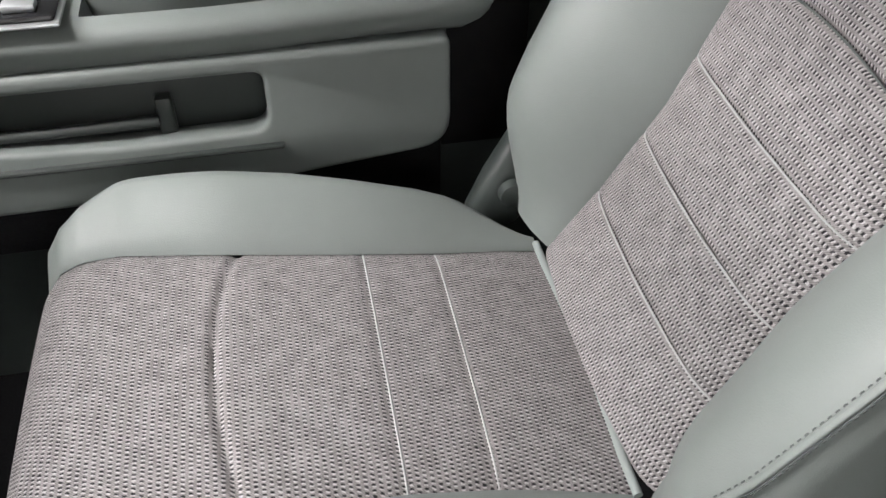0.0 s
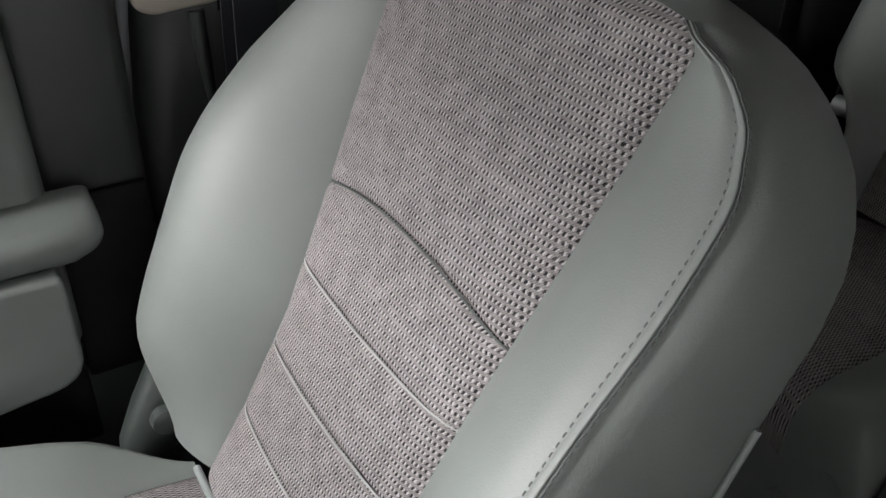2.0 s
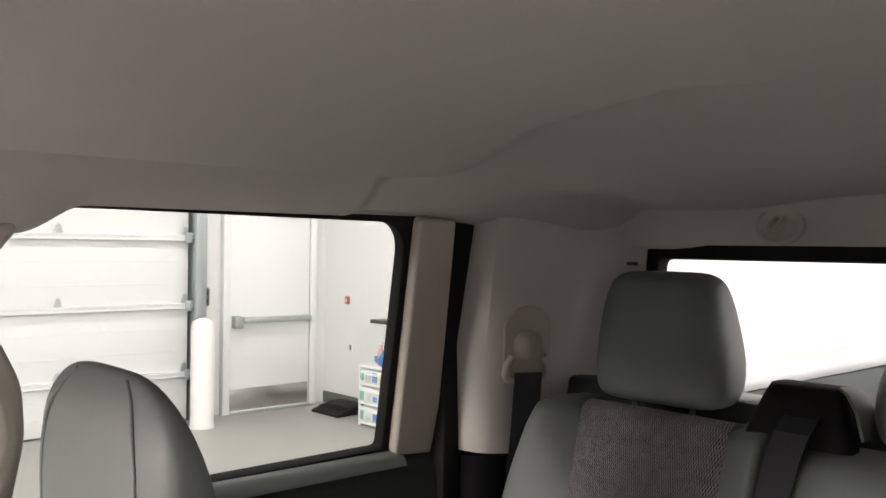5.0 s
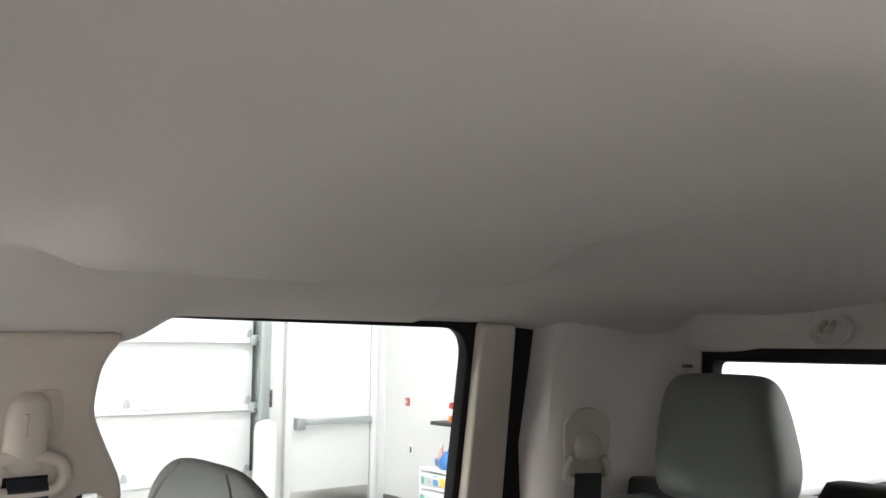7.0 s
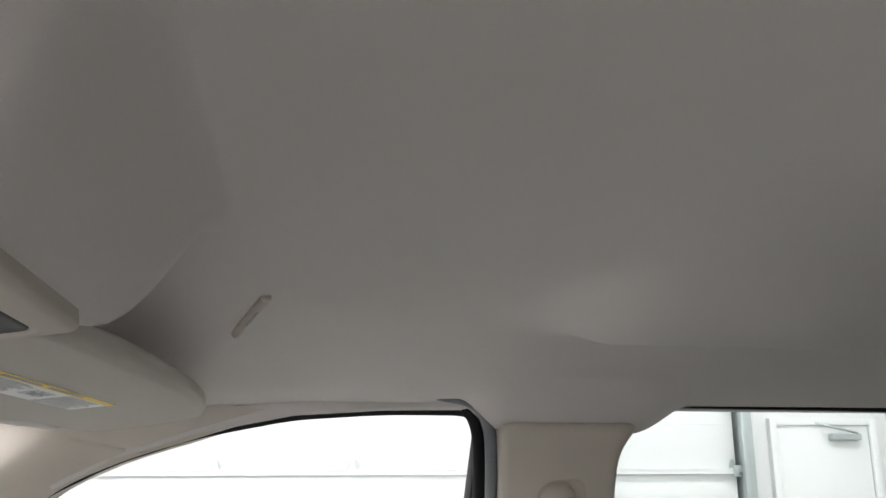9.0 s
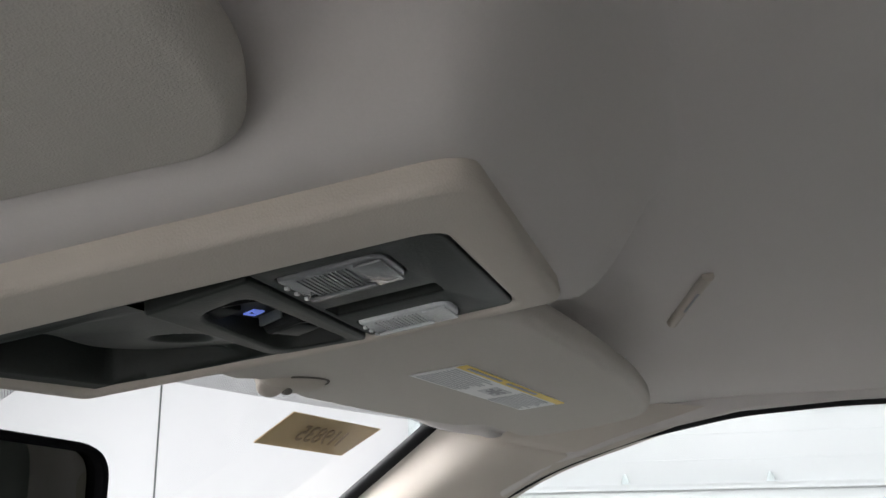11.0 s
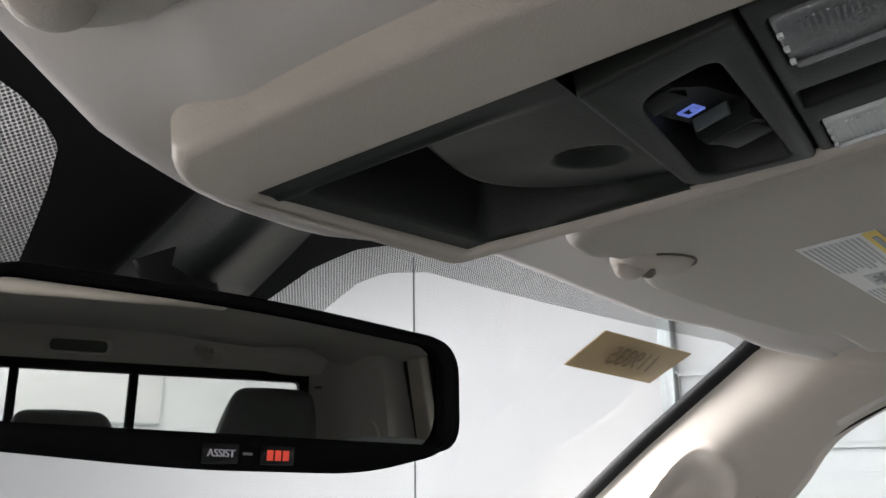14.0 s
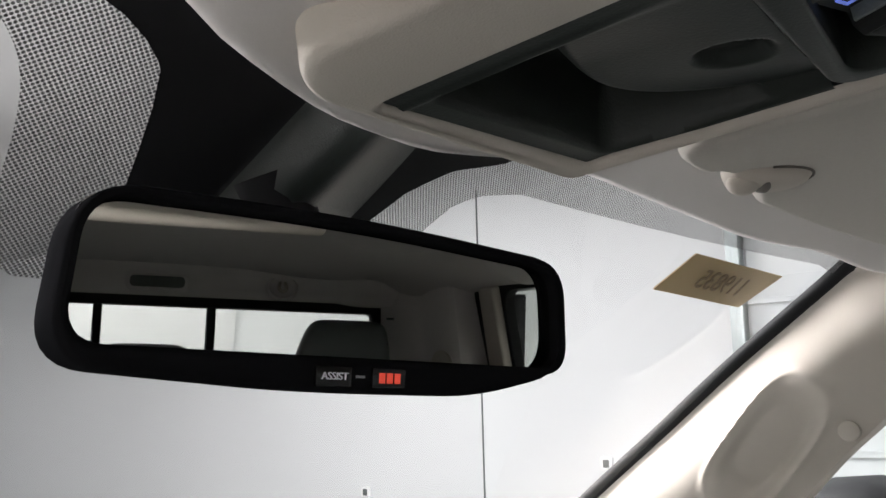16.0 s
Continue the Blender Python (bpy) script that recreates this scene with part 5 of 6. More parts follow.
        # dark beads paint the shade of the seam and stitch grooves
        if sgn < 0:
            tube("seam_groove", [p + Vector((sgn * 0.0036, 0, 0)) - BN * 0.0016 for p in line], 0.0006, HOLES, b, n=6)
        for shift in (-0.0036, 0.0044) if sgn < 0 else ():
            pts = []
            for s, p in zip(sv, last):
                pts.append(p + Vector((sgn * shift, 0, 0)) + BN * (0.0010 if shift < 0 else -0.0014))
            pts = curve_pts(pts, 200)
            # short stitches
            bm = bmesh.new()
            for i in range(0, len(pts) - 1, 2):
                a, c = Vector(pts[i]), Vector(pts[i + 1])
                if (c - a).length < 1e-5:
                    continue
                t = tube_bm([a, a.lerp(c, 0.5) + BN * 0.0005, c], 0.0005, 5)
                me = bpy.data.meshes.new("stitch_row")
                t.to_mesh(me)
                t.free()
                bm.from_mesh(me)
                bpy.data.meshes.remove(me)
            part("stitching", bm, HOLES, b, "stitches coloured dark for the shade in their grooves")
    # shell: sides, shoulders and rear
    rows = []
    levels = sv + [0.560, 0.567, 0.574, 0.579, 0.582]
    for s in levels:
        top = step(0.545, 0.582, s)
        hi = (0.070 * step(-0.02, 0.12, s) * (1 - 0.95 * step(0.26, 0.54, s)) + 0.006) - 0.0035
        if s > 0.556:
            hi = lerp(hi, -0.045, math.sqrt(max(0, (s - 0.556) / 0.026)) ** 1.6)
        lo = lerp(-0.125, -0.055, top ** 2)
        d = hi - lo
        halves = []
        for sgn in (1, -1):
            sw = along(SW[sgn], s)
            st = stitch(s, sgn) if s <= 0.556 else sw - 0.02
            back = 0.020 if sgn > 0 else 0.0
            halves.append([(sgn * x, o) for x, o in (
                (0.0, hi if s > 0.556 else -0.035), (along(FE, s) - 0.02 if s <= 0.556 else st * 0.5, hi if s > 0.556 else -0.035),
                (st - 0.004 if s <= 0.556 else st * 0.8, hi if s > 0.556 else hi - 0.007), (st, hi - 0.003 * (1 - top)),
                (lerp(st, sw, 0.45), hi - 0.010 * (1 - top)), (lerp(st, sw, 0.8), hi - 0.026 * (1 - top) - 0.1 * d * top), (sw, hi - 0.30 * d),
                (sw + 0.003 - 0.6 * back, hi - 0.5 * d), (sw - back, hi - 0.72 * d), (sw - 0.014 - back, lo + 0.10 * d), (sw - 0.04 - back, lo), (min(0.12, sw - 0.06), lo - 0.004))])
        rows.append([back_pt(SEAT_X + x, s, o) for x, o in halves[0] + list(reversed(halves[1][1:]))])
    shell = sheet("back_shell", rows, VINYL, seat, "grey vinyl seat back cover", closed=True, caps=True, sharp=70)
    for sgn in (-1, 1):
        tube("edge_piping", curve_pts([back_pt(SEAT_X + sgn * (along(SW[sgn], s) + 0.001), s, -0.075) for s in np.linspace(0.0, 0.36, 12)], 40), 0.0030, PIPING, shell, n=8)

    # headrest
    drop = lambda z: 1.016 - (1.016 - z) * 1.15
    ZW = [(0.840, 0.066), (0.846, 0.090), (0.858, 0.104), (0.88, 0.117), (0.915, 0.129), (0.95, 0.133), (0.978, 0.126), (0.997, 0.108), (1.010, 0.082), (1.016, 0.050)]
    rows = []
    for z, w in ZW:
        k = (z - 0.84) / 0.176
        yf = -0.243 - 0.012 * k - 0.03 * max(0, k - 0.75) * 2 - 0.01 * max(0, 0.12 - k) * 8
        yb = -0.352 + 0.070 * max(0, k) ** 1.4 + 0.02 * max(0, 0.2 - k) * 5
        yc, hd = (yf + yb) / 2, (yf - yb) / 2
        rows.append([(0.412 + 1.12 * w * math.copysign(abs(math.cos(a)) ** 0.55, math.cos(a)), yc + hd * math.copysign(abs(math.sin(a)) ** 0.62, math.sin(a)), drop(z)) for a in np.linspace(0, 2 * math.pi, 48, endpoint=False)])
    hr = sheet("headrest", rows, VINYL, seat, "rounded grey vinyl headrest", closed=True, caps=True, sharp=75)
    md = hr.modifiers.new("smooth", "SUBSURF")
    md.levels = md.render_levels = 1
    for sgn in (-1, 1):
        pts = []
        for z, w in ZW[1:-1]:
            k = (z - 0.84) / 0.176
            yf = -0.243 - 0.012 * k - 0.03 * max(0, k - 0.75) * 2 - 0.01 * max(0, 0.12 - k) * 8
            yb = -0.352 + 0.070 * max(0, k) ** 1.4 + 0.02 * max(0, 0.2 - k) * 5
            yc, hd = (yf + yb) / 2, (yf - yb) / 2
            a = math.pi / 2 - sgn * (0.84 - 0.42 * k)
            pts.append((0.412 + 1.12 * w * math.copysign(abs(math.cos(a)) ** 0.55, math.cos(a)), yc + hd * math.sin(a) ** 0.62, drop(z)))
        tube("piping", curve_pts(pts, 40), 0.0022, VINYL, hr, n=8)
        tube("post", [(0.418 + sgn * 0.055, -0.300, 0.80), (0.418 + sgn * 0.055, -0.300, 0.87)], 0.006, CHROME, hr)

    # cushion
    CZ = [(-0.02, 0.330), (0.0, 0.345), (0.05, 0.358), (0.12, 0.372), (0.20, 0.386), (0.30, 0.398), (0.40, 0.405), (0.435, 0.402), (0.455, 0.392), (0.470, 0.372), (0.478, 0.34), (0.48, 0.30)]
    yv = list(np.linspace(0.003, 0.40, 110)) + [0.41, 0.42, 0.43, 0.44, 0.448, 0.456, 0.463, 0.470, 0.475, 0.478, 0.4795]
    CE = [(0.0, 0.146), (0.10, 0.136), (0.20, 0.134), (0.30, 0.140), (0.40, 0.150), (0.48, 0.150)]
    rows, uvs = [], []
    run = 0.0
    for i, y in enumerate(yv):
        z0 = along(CZ, y)
        if i:
            run += math.hypot(y - yv[i - 1], z0 - along(CZ, yv[i - 1]))
        row, uvr = [], []
        for u in np.linspace(-1, 1, 33):
            g = 0.0
            for y0, bow, deep in ((0.112, 0.0, 0.0018), (0.182, 0.0, 0.0018), (0.296, 0.020, 0.005)):
                g -= deep * math.exp(-((y - y0 - bow * (1 - u * u)) / 0.0035) ** 2)
            z = z0 + 0.006 * (1 - u * u) - 0.008 * abs(u) ** 12 + g
            row.append((SEAT_X + u * along(CE, y), y, z))
            uvr.append((u * along(CE, y), -run - 0.01))
        rows.append(row)
        uvs.append(uvr)
    ci = sheet("cushion_insert", rows, CLOTH, seat, "grey and black woven cloth cushion", uvs=uvs, sharp=80)
    for y0 in (0.112, 0.182):
        tube("seam", [(SEAT_X + u * 0.134, y0 - 0.0015, along(CZ, y0) + 0.006 * (1 - u * u) - 0.0012 - 0.007 * abs(u) ** 12) for u in np.linspace(-1, 1, 20)], 0.0009, THREAD, ci, n=6)
    for sgn in (-1, 1):
        rows = []
        for y in [0.003, 0.010, 0.018, 0.028, 0.040, 0.055, 0.065, 0.075, 0.09, 0.12, 0.18, 0.24] + list(np.linspace(0.28, 0.480, 41)):
            ce = along(CE, y) - 0.002
            z0 = along(CZ, y)
            rise = 0.001 + 0.016 * step(0.0, 0.09, y) + 0.019 * step(0.04, 0.15, y) * (1 - step(0.30, 0.475, y)) + 0.006 * step(0.1, 0.3, y) * (1 - step(0.40, 0.48, y))
            wid = 0.018 + 0.056 * step(-0.01, 0.10, y) + 0.018 * step(0.1, 0.25, y) - 0.05 * step(0.38, 0.48, y)
            row = []
            for k in np.linspace(0, 1, 14):
                a = k * math.pi
                x = ce + wid * math.sin(a / 2) ** 1.25
                z = z0 - 0.006 + (rise + 0.006) * math.sin(a * 0.62) ** 0.85 if k < 0.6 else None
                if z is None:
                    top = z0 - 0.006 + (rise + 0.006) * math.sin(0.6 * math.pi * 0.62) ** 0.85
                    z = top - (k - 0.6) / 0.4 * 0.03 - ((k - 0.6) / 0.4) ** 2 * 0.10
                row.append((SEAT_X + sgn * x, y, z))
            row += [(SEAT_X + sgn * (ce + wid), y, 0.24), (SEAT_X + sgn * (ce - 0.03), y, 0.24)]
            rows.append(row)
        sheet("cushion_bolster", rows, VINYL, seat, "grey vinyl cushion bolster", caps=False, sharp=75)
    box("cushion_base", (SEAT_X - 0.20, 0.0, 0.16), (SEAT_X + 0.20, 0.445, 0.33), VINYL, seat, bevel=0.03, seg=3)
    box("seat_frame", (SEAT_X - 0.19, -0.05, 0.04), (SEAT_X + 0.19, 0.40, 0.16), DARK, seat, bevel=0.01)
    for sx in (-0.17, 0.14):
        box("rail", (SEAT_X + sx, -0.12, 0.0), (SEAT_X + sx + 0.03, 0.45, 0.04), DARK, seat, bevel=0.004)
    tube("joint_piping", [(SEAT_X - 0.15, 0.004, 0.349), (SEAT_X + 0.146, 0.004, 0.349)], 0.004, PIPING, seat, "pale piping at the seat joint", n=8)
    # leaning recliner arm between cushion and back on the door side
    rows = []
    for k, w, d in ((0.0, 0.030, 0.014), (0.12, 0.036, 0.020), (0.35, 0.034, 0.021), (0.65, 0.026, 0.019), (0.92, 0.020, 0.016), (1.0, 0.012, 0.010)):
        c = Vector((0.640, 0.030, 0.315)).lerp(Vector((0.668, -0.045, 0.470)), k)
        rows.append([c + Vector((d * math.copysign(abs(math.cos(t)) ** 0.7, math.cos(t)), w * math.copysign(abs(math.sin(t)) ** 0.7, math.sin(t)), 0)) for t in np.linspace(0, 2 * math.pi, 24, endpoint=False)])
    arm = sheet("recliner_arm", rows, DARK, seat, "dark plastic recliner arm", closed=True, caps=True)
    part("pivot_boss", tube_bm([(0.622, 0.012, 0.365), (0.611, 0.012, 0.365), (0.609, 0.012, 0.365)], [0.016, 0.015, 0.010], 18), DARK, arm)
    return seat


front_seat()

# ---------------------------------------------------------------- rear seat
RN = Vector((0, 0.95, 0.31)).normalized()
RD = Vector((0, -0.31, 0.95)).normalized()
RB = Vector((0, -0.932, 0.385))


ZONES.append(rear_zone)


def rear_pt(x, s, off):
    return RB + RD * s + RN * off + Vector((x, 0, 0))


def rear_seat():
    seat = empty("rear_bench", "grey vinyl and cloth rear seat section beside the door", "car seat", "rear seat sections")
    R = [(0.0, 0.566), (0.04, 0.572), (0.10, 0.590), (0.135, 0.612), (0.16, 0.650), (0.19, 0.660), (0.28, 0.655), (0.40, 0.645), (0.47, 0.632), (0.51, 0.615), (0.535, 0.585), (0.545, 0.55)]
    FR = [(0.0, 0.536), (0.15, 0.532), (0.30, 0.526), (0.545, 0.541)]
    FL, LE = 0.277, 0.212
    sv = list(np.linspace(0.0, 0.50, 60)) + [0.51, 0.52, 0.528, 0.535]
    rows, uvs = [], []
    for s in sv:
        fr = along(FR, s)
        row, uvr = [], []
        for u in np.linspace(0, 1, 25):
            v = 2 * u - 1
            off = 0.006 * (1 - v * v) - 0.010 * abs(v) ** 10
            for s0, bow in ((0.33, 0.012), (0.20, 0.0)):
                off -= 0.004 * math.exp(-((s - s0 - bow * (1 - v * v)) / 0.004) ** 2)
            off -= 0.02 * step(0.51, 0.54, s) ** 2
            x = lerp(FL, fr, u)
            row.append(rear_pt(x, s, off))
            uvr.append((x, s))
        rows.append(row)
        uvs.append(uvr)
    sheet("back_insert", rows, CLOTH, seat, "dark woven cloth back panel", uvs=uvs, sharp=80)
    lv = list(np.linspace(0.0, 0.50, 40)) + [0.512, 0.524, 0.534, 0.541, 0.545]
    for side in (0, 1):
        rows = []
        for s in lv:
            a = along(FR, s) - 0.002 if side else FL + 0.002
            b = along(R, s) if side else LE
            drop = 0.05 * step(0.50, 0.545, s) ** 2
            row = []
            for k in np.linspace(0, 1, 12):
                x = lerp(a, b, math.sin(k * math.pi / 2))
                off = -0.010 + (0.036 if side else 0.022) * math.sin(min(1.0, k * 1.6) * math.pi / 2) - 0.045 * step(0.55, 1.0, k) ** 1.5 - drop
                row.append(rear_pt(x, s, off))
            row += [rear_pt(b, s, -0.085), rear_pt(b + (-0.02 if side else 0.02), s, -0.11), rear_pt(a, s, -0.11)]
            rows.append(row)
        sheet("bolster", rows, VINYL, seat, "grey vinyl side of the seat back", sharp=75)
    rows = [[rear_pt(x, s, o) for x, o in ((LE, -0.04), (along(R, min(s, 0.545)), -0.04), (along(R, min(s, 0.545)), -0.11), (LE, -0.11))] for s in (0.0, 0.1, 0.135, 0.16, 0.3, 0.45, 0.51, 0.538)]
    sheet("back_shell", rows, VINYL, seat, closed=True, caps=True)
    # latch in the cut-out of the side
    part("latch_pin", tube_bm([(0.56, -0.975, 0.498), (0.625, -0.970, 0.498)], 0.014, 12), SILVER, seat, "small bright latch")
    # cushion
    CZ = [(-0.94, 0.37), (-0.90, 0.372), (-0.80, 0.378), (-0.70, 0.384), (-0.62, 0.386), (-0.59, 0.380), (-0.572, 0.366), (-0.562, 0.34), (-0.56, 0.30)]
    yv = list(np.linspace(-0.94, -0.60, 50)) + [-0.59, -0.58, -0.572, -0.566, -0.562, -0.56]
    rows, uvs = [], []
    for y in yv:
        row, uvr = [], []
        for u in np.linspace(0, 1, 21):
            v = 2 * u - 1
            g = sum(-0.004 * math.exp(-((y - y0) / 0.004) ** 2) for y0 in (-0.72, -0.82))
            row.append((lerp(0.31, 0.545, u), y, along(CZ, y) + 0.008 * (1 - v * v) - 0.008 * abs(v) ** 10 + g))
            uvr.append((lerp(0.31, 0.545, u), y))
        rows.append(row)
        uvs.append(uvr)
    sheet("cushion_insert", rows, CLOTH, seat, "dark woven cloth cushion", uvs=uvs, sharp=80)
    for a, b in ((0.543, 0.615), (0.312, 0.215)):
        rows = []
        for y in yv:
            row = []
            for k in np.linspace(0, 1, 10):
                row.append((lerp(a, b, k), y, along(CZ, y) - 0.006 + 0.026 * math.sin(min(1, 1.5 * k) * math.pi / 2) - 0.05 * step(0.6, 1.0, k) ** 2))
            row += [(b, y, 0.24), (a, y, 0.24)]
            rows.append(row)
        sheet("cushion_bolster", rows, VINYL, seat, sharp=75)
    box("cushion_base", (0.225, -0.95, 0.10), (0.605, -0.572, 0.345), VINYL, seat, bevel=0.02)
    box("seat_box", (0.24, -0.94, 0.0), (0.59, -0.62, 0.10), DARK, seat, bevel=0.01)
    return seat


rear_seat()


def rear_headrest(xl, xr, z0, z1, label):
    """A block headrest; xl and xr give its two sides from the base (0) to the top (1)."""
    thing = empty("rear_headrest", label, "headrest", "rear headrests")
    h = z1 - z0
    rows = []
    for k, inset, dd in ((0.0, 0.030, 0.5), (0.025, 0.014, 0.8), (0.08, 0.004, 0.95), (0.25, 0.0, 1.0), (0.45, 0.0, 1.0), (0.65, 0.0, 0.97), (0.82, 0.0, 0.90), (0.92, 0.003, 0.78), (0.975, 0.012, 0.5), (1.0, 0.030, 0.25)):
        z = z0 + h * k
        y = -1.165 - 0.03 * k
        a0, a1 = along(xl, k) + inset, along(xr, k) - inset
        xc, w = (a0 + a1) / 2, (a1 - a0) / 2
        rows.append([(xc + w * math.copysign(abs(math.cos(a)) ** 0.45, math.cos(a)), y + 0.05 * dd * math.copysign(abs(math.sin(a)) ** 0.65, math.sin(a)), z) for a in np.linspace(0, 2 * math.pi, 48, endpoint=False)])
    hr = sheet("pad", rows, VINYL, thing, closed=True, caps=True, sharp=75)
    md = hr.modifiers.new("smooth", "SUBSURF")
    md.levels = md.render_levels = 1
    xc, w = (xl[0][1] + xr[0][1]) / 2, (xr[0][1] - xl[0][1]) / 2
    for s in (-1, 1):
        tube("post", [(xc + s * w * 0.45, -1.165, z0 - 0.05), (xc + s * w * 0.45, -1.165, z0 + 0.03)], 0.006, CHROME, thing)
    return thing


rear_headrest([(0, 0.310), (0.10, 0.302), (0.25, 0.300), (0.50, 0.311), (0.80, 0.334), (1, 0.350)], [(0, 0.545), (0.3, 0.552), (0.7, 0.547), (1, 0.537)], 0.890, 1.096, "tall dark grey vinyl headrest on the rear seat")
rear_headrest([(0, -0.120), (0.3, -0.133), (1, -0.105)], [(0, 0.095), (0.3, 0.105), (0.6, 0.102), (1, 0.075)], 0.880, 1.028, "low dark grey vinyl headrest at the seat middle")


def rear_middle():
    seat = empty("rear_bench", "grey vinyl rear seat section in the middle and far side", "car seat", "rear seat sections")
    rows = []
    for s in list(np.linspace(0.0, 0.48, 20)) + [0.50, 0.515, 0.527, 0.533]:
        top = step(0.48, 0.533, s)
        rows.append([rear_pt(x, s, o - 0.05 * top ** 2 if o > -0.05 else o) for x, o in ((-0.64, -0.10), (-0.64, -0.01), (-0.60, 0.015), (-0.30, 0.012), (-0.22, 0.004), (-0.21, -0.003), (-0.20, 0.004), (0.0, 0.016), (0.19, 0.008), (0.208, -0.02), (0.208, -0.10))])
    sheet("back", rows, VINYL, seat, "grey vinyl back with panel seams", closed=True, caps=True, sharp=60)
    yv = list(np.linspace(-0.94, -0.60, 20)) + [-0.58, -0.566, -0.56]
    rows = []
    for y in yv:
        z = 0.388 - 0.02 * step(-0.62, -0.575, y) - 0.06 * step(-0.585, -0.558, y)
        rows.append([(x, y, z + d) for x, d in ((-0.62, -0.16), (-0.62, -0.02), (-0.58, 0.008), (-0.30, 0.006), (-0.22, -0.006), (-0.10, 0.012), (0.0, 0.016), (0.12, 0.012), (0.18, 0.0), (0.208, -0.03), (0.208, -0.16))])
    sheet("cushion", rows, VINYL, seat, "grey vinyl cushion", closed=True, caps=True, sharp=60)
    box("seat_box", (-0.60, -0.94, 0.0), (0.20, -0.62, 0.23), DARK, seat, bevel=0.01)
    return seat


rear_middle()
mb = empty("middle_belt", "black middle shoulder belt with its retractor on the seat top", "seat belt", "seat belts")
rows = []
for k, z in ((0.0, 0.872), (0.35, 0.900), (0.75, 0.930), (0.93, 0.943), (1.0, 0.949)):
    xa, xb = lerp(0.108, 0.134, k), lerp(0.266, 0.236, k)
    inset = 0.006 * step(0.85, 1.0, k)
    rows.append([(lerp(xa, xb, 0.5) + (xb - xa) * 0.5 * math.copysign(abs(math.cos(a)) ** 0.35, math.cos(a)), -1.145 - 0.01 * k + (0.042 - 0.012 * k - inset) * math.copysign(abs(math.sin(a)) ** 0.4, math.sin(a)), z) for a in np.linspace(0, 2 * math.pi, 40, endpoint=False)])
sheet("retractor", rows, BLACK, mb, "black retractor cover", closed=True, caps=True)
box("retractor_slot", (0.150, -1.112, 0.905), (0.196, -1.100, 0.915), GLOSSBLACK, mb, bevel=0.002)
strap("tether", [(0.134, -1.150, 0.952), (0.122, -1.145, 0.946), (0.108, -1.142, 0.925), (0.098, -1.138, 0.890)], (0, 1, 0.05), 0.050, GREYPL, mb, "pale loop over the retractor's end", t=0.002)
strap("webbing", [(0.172, -1.104, 0.915), (0.173, -1.078, 0.895), (0.180, -1.066, 0.86), (0.200, -1.02, 0.70), (0.212, -0.965, 0.52), (0.210, -0.93, 0.42)], (1, 0, 0), 0.047, BELT, mb, "black woven webbing")

ZONES.pop()


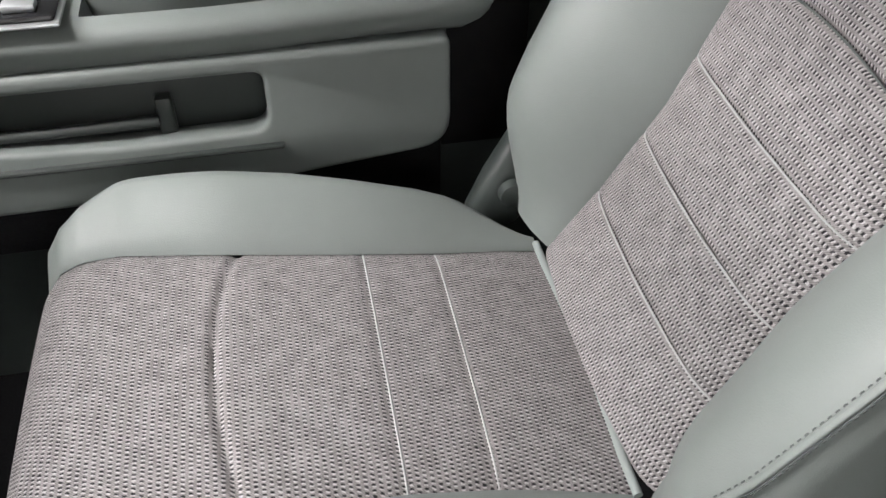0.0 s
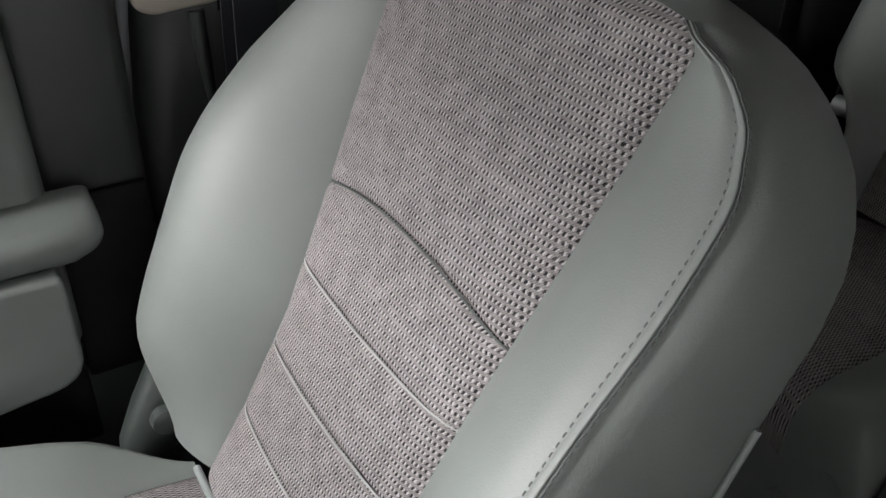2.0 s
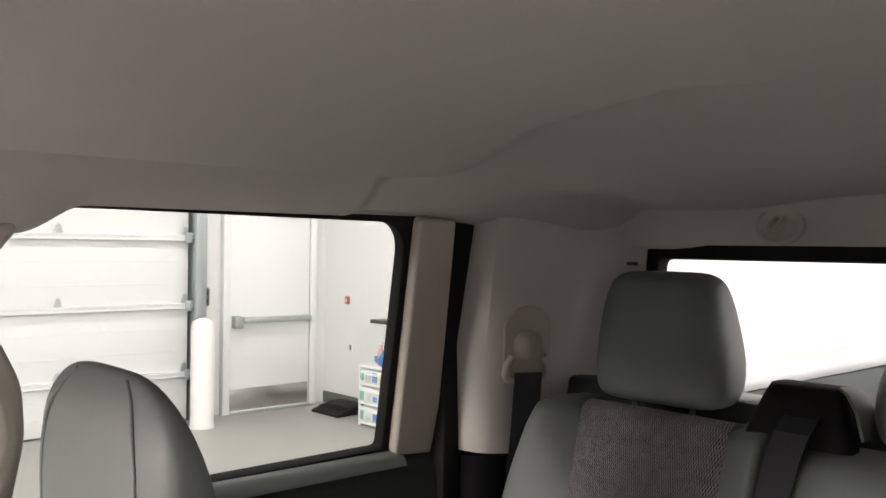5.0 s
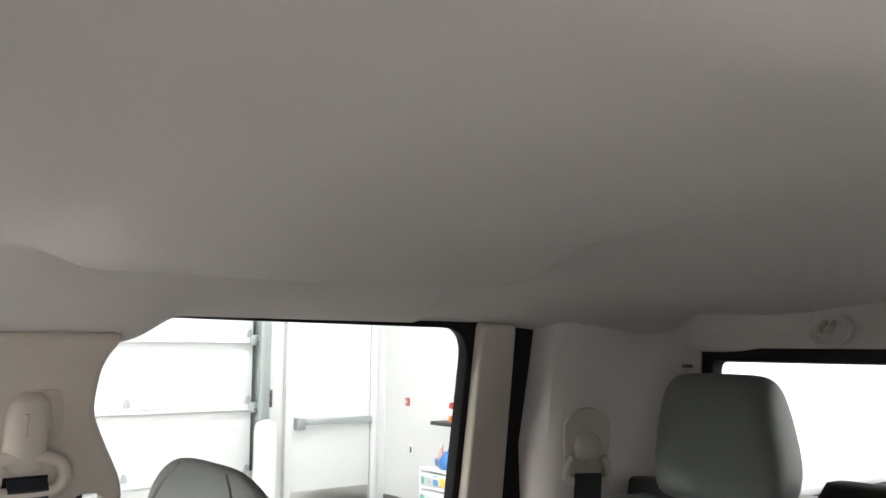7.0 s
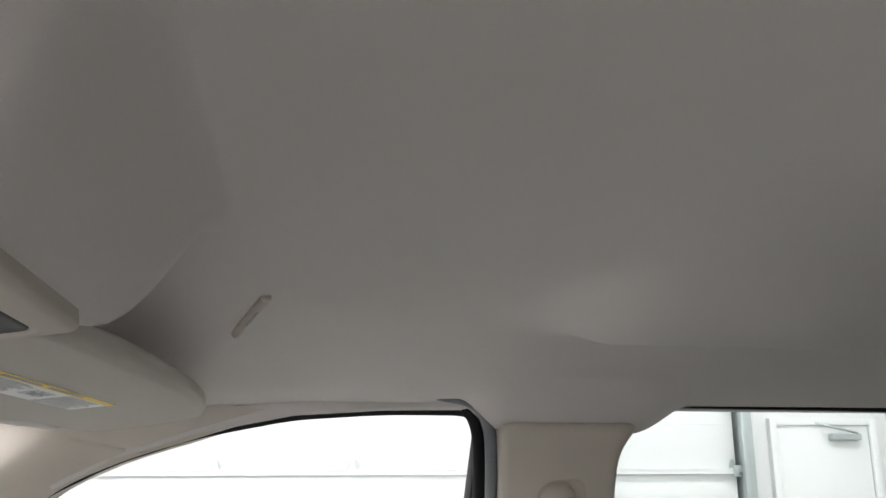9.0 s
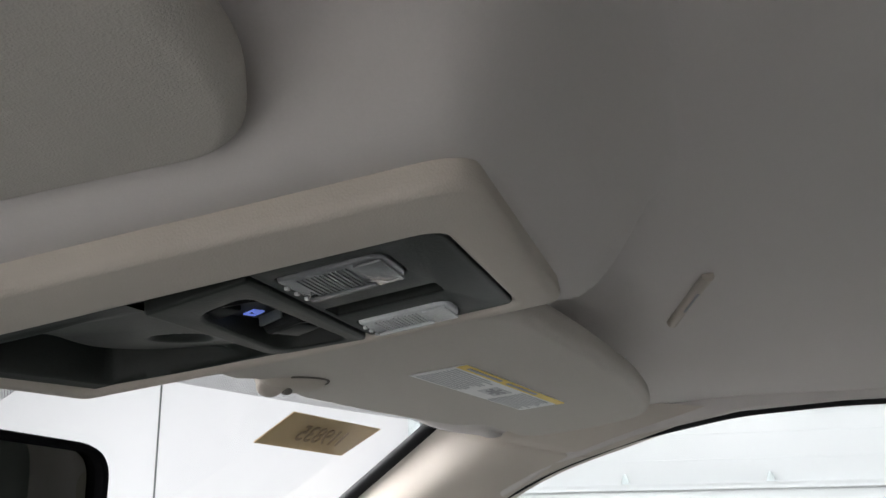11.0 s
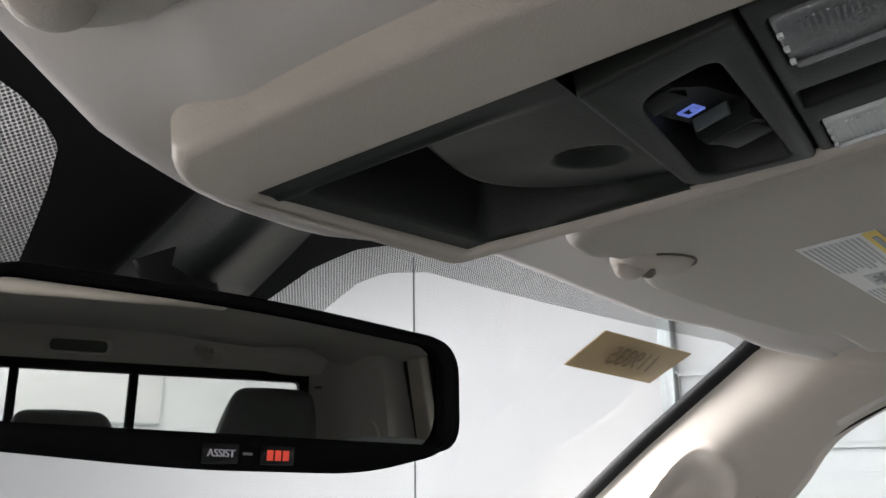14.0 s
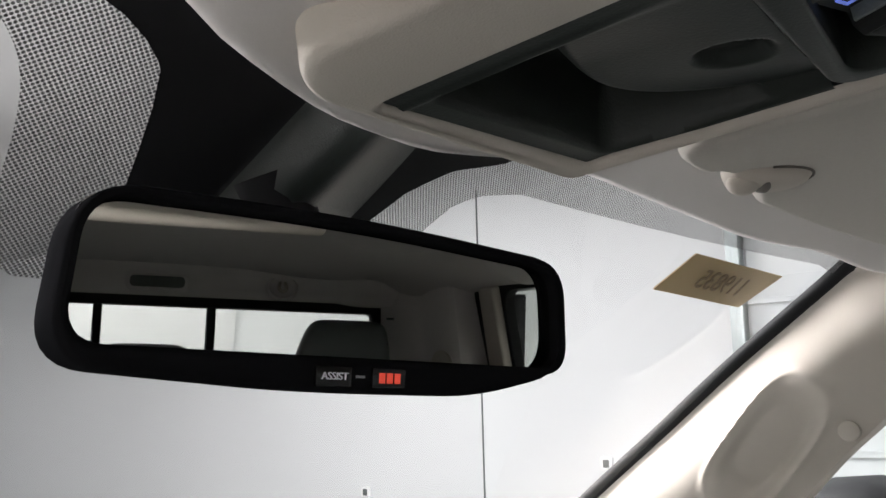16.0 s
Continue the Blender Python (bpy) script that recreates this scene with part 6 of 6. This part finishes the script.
# ---------------------------------------------------------------- overhead console, visors, mirror
def console():
    thing = empty("overhead_console", "beige overhead console with dark panel, reading lamps and switch", "overhead console")
    # local x: to the right, local y: forward along the console, z up; the face looks down
    m = basis((CONSOLE_X, 0.26, 1.141), (1, 0, 0), (0, 1, -0.155))
    up = lambda d: m @ Matrix.Translation((0, 0, d))

    def right(v):
        """Right edge of the dark panel, drawing in towards the front."""
        return along([(0.0, 0.059), (0.066, 0.0575), (0.11, 0.0545), (0.16, 0.0475), (0.196, 0.040)], v)

    def left(v):
        return lerp(-0.054, -0.065, v / 0.208)

    def front(x):
        return lerp(0.208, 0.195, (x + 0.065) / 0.105)

    inner = [(left(0), 0.0), (0.059, -0.001), (0.0575, 0.066), (0.0545, 0.11), (0.0475, 0.16), (0.040, 0.195), (-0.065, 0.208)]
    inn = rounded(inner, [0.009, 0.006, 0.03, 0.03, 0.03, 0.005, 0.006], 6)
    out = rounded([(-0.088, -0.020), (0.071, -0.020), (0.0665, 0.066), (0.0635, 0.11), (0.0555, 0.16), (0.048, 0.207), (-0.085, 0.216), (-0.1015, 0.203), (-0.098, 0.11)],
                  [0.014, 0.008, 0.03, 0.03, 0.03, 0.006, 0.010, 0.012, 0.04], 7)
    plate("bezel", [out, inn], up(0.0095), 0.0065, BEIGE, thing, "smooth beige plastic surround", bevel=0.0042, res=4)
    # thin dark gap round the panel
    gap = [(x * 0.985, 0.1 + (v - 0.1) * 0.99) for x, v in inn]
    rows = [[up(d) @ Vector((x, v, 0)) for x, v in gap] for d in (0.002, 0.016)]
    sheet("panel_gap", rows, BLACK, thing, closed=True)

    # lamp bay with two lenses and a slot between them
    pane = rounded([(left(0) + 0.0007, 0.0007), (0.0583, -0.0003), (0.0568, 0.0655), (left(0.066) + 0.0006, 0.0655)], [0.008, 0.005, 0.003, 0.003], 6)
    bays = ((-0.047, -0.017), (0.028, 0.0545))
    holes = [rounded([(p, 0.0215), (q, 0.0215), (q, 0.0615), (p, 0.0615)], [0.007, 0.007, 0.003, 0.003]) for p, q in bays]
    slot = rounded([(0.001, 0.0185), (0.015, 0.0185), (0.015, 0.0635), (0.001, 0.0635)], 0.002)
    plate("lamp_panel", [pane] + holes + [slot], up(0.0042), 0.003, PANELGREY, thing, "dark grey-green lamp panel", bevel=0.0009)
    for (p, q), matl in zip(bays, (LENSGREY, LENS)):
        w = q - p
        lens = plate("lamp_lens", [rounded([(p + 0.0007, 0.0222), (q - 0.0007, 0.0222), (q - 0.0007, 0.0608), (p + 0.0007, 0.0608)], [0.0065, 0.0065, 0.0025, 0.0025])], up(0.0034), 0.0030, matl, thing, "clear ribbed reading lamp lens", bevel=0.0012)
        for k in range(12):
            vv = 0.0365 + 0.0016 * k
            part("lens_rib", box_bm((p + 0.004, vv, -0.00135), (q - 0.005, vv + 0.0007, -0.0008), 0.0, m=m), matl, lens)
        part("press_pad", box_bm((p + 0.0025, 0.0235, -0.0020), (q - 0.0022, 0.0335, -0.0008), 0.0008, m=m), matl, lens, "smooth press pad")
        part("rim_bar", box_bm((q - 0.0045, 0.034, -0.0022), (q - 0.0020, 0.0595, -0.0008), 0.0006, m=m), matl, lens, "bright moulded rim")
        for k in range(3):
            part("foot_tab", box_bm((p + w * (0.22 + 0.27 * k), 0.0590, -0.0021), (p + w * (0.22 + 0.27 * k) + 0.0022, 0.0606, -0.0008), 0.0004, m=m), LENS, lens)
    part("slot_back", box_bm((0.0, 0.0175, 0.010), (0.016, 0.0645, 0.012), 0, m=m), BLACK, thing)
    sheet("slot_wall", [[up(d) @ Vector((x, v, 0)) for x, v in slot] for d in (0.0008, 0.010)], BLACK, thing, closed=True)
    part("slot_bar", box_bm((0.0080, 0.0215, 0.0055), (0.0140, 0.0630, 0.0095), 0.0012, m=m), ROCKER, thing, "charcoal bar inside the slot")

    # switch bay: a rounded ledge round a deep well with a rocker
    ring_o = rounded([(left(0.066) + 0.0022, 0.0668), (0.0562, 0.0668), (0.0470, 0.1085), (-0.0485, 0.1105)], [0.003, 0.003, 0.010, 0.003], 6)
    ring_i = rounded([(-0.0395, 0.0755), (0.0475, 0.0735), (0.0405, 0.1020), (-0.0330, 0.0995)], [0.006, 0.004, 0.011, 0.011], 7)
    sw = plate("switch_panel", [ring_o, ring_i], up(0.0034), 0.0030, PANELGREY, thing, "dark grey-green switch surround", bevel=0.0016, res=3)
    part("switch_well", box_bm((-0.042, 0.072, 0.020), (0.050, 0.104, 0.022), 0, m=m), MATTBLACK, sw)
    cx, cv = 0.004, 0.0877
    sheet("well_wall", [[m @ Vector((cx + (x - cx) * k, cv + (v - cv) * k, d)) for x, v in ring_i] for k, d in ((1.0, -0.0005), (0.975, 0.002), (0.95, 0.008), (0.93, 0.020))], PANELGREY, sw, closed=True)
    rm = m @ Matrix.Translation((-0.001, 0.0890, 0)) @ Matrix.Rotation(radians(-22), 4, "Z") @ Matrix.Diagonal((0.95, 0.92, 1, 1)) @ Matrix.Translation((0.001, -0.0890, 0))
    rock = [(-0.031, 0.016), (-0.0305, 0.0045), (-0.027, 0.0020), (-0.014, 0.0050), (-0.010, 0.0058), (0.006, 0.0058), (0.0085, 0.0050), (0.0095, 0.0005), (0.012, -0.0005), (0.027, 0.0015), (0.0295, 0.0035), (0.0295, 0.016)]
    rows = [[rm @ Vector((lerp(-0.001, x, k), v, d + e)) for x, d in rock] for v, k, e in ((0.0785, 0.95, 0.002), (0.0795, 1.0, 0.0), (0.0990, 1.0, 0.0), (0.1000, 0.95, 0.002))]
    sheet("rocker", rows, ROCKER, sw, "black window rocker switch", closed=True, caps=True, sharp=25)
    part("rocker_face", box_bm((0.0125, 0.0815, -0.0008), (0.0265, 0.0975, 0.0030), 0.001, m=rm), ROCKER, sw, "worn charcoal thumb face")
    part("rocker_face", box_bm((-0.0280, 0.0815, 0.0018), (-0.0170, 0.0975, 0.0050), 0.001, m=rm), ROCKER, sw, "worn charcoal thumb face")
    for p, q, c, d in ((-0.0048, -0.0040, 0.0890, 0.0955), (0.0002, 0.0010, 0.0890, 0.0955), (-0.0048, 0.0010, 0.0948, 0.0956), (-0.0048, 0.0010, 0.0888, 0.0896), (-0.0025, 0.0000, 0.0906, 0.0922)):
        part("symbol", box_bm((p, c, 0.0052), (q, d, 0.0059), 0, m=rm), BLUE, sw, "blue lit symbol")
    part("symbol_bar", box_bm((0.0042, 0.0830, 0.0015), (0.0056, 0.0970, 0.0060), 0.0006, m=rm), GREYPL, sw, "pale ridge on the rocker")

    # bin: a tongue-shaped lid sinks into a deep hollow; a finger hollow lies near its root
    def tongue(x):
        return 0.166 - (0.058 * ((x + 0.008) / 0.064) ** 2 if x > -0.008 else 0.012 * ((x + 0.008) / 0.045) ** 2)

    rows = []
    for k in np.linspace(0, 1, 120):
        row = []
        for h in np.linspace(0, 1, 90):
            v0 = lerp(0.1115, 0.2073, k)
            x = lerp(left(v0) + 0.0006, right(min(v0, 0.196)) - 0.0006, h)
            v = lerp(0.1113 - 0.0020 * h, front(x) - 0.0007, k)
            inside = step(0.010, 0.0165, x - left(v)) * step(0.0035, 0.0105, right(v) - x) * step(0.0085, 0.0170, front(x) - v)
            past = v - tongue(x)
            d = 0.0065 * step(-0.055, 0.0, past) * step(-0.065, -0.02, x) + 0.0235 * step(-0.002, 0.014, past)
            d *= inside
            # finger hollow, lying askew
            du, dv = x - 0.0005, v - 0.1255
            p, q = 0.93 * dv - 0.37 * du, 0.93 * du + 0.37 * dv
            d += 0.0075 * (1 - step(0.62, 1.04, math.hypot(p / 0.0125, q / 0.0110))) * (0.55 + 0.45 * step(-0.012, 0.008, -q))
            # rolled lip along the rim
            d -= 0.0009 * math.exp(-((x - left(v) - 0.0095) / 0.0016) ** 2) * step(0.12, 0.15, v)
            row.append(m @ Vector((x, v, 0.0012 + d)))
        rows.append(row)
    sheet("bin_lid", rows, PANELGREY, thing, "dark grey-green drop-down bin with finger hollow", sharp=60)
    part("panel_back", box_bm((-0.066, -0.003, 0.034), (0.060, 0.206, 0.038), 0, m=m), BLACK, thing)
    return thing


console()


VISOR_OUT = [(0.092, 0.285), (0.120, 0.268), (0.228, 0.252), (0.390, 0.234), (0.530, 0.230), (0.622, 0.243), (0.662, 0.310), (0.664, 0.362), (0.640, 0.383), (0.590, 0.386), (0.500, 0.391), (0.482, 0.413),
             (0.360, 0.436), (0.225, 0.4525), (0.206, 0.448), (0.190, 0.440), (0.150, 0.446), (0.140, 0.455), (0.112, 0.4545), (0.100, 0.44)]


def visor(name, s, label):
    """A folded visor, laid on a slanting plane; s is -1 for its mirror image on the driver's side."""
    thing = empty(name, label, "sun visor", "sun visors")
    loop = rounded(VISOR_OUT, [0.016, 0.02, 0.03, 0.05, 0.05, 0.04, 0.03, 0.02, 0.02, 0.02, 0.012, 0.012, 0.05, 0.010, 0.008, 0.010, 0.006, 0.006, 0.010, 0.02], 6)
    m = basis((0.30, 0.33, 1.141), (1, 0, -0.02), (0, 1, -0.10))
    pts = [(p - 0.30, q - 0.33) for p, q in loop]
    if s < 0:
        m = Matrix.Translation((2 * CONSOLE_X, 0.009, -0.004)) @ Matrix.Scale(-1, 4, (1, 0, 0)) @ m
    plate("pad", [pts], m @ Matrix.Translation((0, 0, 0.0100)), 0.0025, CREAM, thing, "beige cloth covered visor pad", bevel=0.0075, res=5)
    tube("pivot_arm", curve_pts([m @ Vector((x, y, z)) for x, y, z in ((0.170, 0.064, 0.010), (0.205, 0.070, 0.012), (0.235, 0.072, 0.022), (0.245, 0.072, 0.050))], 16), 0.006, BEIGE, thing, "smooth beige pivot arm", n=10)
    return thing, m


vis, vm = visor("sun_visor", 1, "beige folded sun visor with a warning label")
# warning label
lab = empty("warning_label", "white warning label with yellow band on the visor", "label")
lm = vm @ Matrix.Translation((0.020, 0.002, -0.0004)) @ Matrix.Rotation(radians(-6.7), 4, "Z") @ Matrix.Diagonal((1.36, 0.53, 1, 1))
part("paper", box_bm((-0.084, -0.038, -0.0002), (0.084, 0.038, 0.0002), 0, m=lm), LABEL, lab)
part("yellow_band", box_bm((-0.084, -0.038, -0.0006), (0.084, -0.024, -0.0003), 0, m=lm), YELLOW, lab, "yellow heading band")
for k in range(11):
    rnd = random.Random(k)
    for p, q in ((-0.080, -0.022), (0.020, 0.080)):
        part("text_bar", box_bm((p, -0.019 + 0.0051 * k, -0.0006), (q - 0.012 * rnd.random(), -0.0166 + 0.0051 * k, -0.0003), 0, m=lm), FINEPRINT, lab)
part("pictogram", box_bm((-0.014, -0.010, -0.0006), (0.012, 0.018, -0.0003), 0, m=lm), plain("pale_grey_print", (0.6, 0.6, 0.6), 0.6), lab)
for ang in (20, 75, 140):
    part("pictogram_line", box_bm((-0.012, -0.0020, -0.0009), (0.010, 0.0020, -0.0006), 0, m=lm @ Matrix.Translation((-0.001, 0.004, 0)) @ Matrix.Rotation(radians(ang), 4, "Z")), INK, lab)
for p, q in ((-0.076, -0.030), (-0.02, 0.03)):
    part("text_bar", box_bm((p, -0.034, -0.0010), (q, -0.029, -0.0006), 0, m=lm), INK, lab)


def visor_clip(s, vm, big=1.0):
    """A rounded retaining clip with a hook-shaped hollow, let into the visor's front edge."""
    thing = empty("visor_clip", "beige visor retaining clip", "clip", "visor clips")
    c = Matrix.Translation((-0.128 if s > 0 else -0.161, 0.101 if s > 0 else 0.094, 0.0)) @ Matrix.Rotation(radians(-38), 4, "Z")
    at = lambda x, y, z: vm @ c @ Vector((x * big, y * big, z))
    rows = []
    for k, r in ((-1.2, 1.0), (-0.2, 1.0), (0.10, 0.96), (0.30, 0.85), (0.42, 0.62), (0.46, 0.30)):
        rows.append([at(0.023 * r * math.copysign(abs(math.cos(t)) ** 0.8, math.cos(t)) + 0.001, 0.0150 * r * math.copysign(abs(math.sin(t)) ** 0.8, math.sin(t)), -0.012 * k) for t in np.linspace(0, 2 * math.pi, 36, endpoint=False)])
    sheet("clip_body", rows, BEIGE, thing, "smooth rounded clip", closed=True, caps=True)
    # brown beads paint the shade of socket groove and mouth; then the curled hook
    tube("socket_groove", [at(0.0245 * math.cos(t) + 0.001, 0.0165 * math.sin(t), -0.0002) for t in np.linspace(-1.9, 1.9, 40)], 0.0008, SHADEBROWN, thing, n=6)
    lips = curve_pts([at(-0.003, 0.006, -0.0046), at(-0.002, 0.0, -0.0052), at(-0.005, -0.007, -0.0046)], 12)
    tube("clip_mouth", lips, [0.0012 + 0.0017 * math.sin(math.pi * i / (len(lips) - 1)) for i in range(len(lips))], SHADEBROWN, thing, "clip's mouth, its shade painted on as a brown bead", n=10)
    rows = []
    for a in np.linspace(0.05, math.pi - 0.05, 12):
        rows.append([at(-0.0135 - 0.0085 * math.cos(a), 0.0005 + 0.0075 * math.sin(a) * math.cos(t), -0.0030 - 0.0062 * math.sin(a) * math.sin(t)) for t in np.linspace(0, 2 * math.pi, 24, endpoint=False)])
    sheet("hook", rows, BEIGE, thing, closed=True, caps=True)
    return thing


visor_clip(1, vm)
# the driver's visor and its clip
dv, dm = visor("sun_visor", -1, "beige folded sun visor above the driver")
visor_clip(-1, dm, 1.25)
clip_slot = empty("headliner_slot", "small moulded slot cover in the headliner", "slot cover")
SLOT = [(lerp(0.402, 0.533, k), lerp(0.172, 0.207, k)) for k in np.linspace(0, 1, 9)]
tube("slot_cover", [(x, y, headliner_z(x, y) - 0.0022) for x, y in SLOT], 0.0050, BEIGE, clip_slot, n=10)
tube("slot_line", [(x, y, headliner_z(x, y) - 0.0068) for x, y in SLOT[2:6]], 0.0014, INK, clip_slot, n=6)


ZONES.append(front_zone)


def mirror():
    thing = empty("rear_view_mirror", "black framed rear view mirror with button strip", "mirror")
    M0 = Vector((0.0320, 0.453, 1.0725))
    eye = Vector((-0.232, 0.22, 1.034))
    P = Vector((0.040, 0.446, 1.070))
    T = Vector((0.559, -1.303, 1.118))
    nrm = ((eye - P).normalized() + (T - P).normalized()).normalized()
    ax = Vector((0, 0, 1)).cross(nrm).normalized()
    m = basis(M0, ax, nrm.cross(ax))
    roll = Matrix.Rotation(radians(-2.0), 4, "Z")
    m = m @ roll
    W, H = 0.114, 0.0258
    out = rounded([(-W, -H - 0.004), (-0.02, -H - 0.010), (0.06, -H - 0.010), (W, -H + 0.002), (W - 0.004, H + 0.002), (0, H + 0.008), (-W + 0.006, H + 0.006)], [0.02, 0.02, 0.02, 0.02, 0.018, 0.06, 0.022], 7)
    inn = rounded([(-W + 0.0055, -H + 0.004), (W - 0.0035, -H + 0.004), (W - 0.0065, H - 0.002), (0, H + 0.0035), (-W + 0.0095, H + 0.0015)], [0.014, 0.012, 0.014, 0.05, 0.016], 7)
    plate("rim", [out, inn], m, 0.004, MATTBLACK, thing, "black mirror rim", bevel=0.003, res=3)
    rows = [[m @ Vector((x * k, y * k, z)) for x, y in out] for k, z in ((1.0, -0.004), (1.0, -0.018), (0.96, -0.028), (0.85, -0.036), (0.6, -0.040))]
    sheet("housing", rows, MATTBLACK, thing, "black rounded mirror housing", closed=True, caps=True)
    plate("mirror_glass", [rounded([(-W + 0.003, -H + 0.001), (W - 0.002, -H + 0.001), (W - 0.005, H + 0.0005), (0, H + 0.005), (-W + 0.007, H + 0.004)], 0.014, 6)], m @ Matrix.Translation((0, 0, -0.001)), 0.0005, mirror_mat, thing, "clear tinted mirror glass")
    for a, matl, nm in ((-0.019, WHITEPL, "assist_button"), (0.006, RED, "help_button")):
        b = part(nm, box_bm((a, -H - 0.0075, 0.005), (a + 0.016, -H + 0.0005, 0.0085), 0.001, m=m), GLOSSBLACK, thing)
        if nm == "assist_button":
            text_mesh("lettering", "ASSIST", 0.0040, m @ Matrix.Translation((a + 0.008, -H - 0.0035, 0.0088)), plain("pale_lettering", (0.8, 0.8, 0.85), 0.5), b)
        else:
            for k in range(3):
                part("red_mark", box_bm((a + 0.003 + 0.0036 * k, -H - 0.0055, 0.0086), (a + 0.0056 + 0.0036 * k, -H - 0.0015, 0.0090), 0, m=m), RED, b)
    part("dash_mark", box_bm((-0.001, -H - 0.0038, 0.0074), (0.003, -H - 0.0028, 0.0078), 0, m=m), INK, thing)
    # stalk and sensor cover up to the glass
    top = Vector(shield(0.03, 1.14, 0.01))
    tube("stalk", curve_pts([m @ Vector((0, 0.004, -0.03)), m @ Vector((0, 0.02, -0.045)), top], 16), 0.016, BLACK, thing, n=14)
    rows = []
    for u in np.linspace(0, 1, 10):
        x0, x1 = lerp(0.030, 0.010, u), lerp(0.097, 0.086, u)
        z = lerp(1.19, 1.098, u)
        d = 0.022 * math.sin(min(1, 1.6 * (1 - u) + 0.12) * math.pi / 2)
        rows.append([shield(x0, z, 0.008), shield(x0 + 0.003, z, 0.008 + 0.8 * d), shield(x0 + 0.010, z, 0.010 + d), shield(x0 + 0.024, z, 0.010 + d), shield(x0 + 0.034, z, 0.010 + 0.5 * d),
                     shield(x1 - 0.008, z, 0.010 + 0.45 * d), shield(x1, z, 0.008)])
    cover = sheet("sensor_cover", rows, DARK, thing, "dark grey sensor cover behind the mirror", closed=True, caps=True)
    tube("cover_edge", [shield(lerp(0.096, 0.087, u), lerp(1.188, 1.10, u), 0.011) for u in np.linspace(0, 1, 9)], 0.0012, GREYPL, cover, "pale edge of the cover", n=6)
    return thing


mirror()

# stock card lying against the windshield
card = empty("number_card", "brown card with a handwritten number behind the windshield", "card")
q = [Vector(shield(0.480, 1.145, -0.004)), Vector(shield(0.653, 1.141, -0.004)), Vector(shield(0.635, 1.113, -0.004)), Vector(shield(0.471, 1.118, -0.004))]
bm = bmesh.new()
nrm = (q[1] - q[0]).cross(q[3] - q[0]).normalized()
vs = [bm.verts.new(p) for p in q] + [bm.verts.new(p + nrm * 0.0012) for p in q]
for f in ((0, 1, 2, 3), (7, 6, 5, 4), (0, 4, 5, 1), (1, 5, 6, 2), (2, 6, 7, 3), (3, 7, 4, 0)):
    bm.faces.new([vs[i] for i in f])
part("card_sheet", bm, CARDBOARD, card)
ctr = sum(q, Vector()) / 4
cm = basis(ctr, q[0] - q[1], q[0] - q[3])
side = -1 if cm.col[2].xyz.dot(Vector((-0.2, 0.2, 1.03)) - ctr) < 0 else 1
text_mesh("number", "119835", 0.030, cm @ Matrix.Translation((0, 0, 0.002 * side)), MARKER, card, "handwritten number seen from behind")

ZONES.pop()
# passenger door mirror outside
dmir = empty("door_mirror", "dark outside door mirror with bright glass", "door mirror")
rows = []
mc = Vector((1.10, 0.60, 0.81))
for k, r in ((-1.0, 0.5), (-0.9, 0.85), (-0.5, 1.0), (0.4, 0.95), (0.8, 0.7), (1.0, 0.35)):
    rows.append([(mc.x + 0.12 * r * math.copysign(abs(math.cos(a)) ** 0.5, math.cos(a)), mc.y + 0.07 * k, mc.z + 0.10 * r * math.copysign(abs(math.sin(a)) ** 0.5, math.sin(a))) for a in np.linspace(0, 2 * math.pi, 32, endpoint=False)])
sheet("mirror_housing", rows, BLACK, dmir, closed=True, caps=True)
part("mirror_face", box_bm((mc.x - 0.10, mc.y - 0.074, mc.z - 0.08), (mc.x + 0.10, mc.y - 0.070, mc.z + 0.08), 0.001), mirror_mat, dmir)
box("mirror_arm", (0.88, 0.60, 0.74), (1.02, 0.66, 0.80), BLACK, dmir, bevel=0.01)

# pickup bed behind the cab
bed = empty("pickup_bed", "pickup bed with dark sides and silver rail caps", "pickup bed")
for s in (-1, 1):
    box("bed_side", (min(s * 0.815, s * 0.98), -3.05, 0.05), (max(s * 0.815, s * 0.98), -1.42, 0.757), SHADEGREY, bed, bevel=0.01)
    box("bed_rail", (min(s * 0.80, s * 0.99), -3.05, 0.757), (max(s * 0.80, s * 0.99), -1.42, 0.800), TRUCKSILVER, bed, "silver rail cap", bevel=0.015)
box("bed_floor", (-0.815, -3.05, 0.02), (0.815, -1.42, 0.06), DARK, bed)
box("bed_front", (-0.815, -1.46, 0.06), (0.815, -1.42, 0.70), GREYPL, bed)
box("tailgate", (-0.98, -3.12, 0.05), (0.98, -3.06, 0.79), TRUCKSILVER, bed, bevel=0.015)
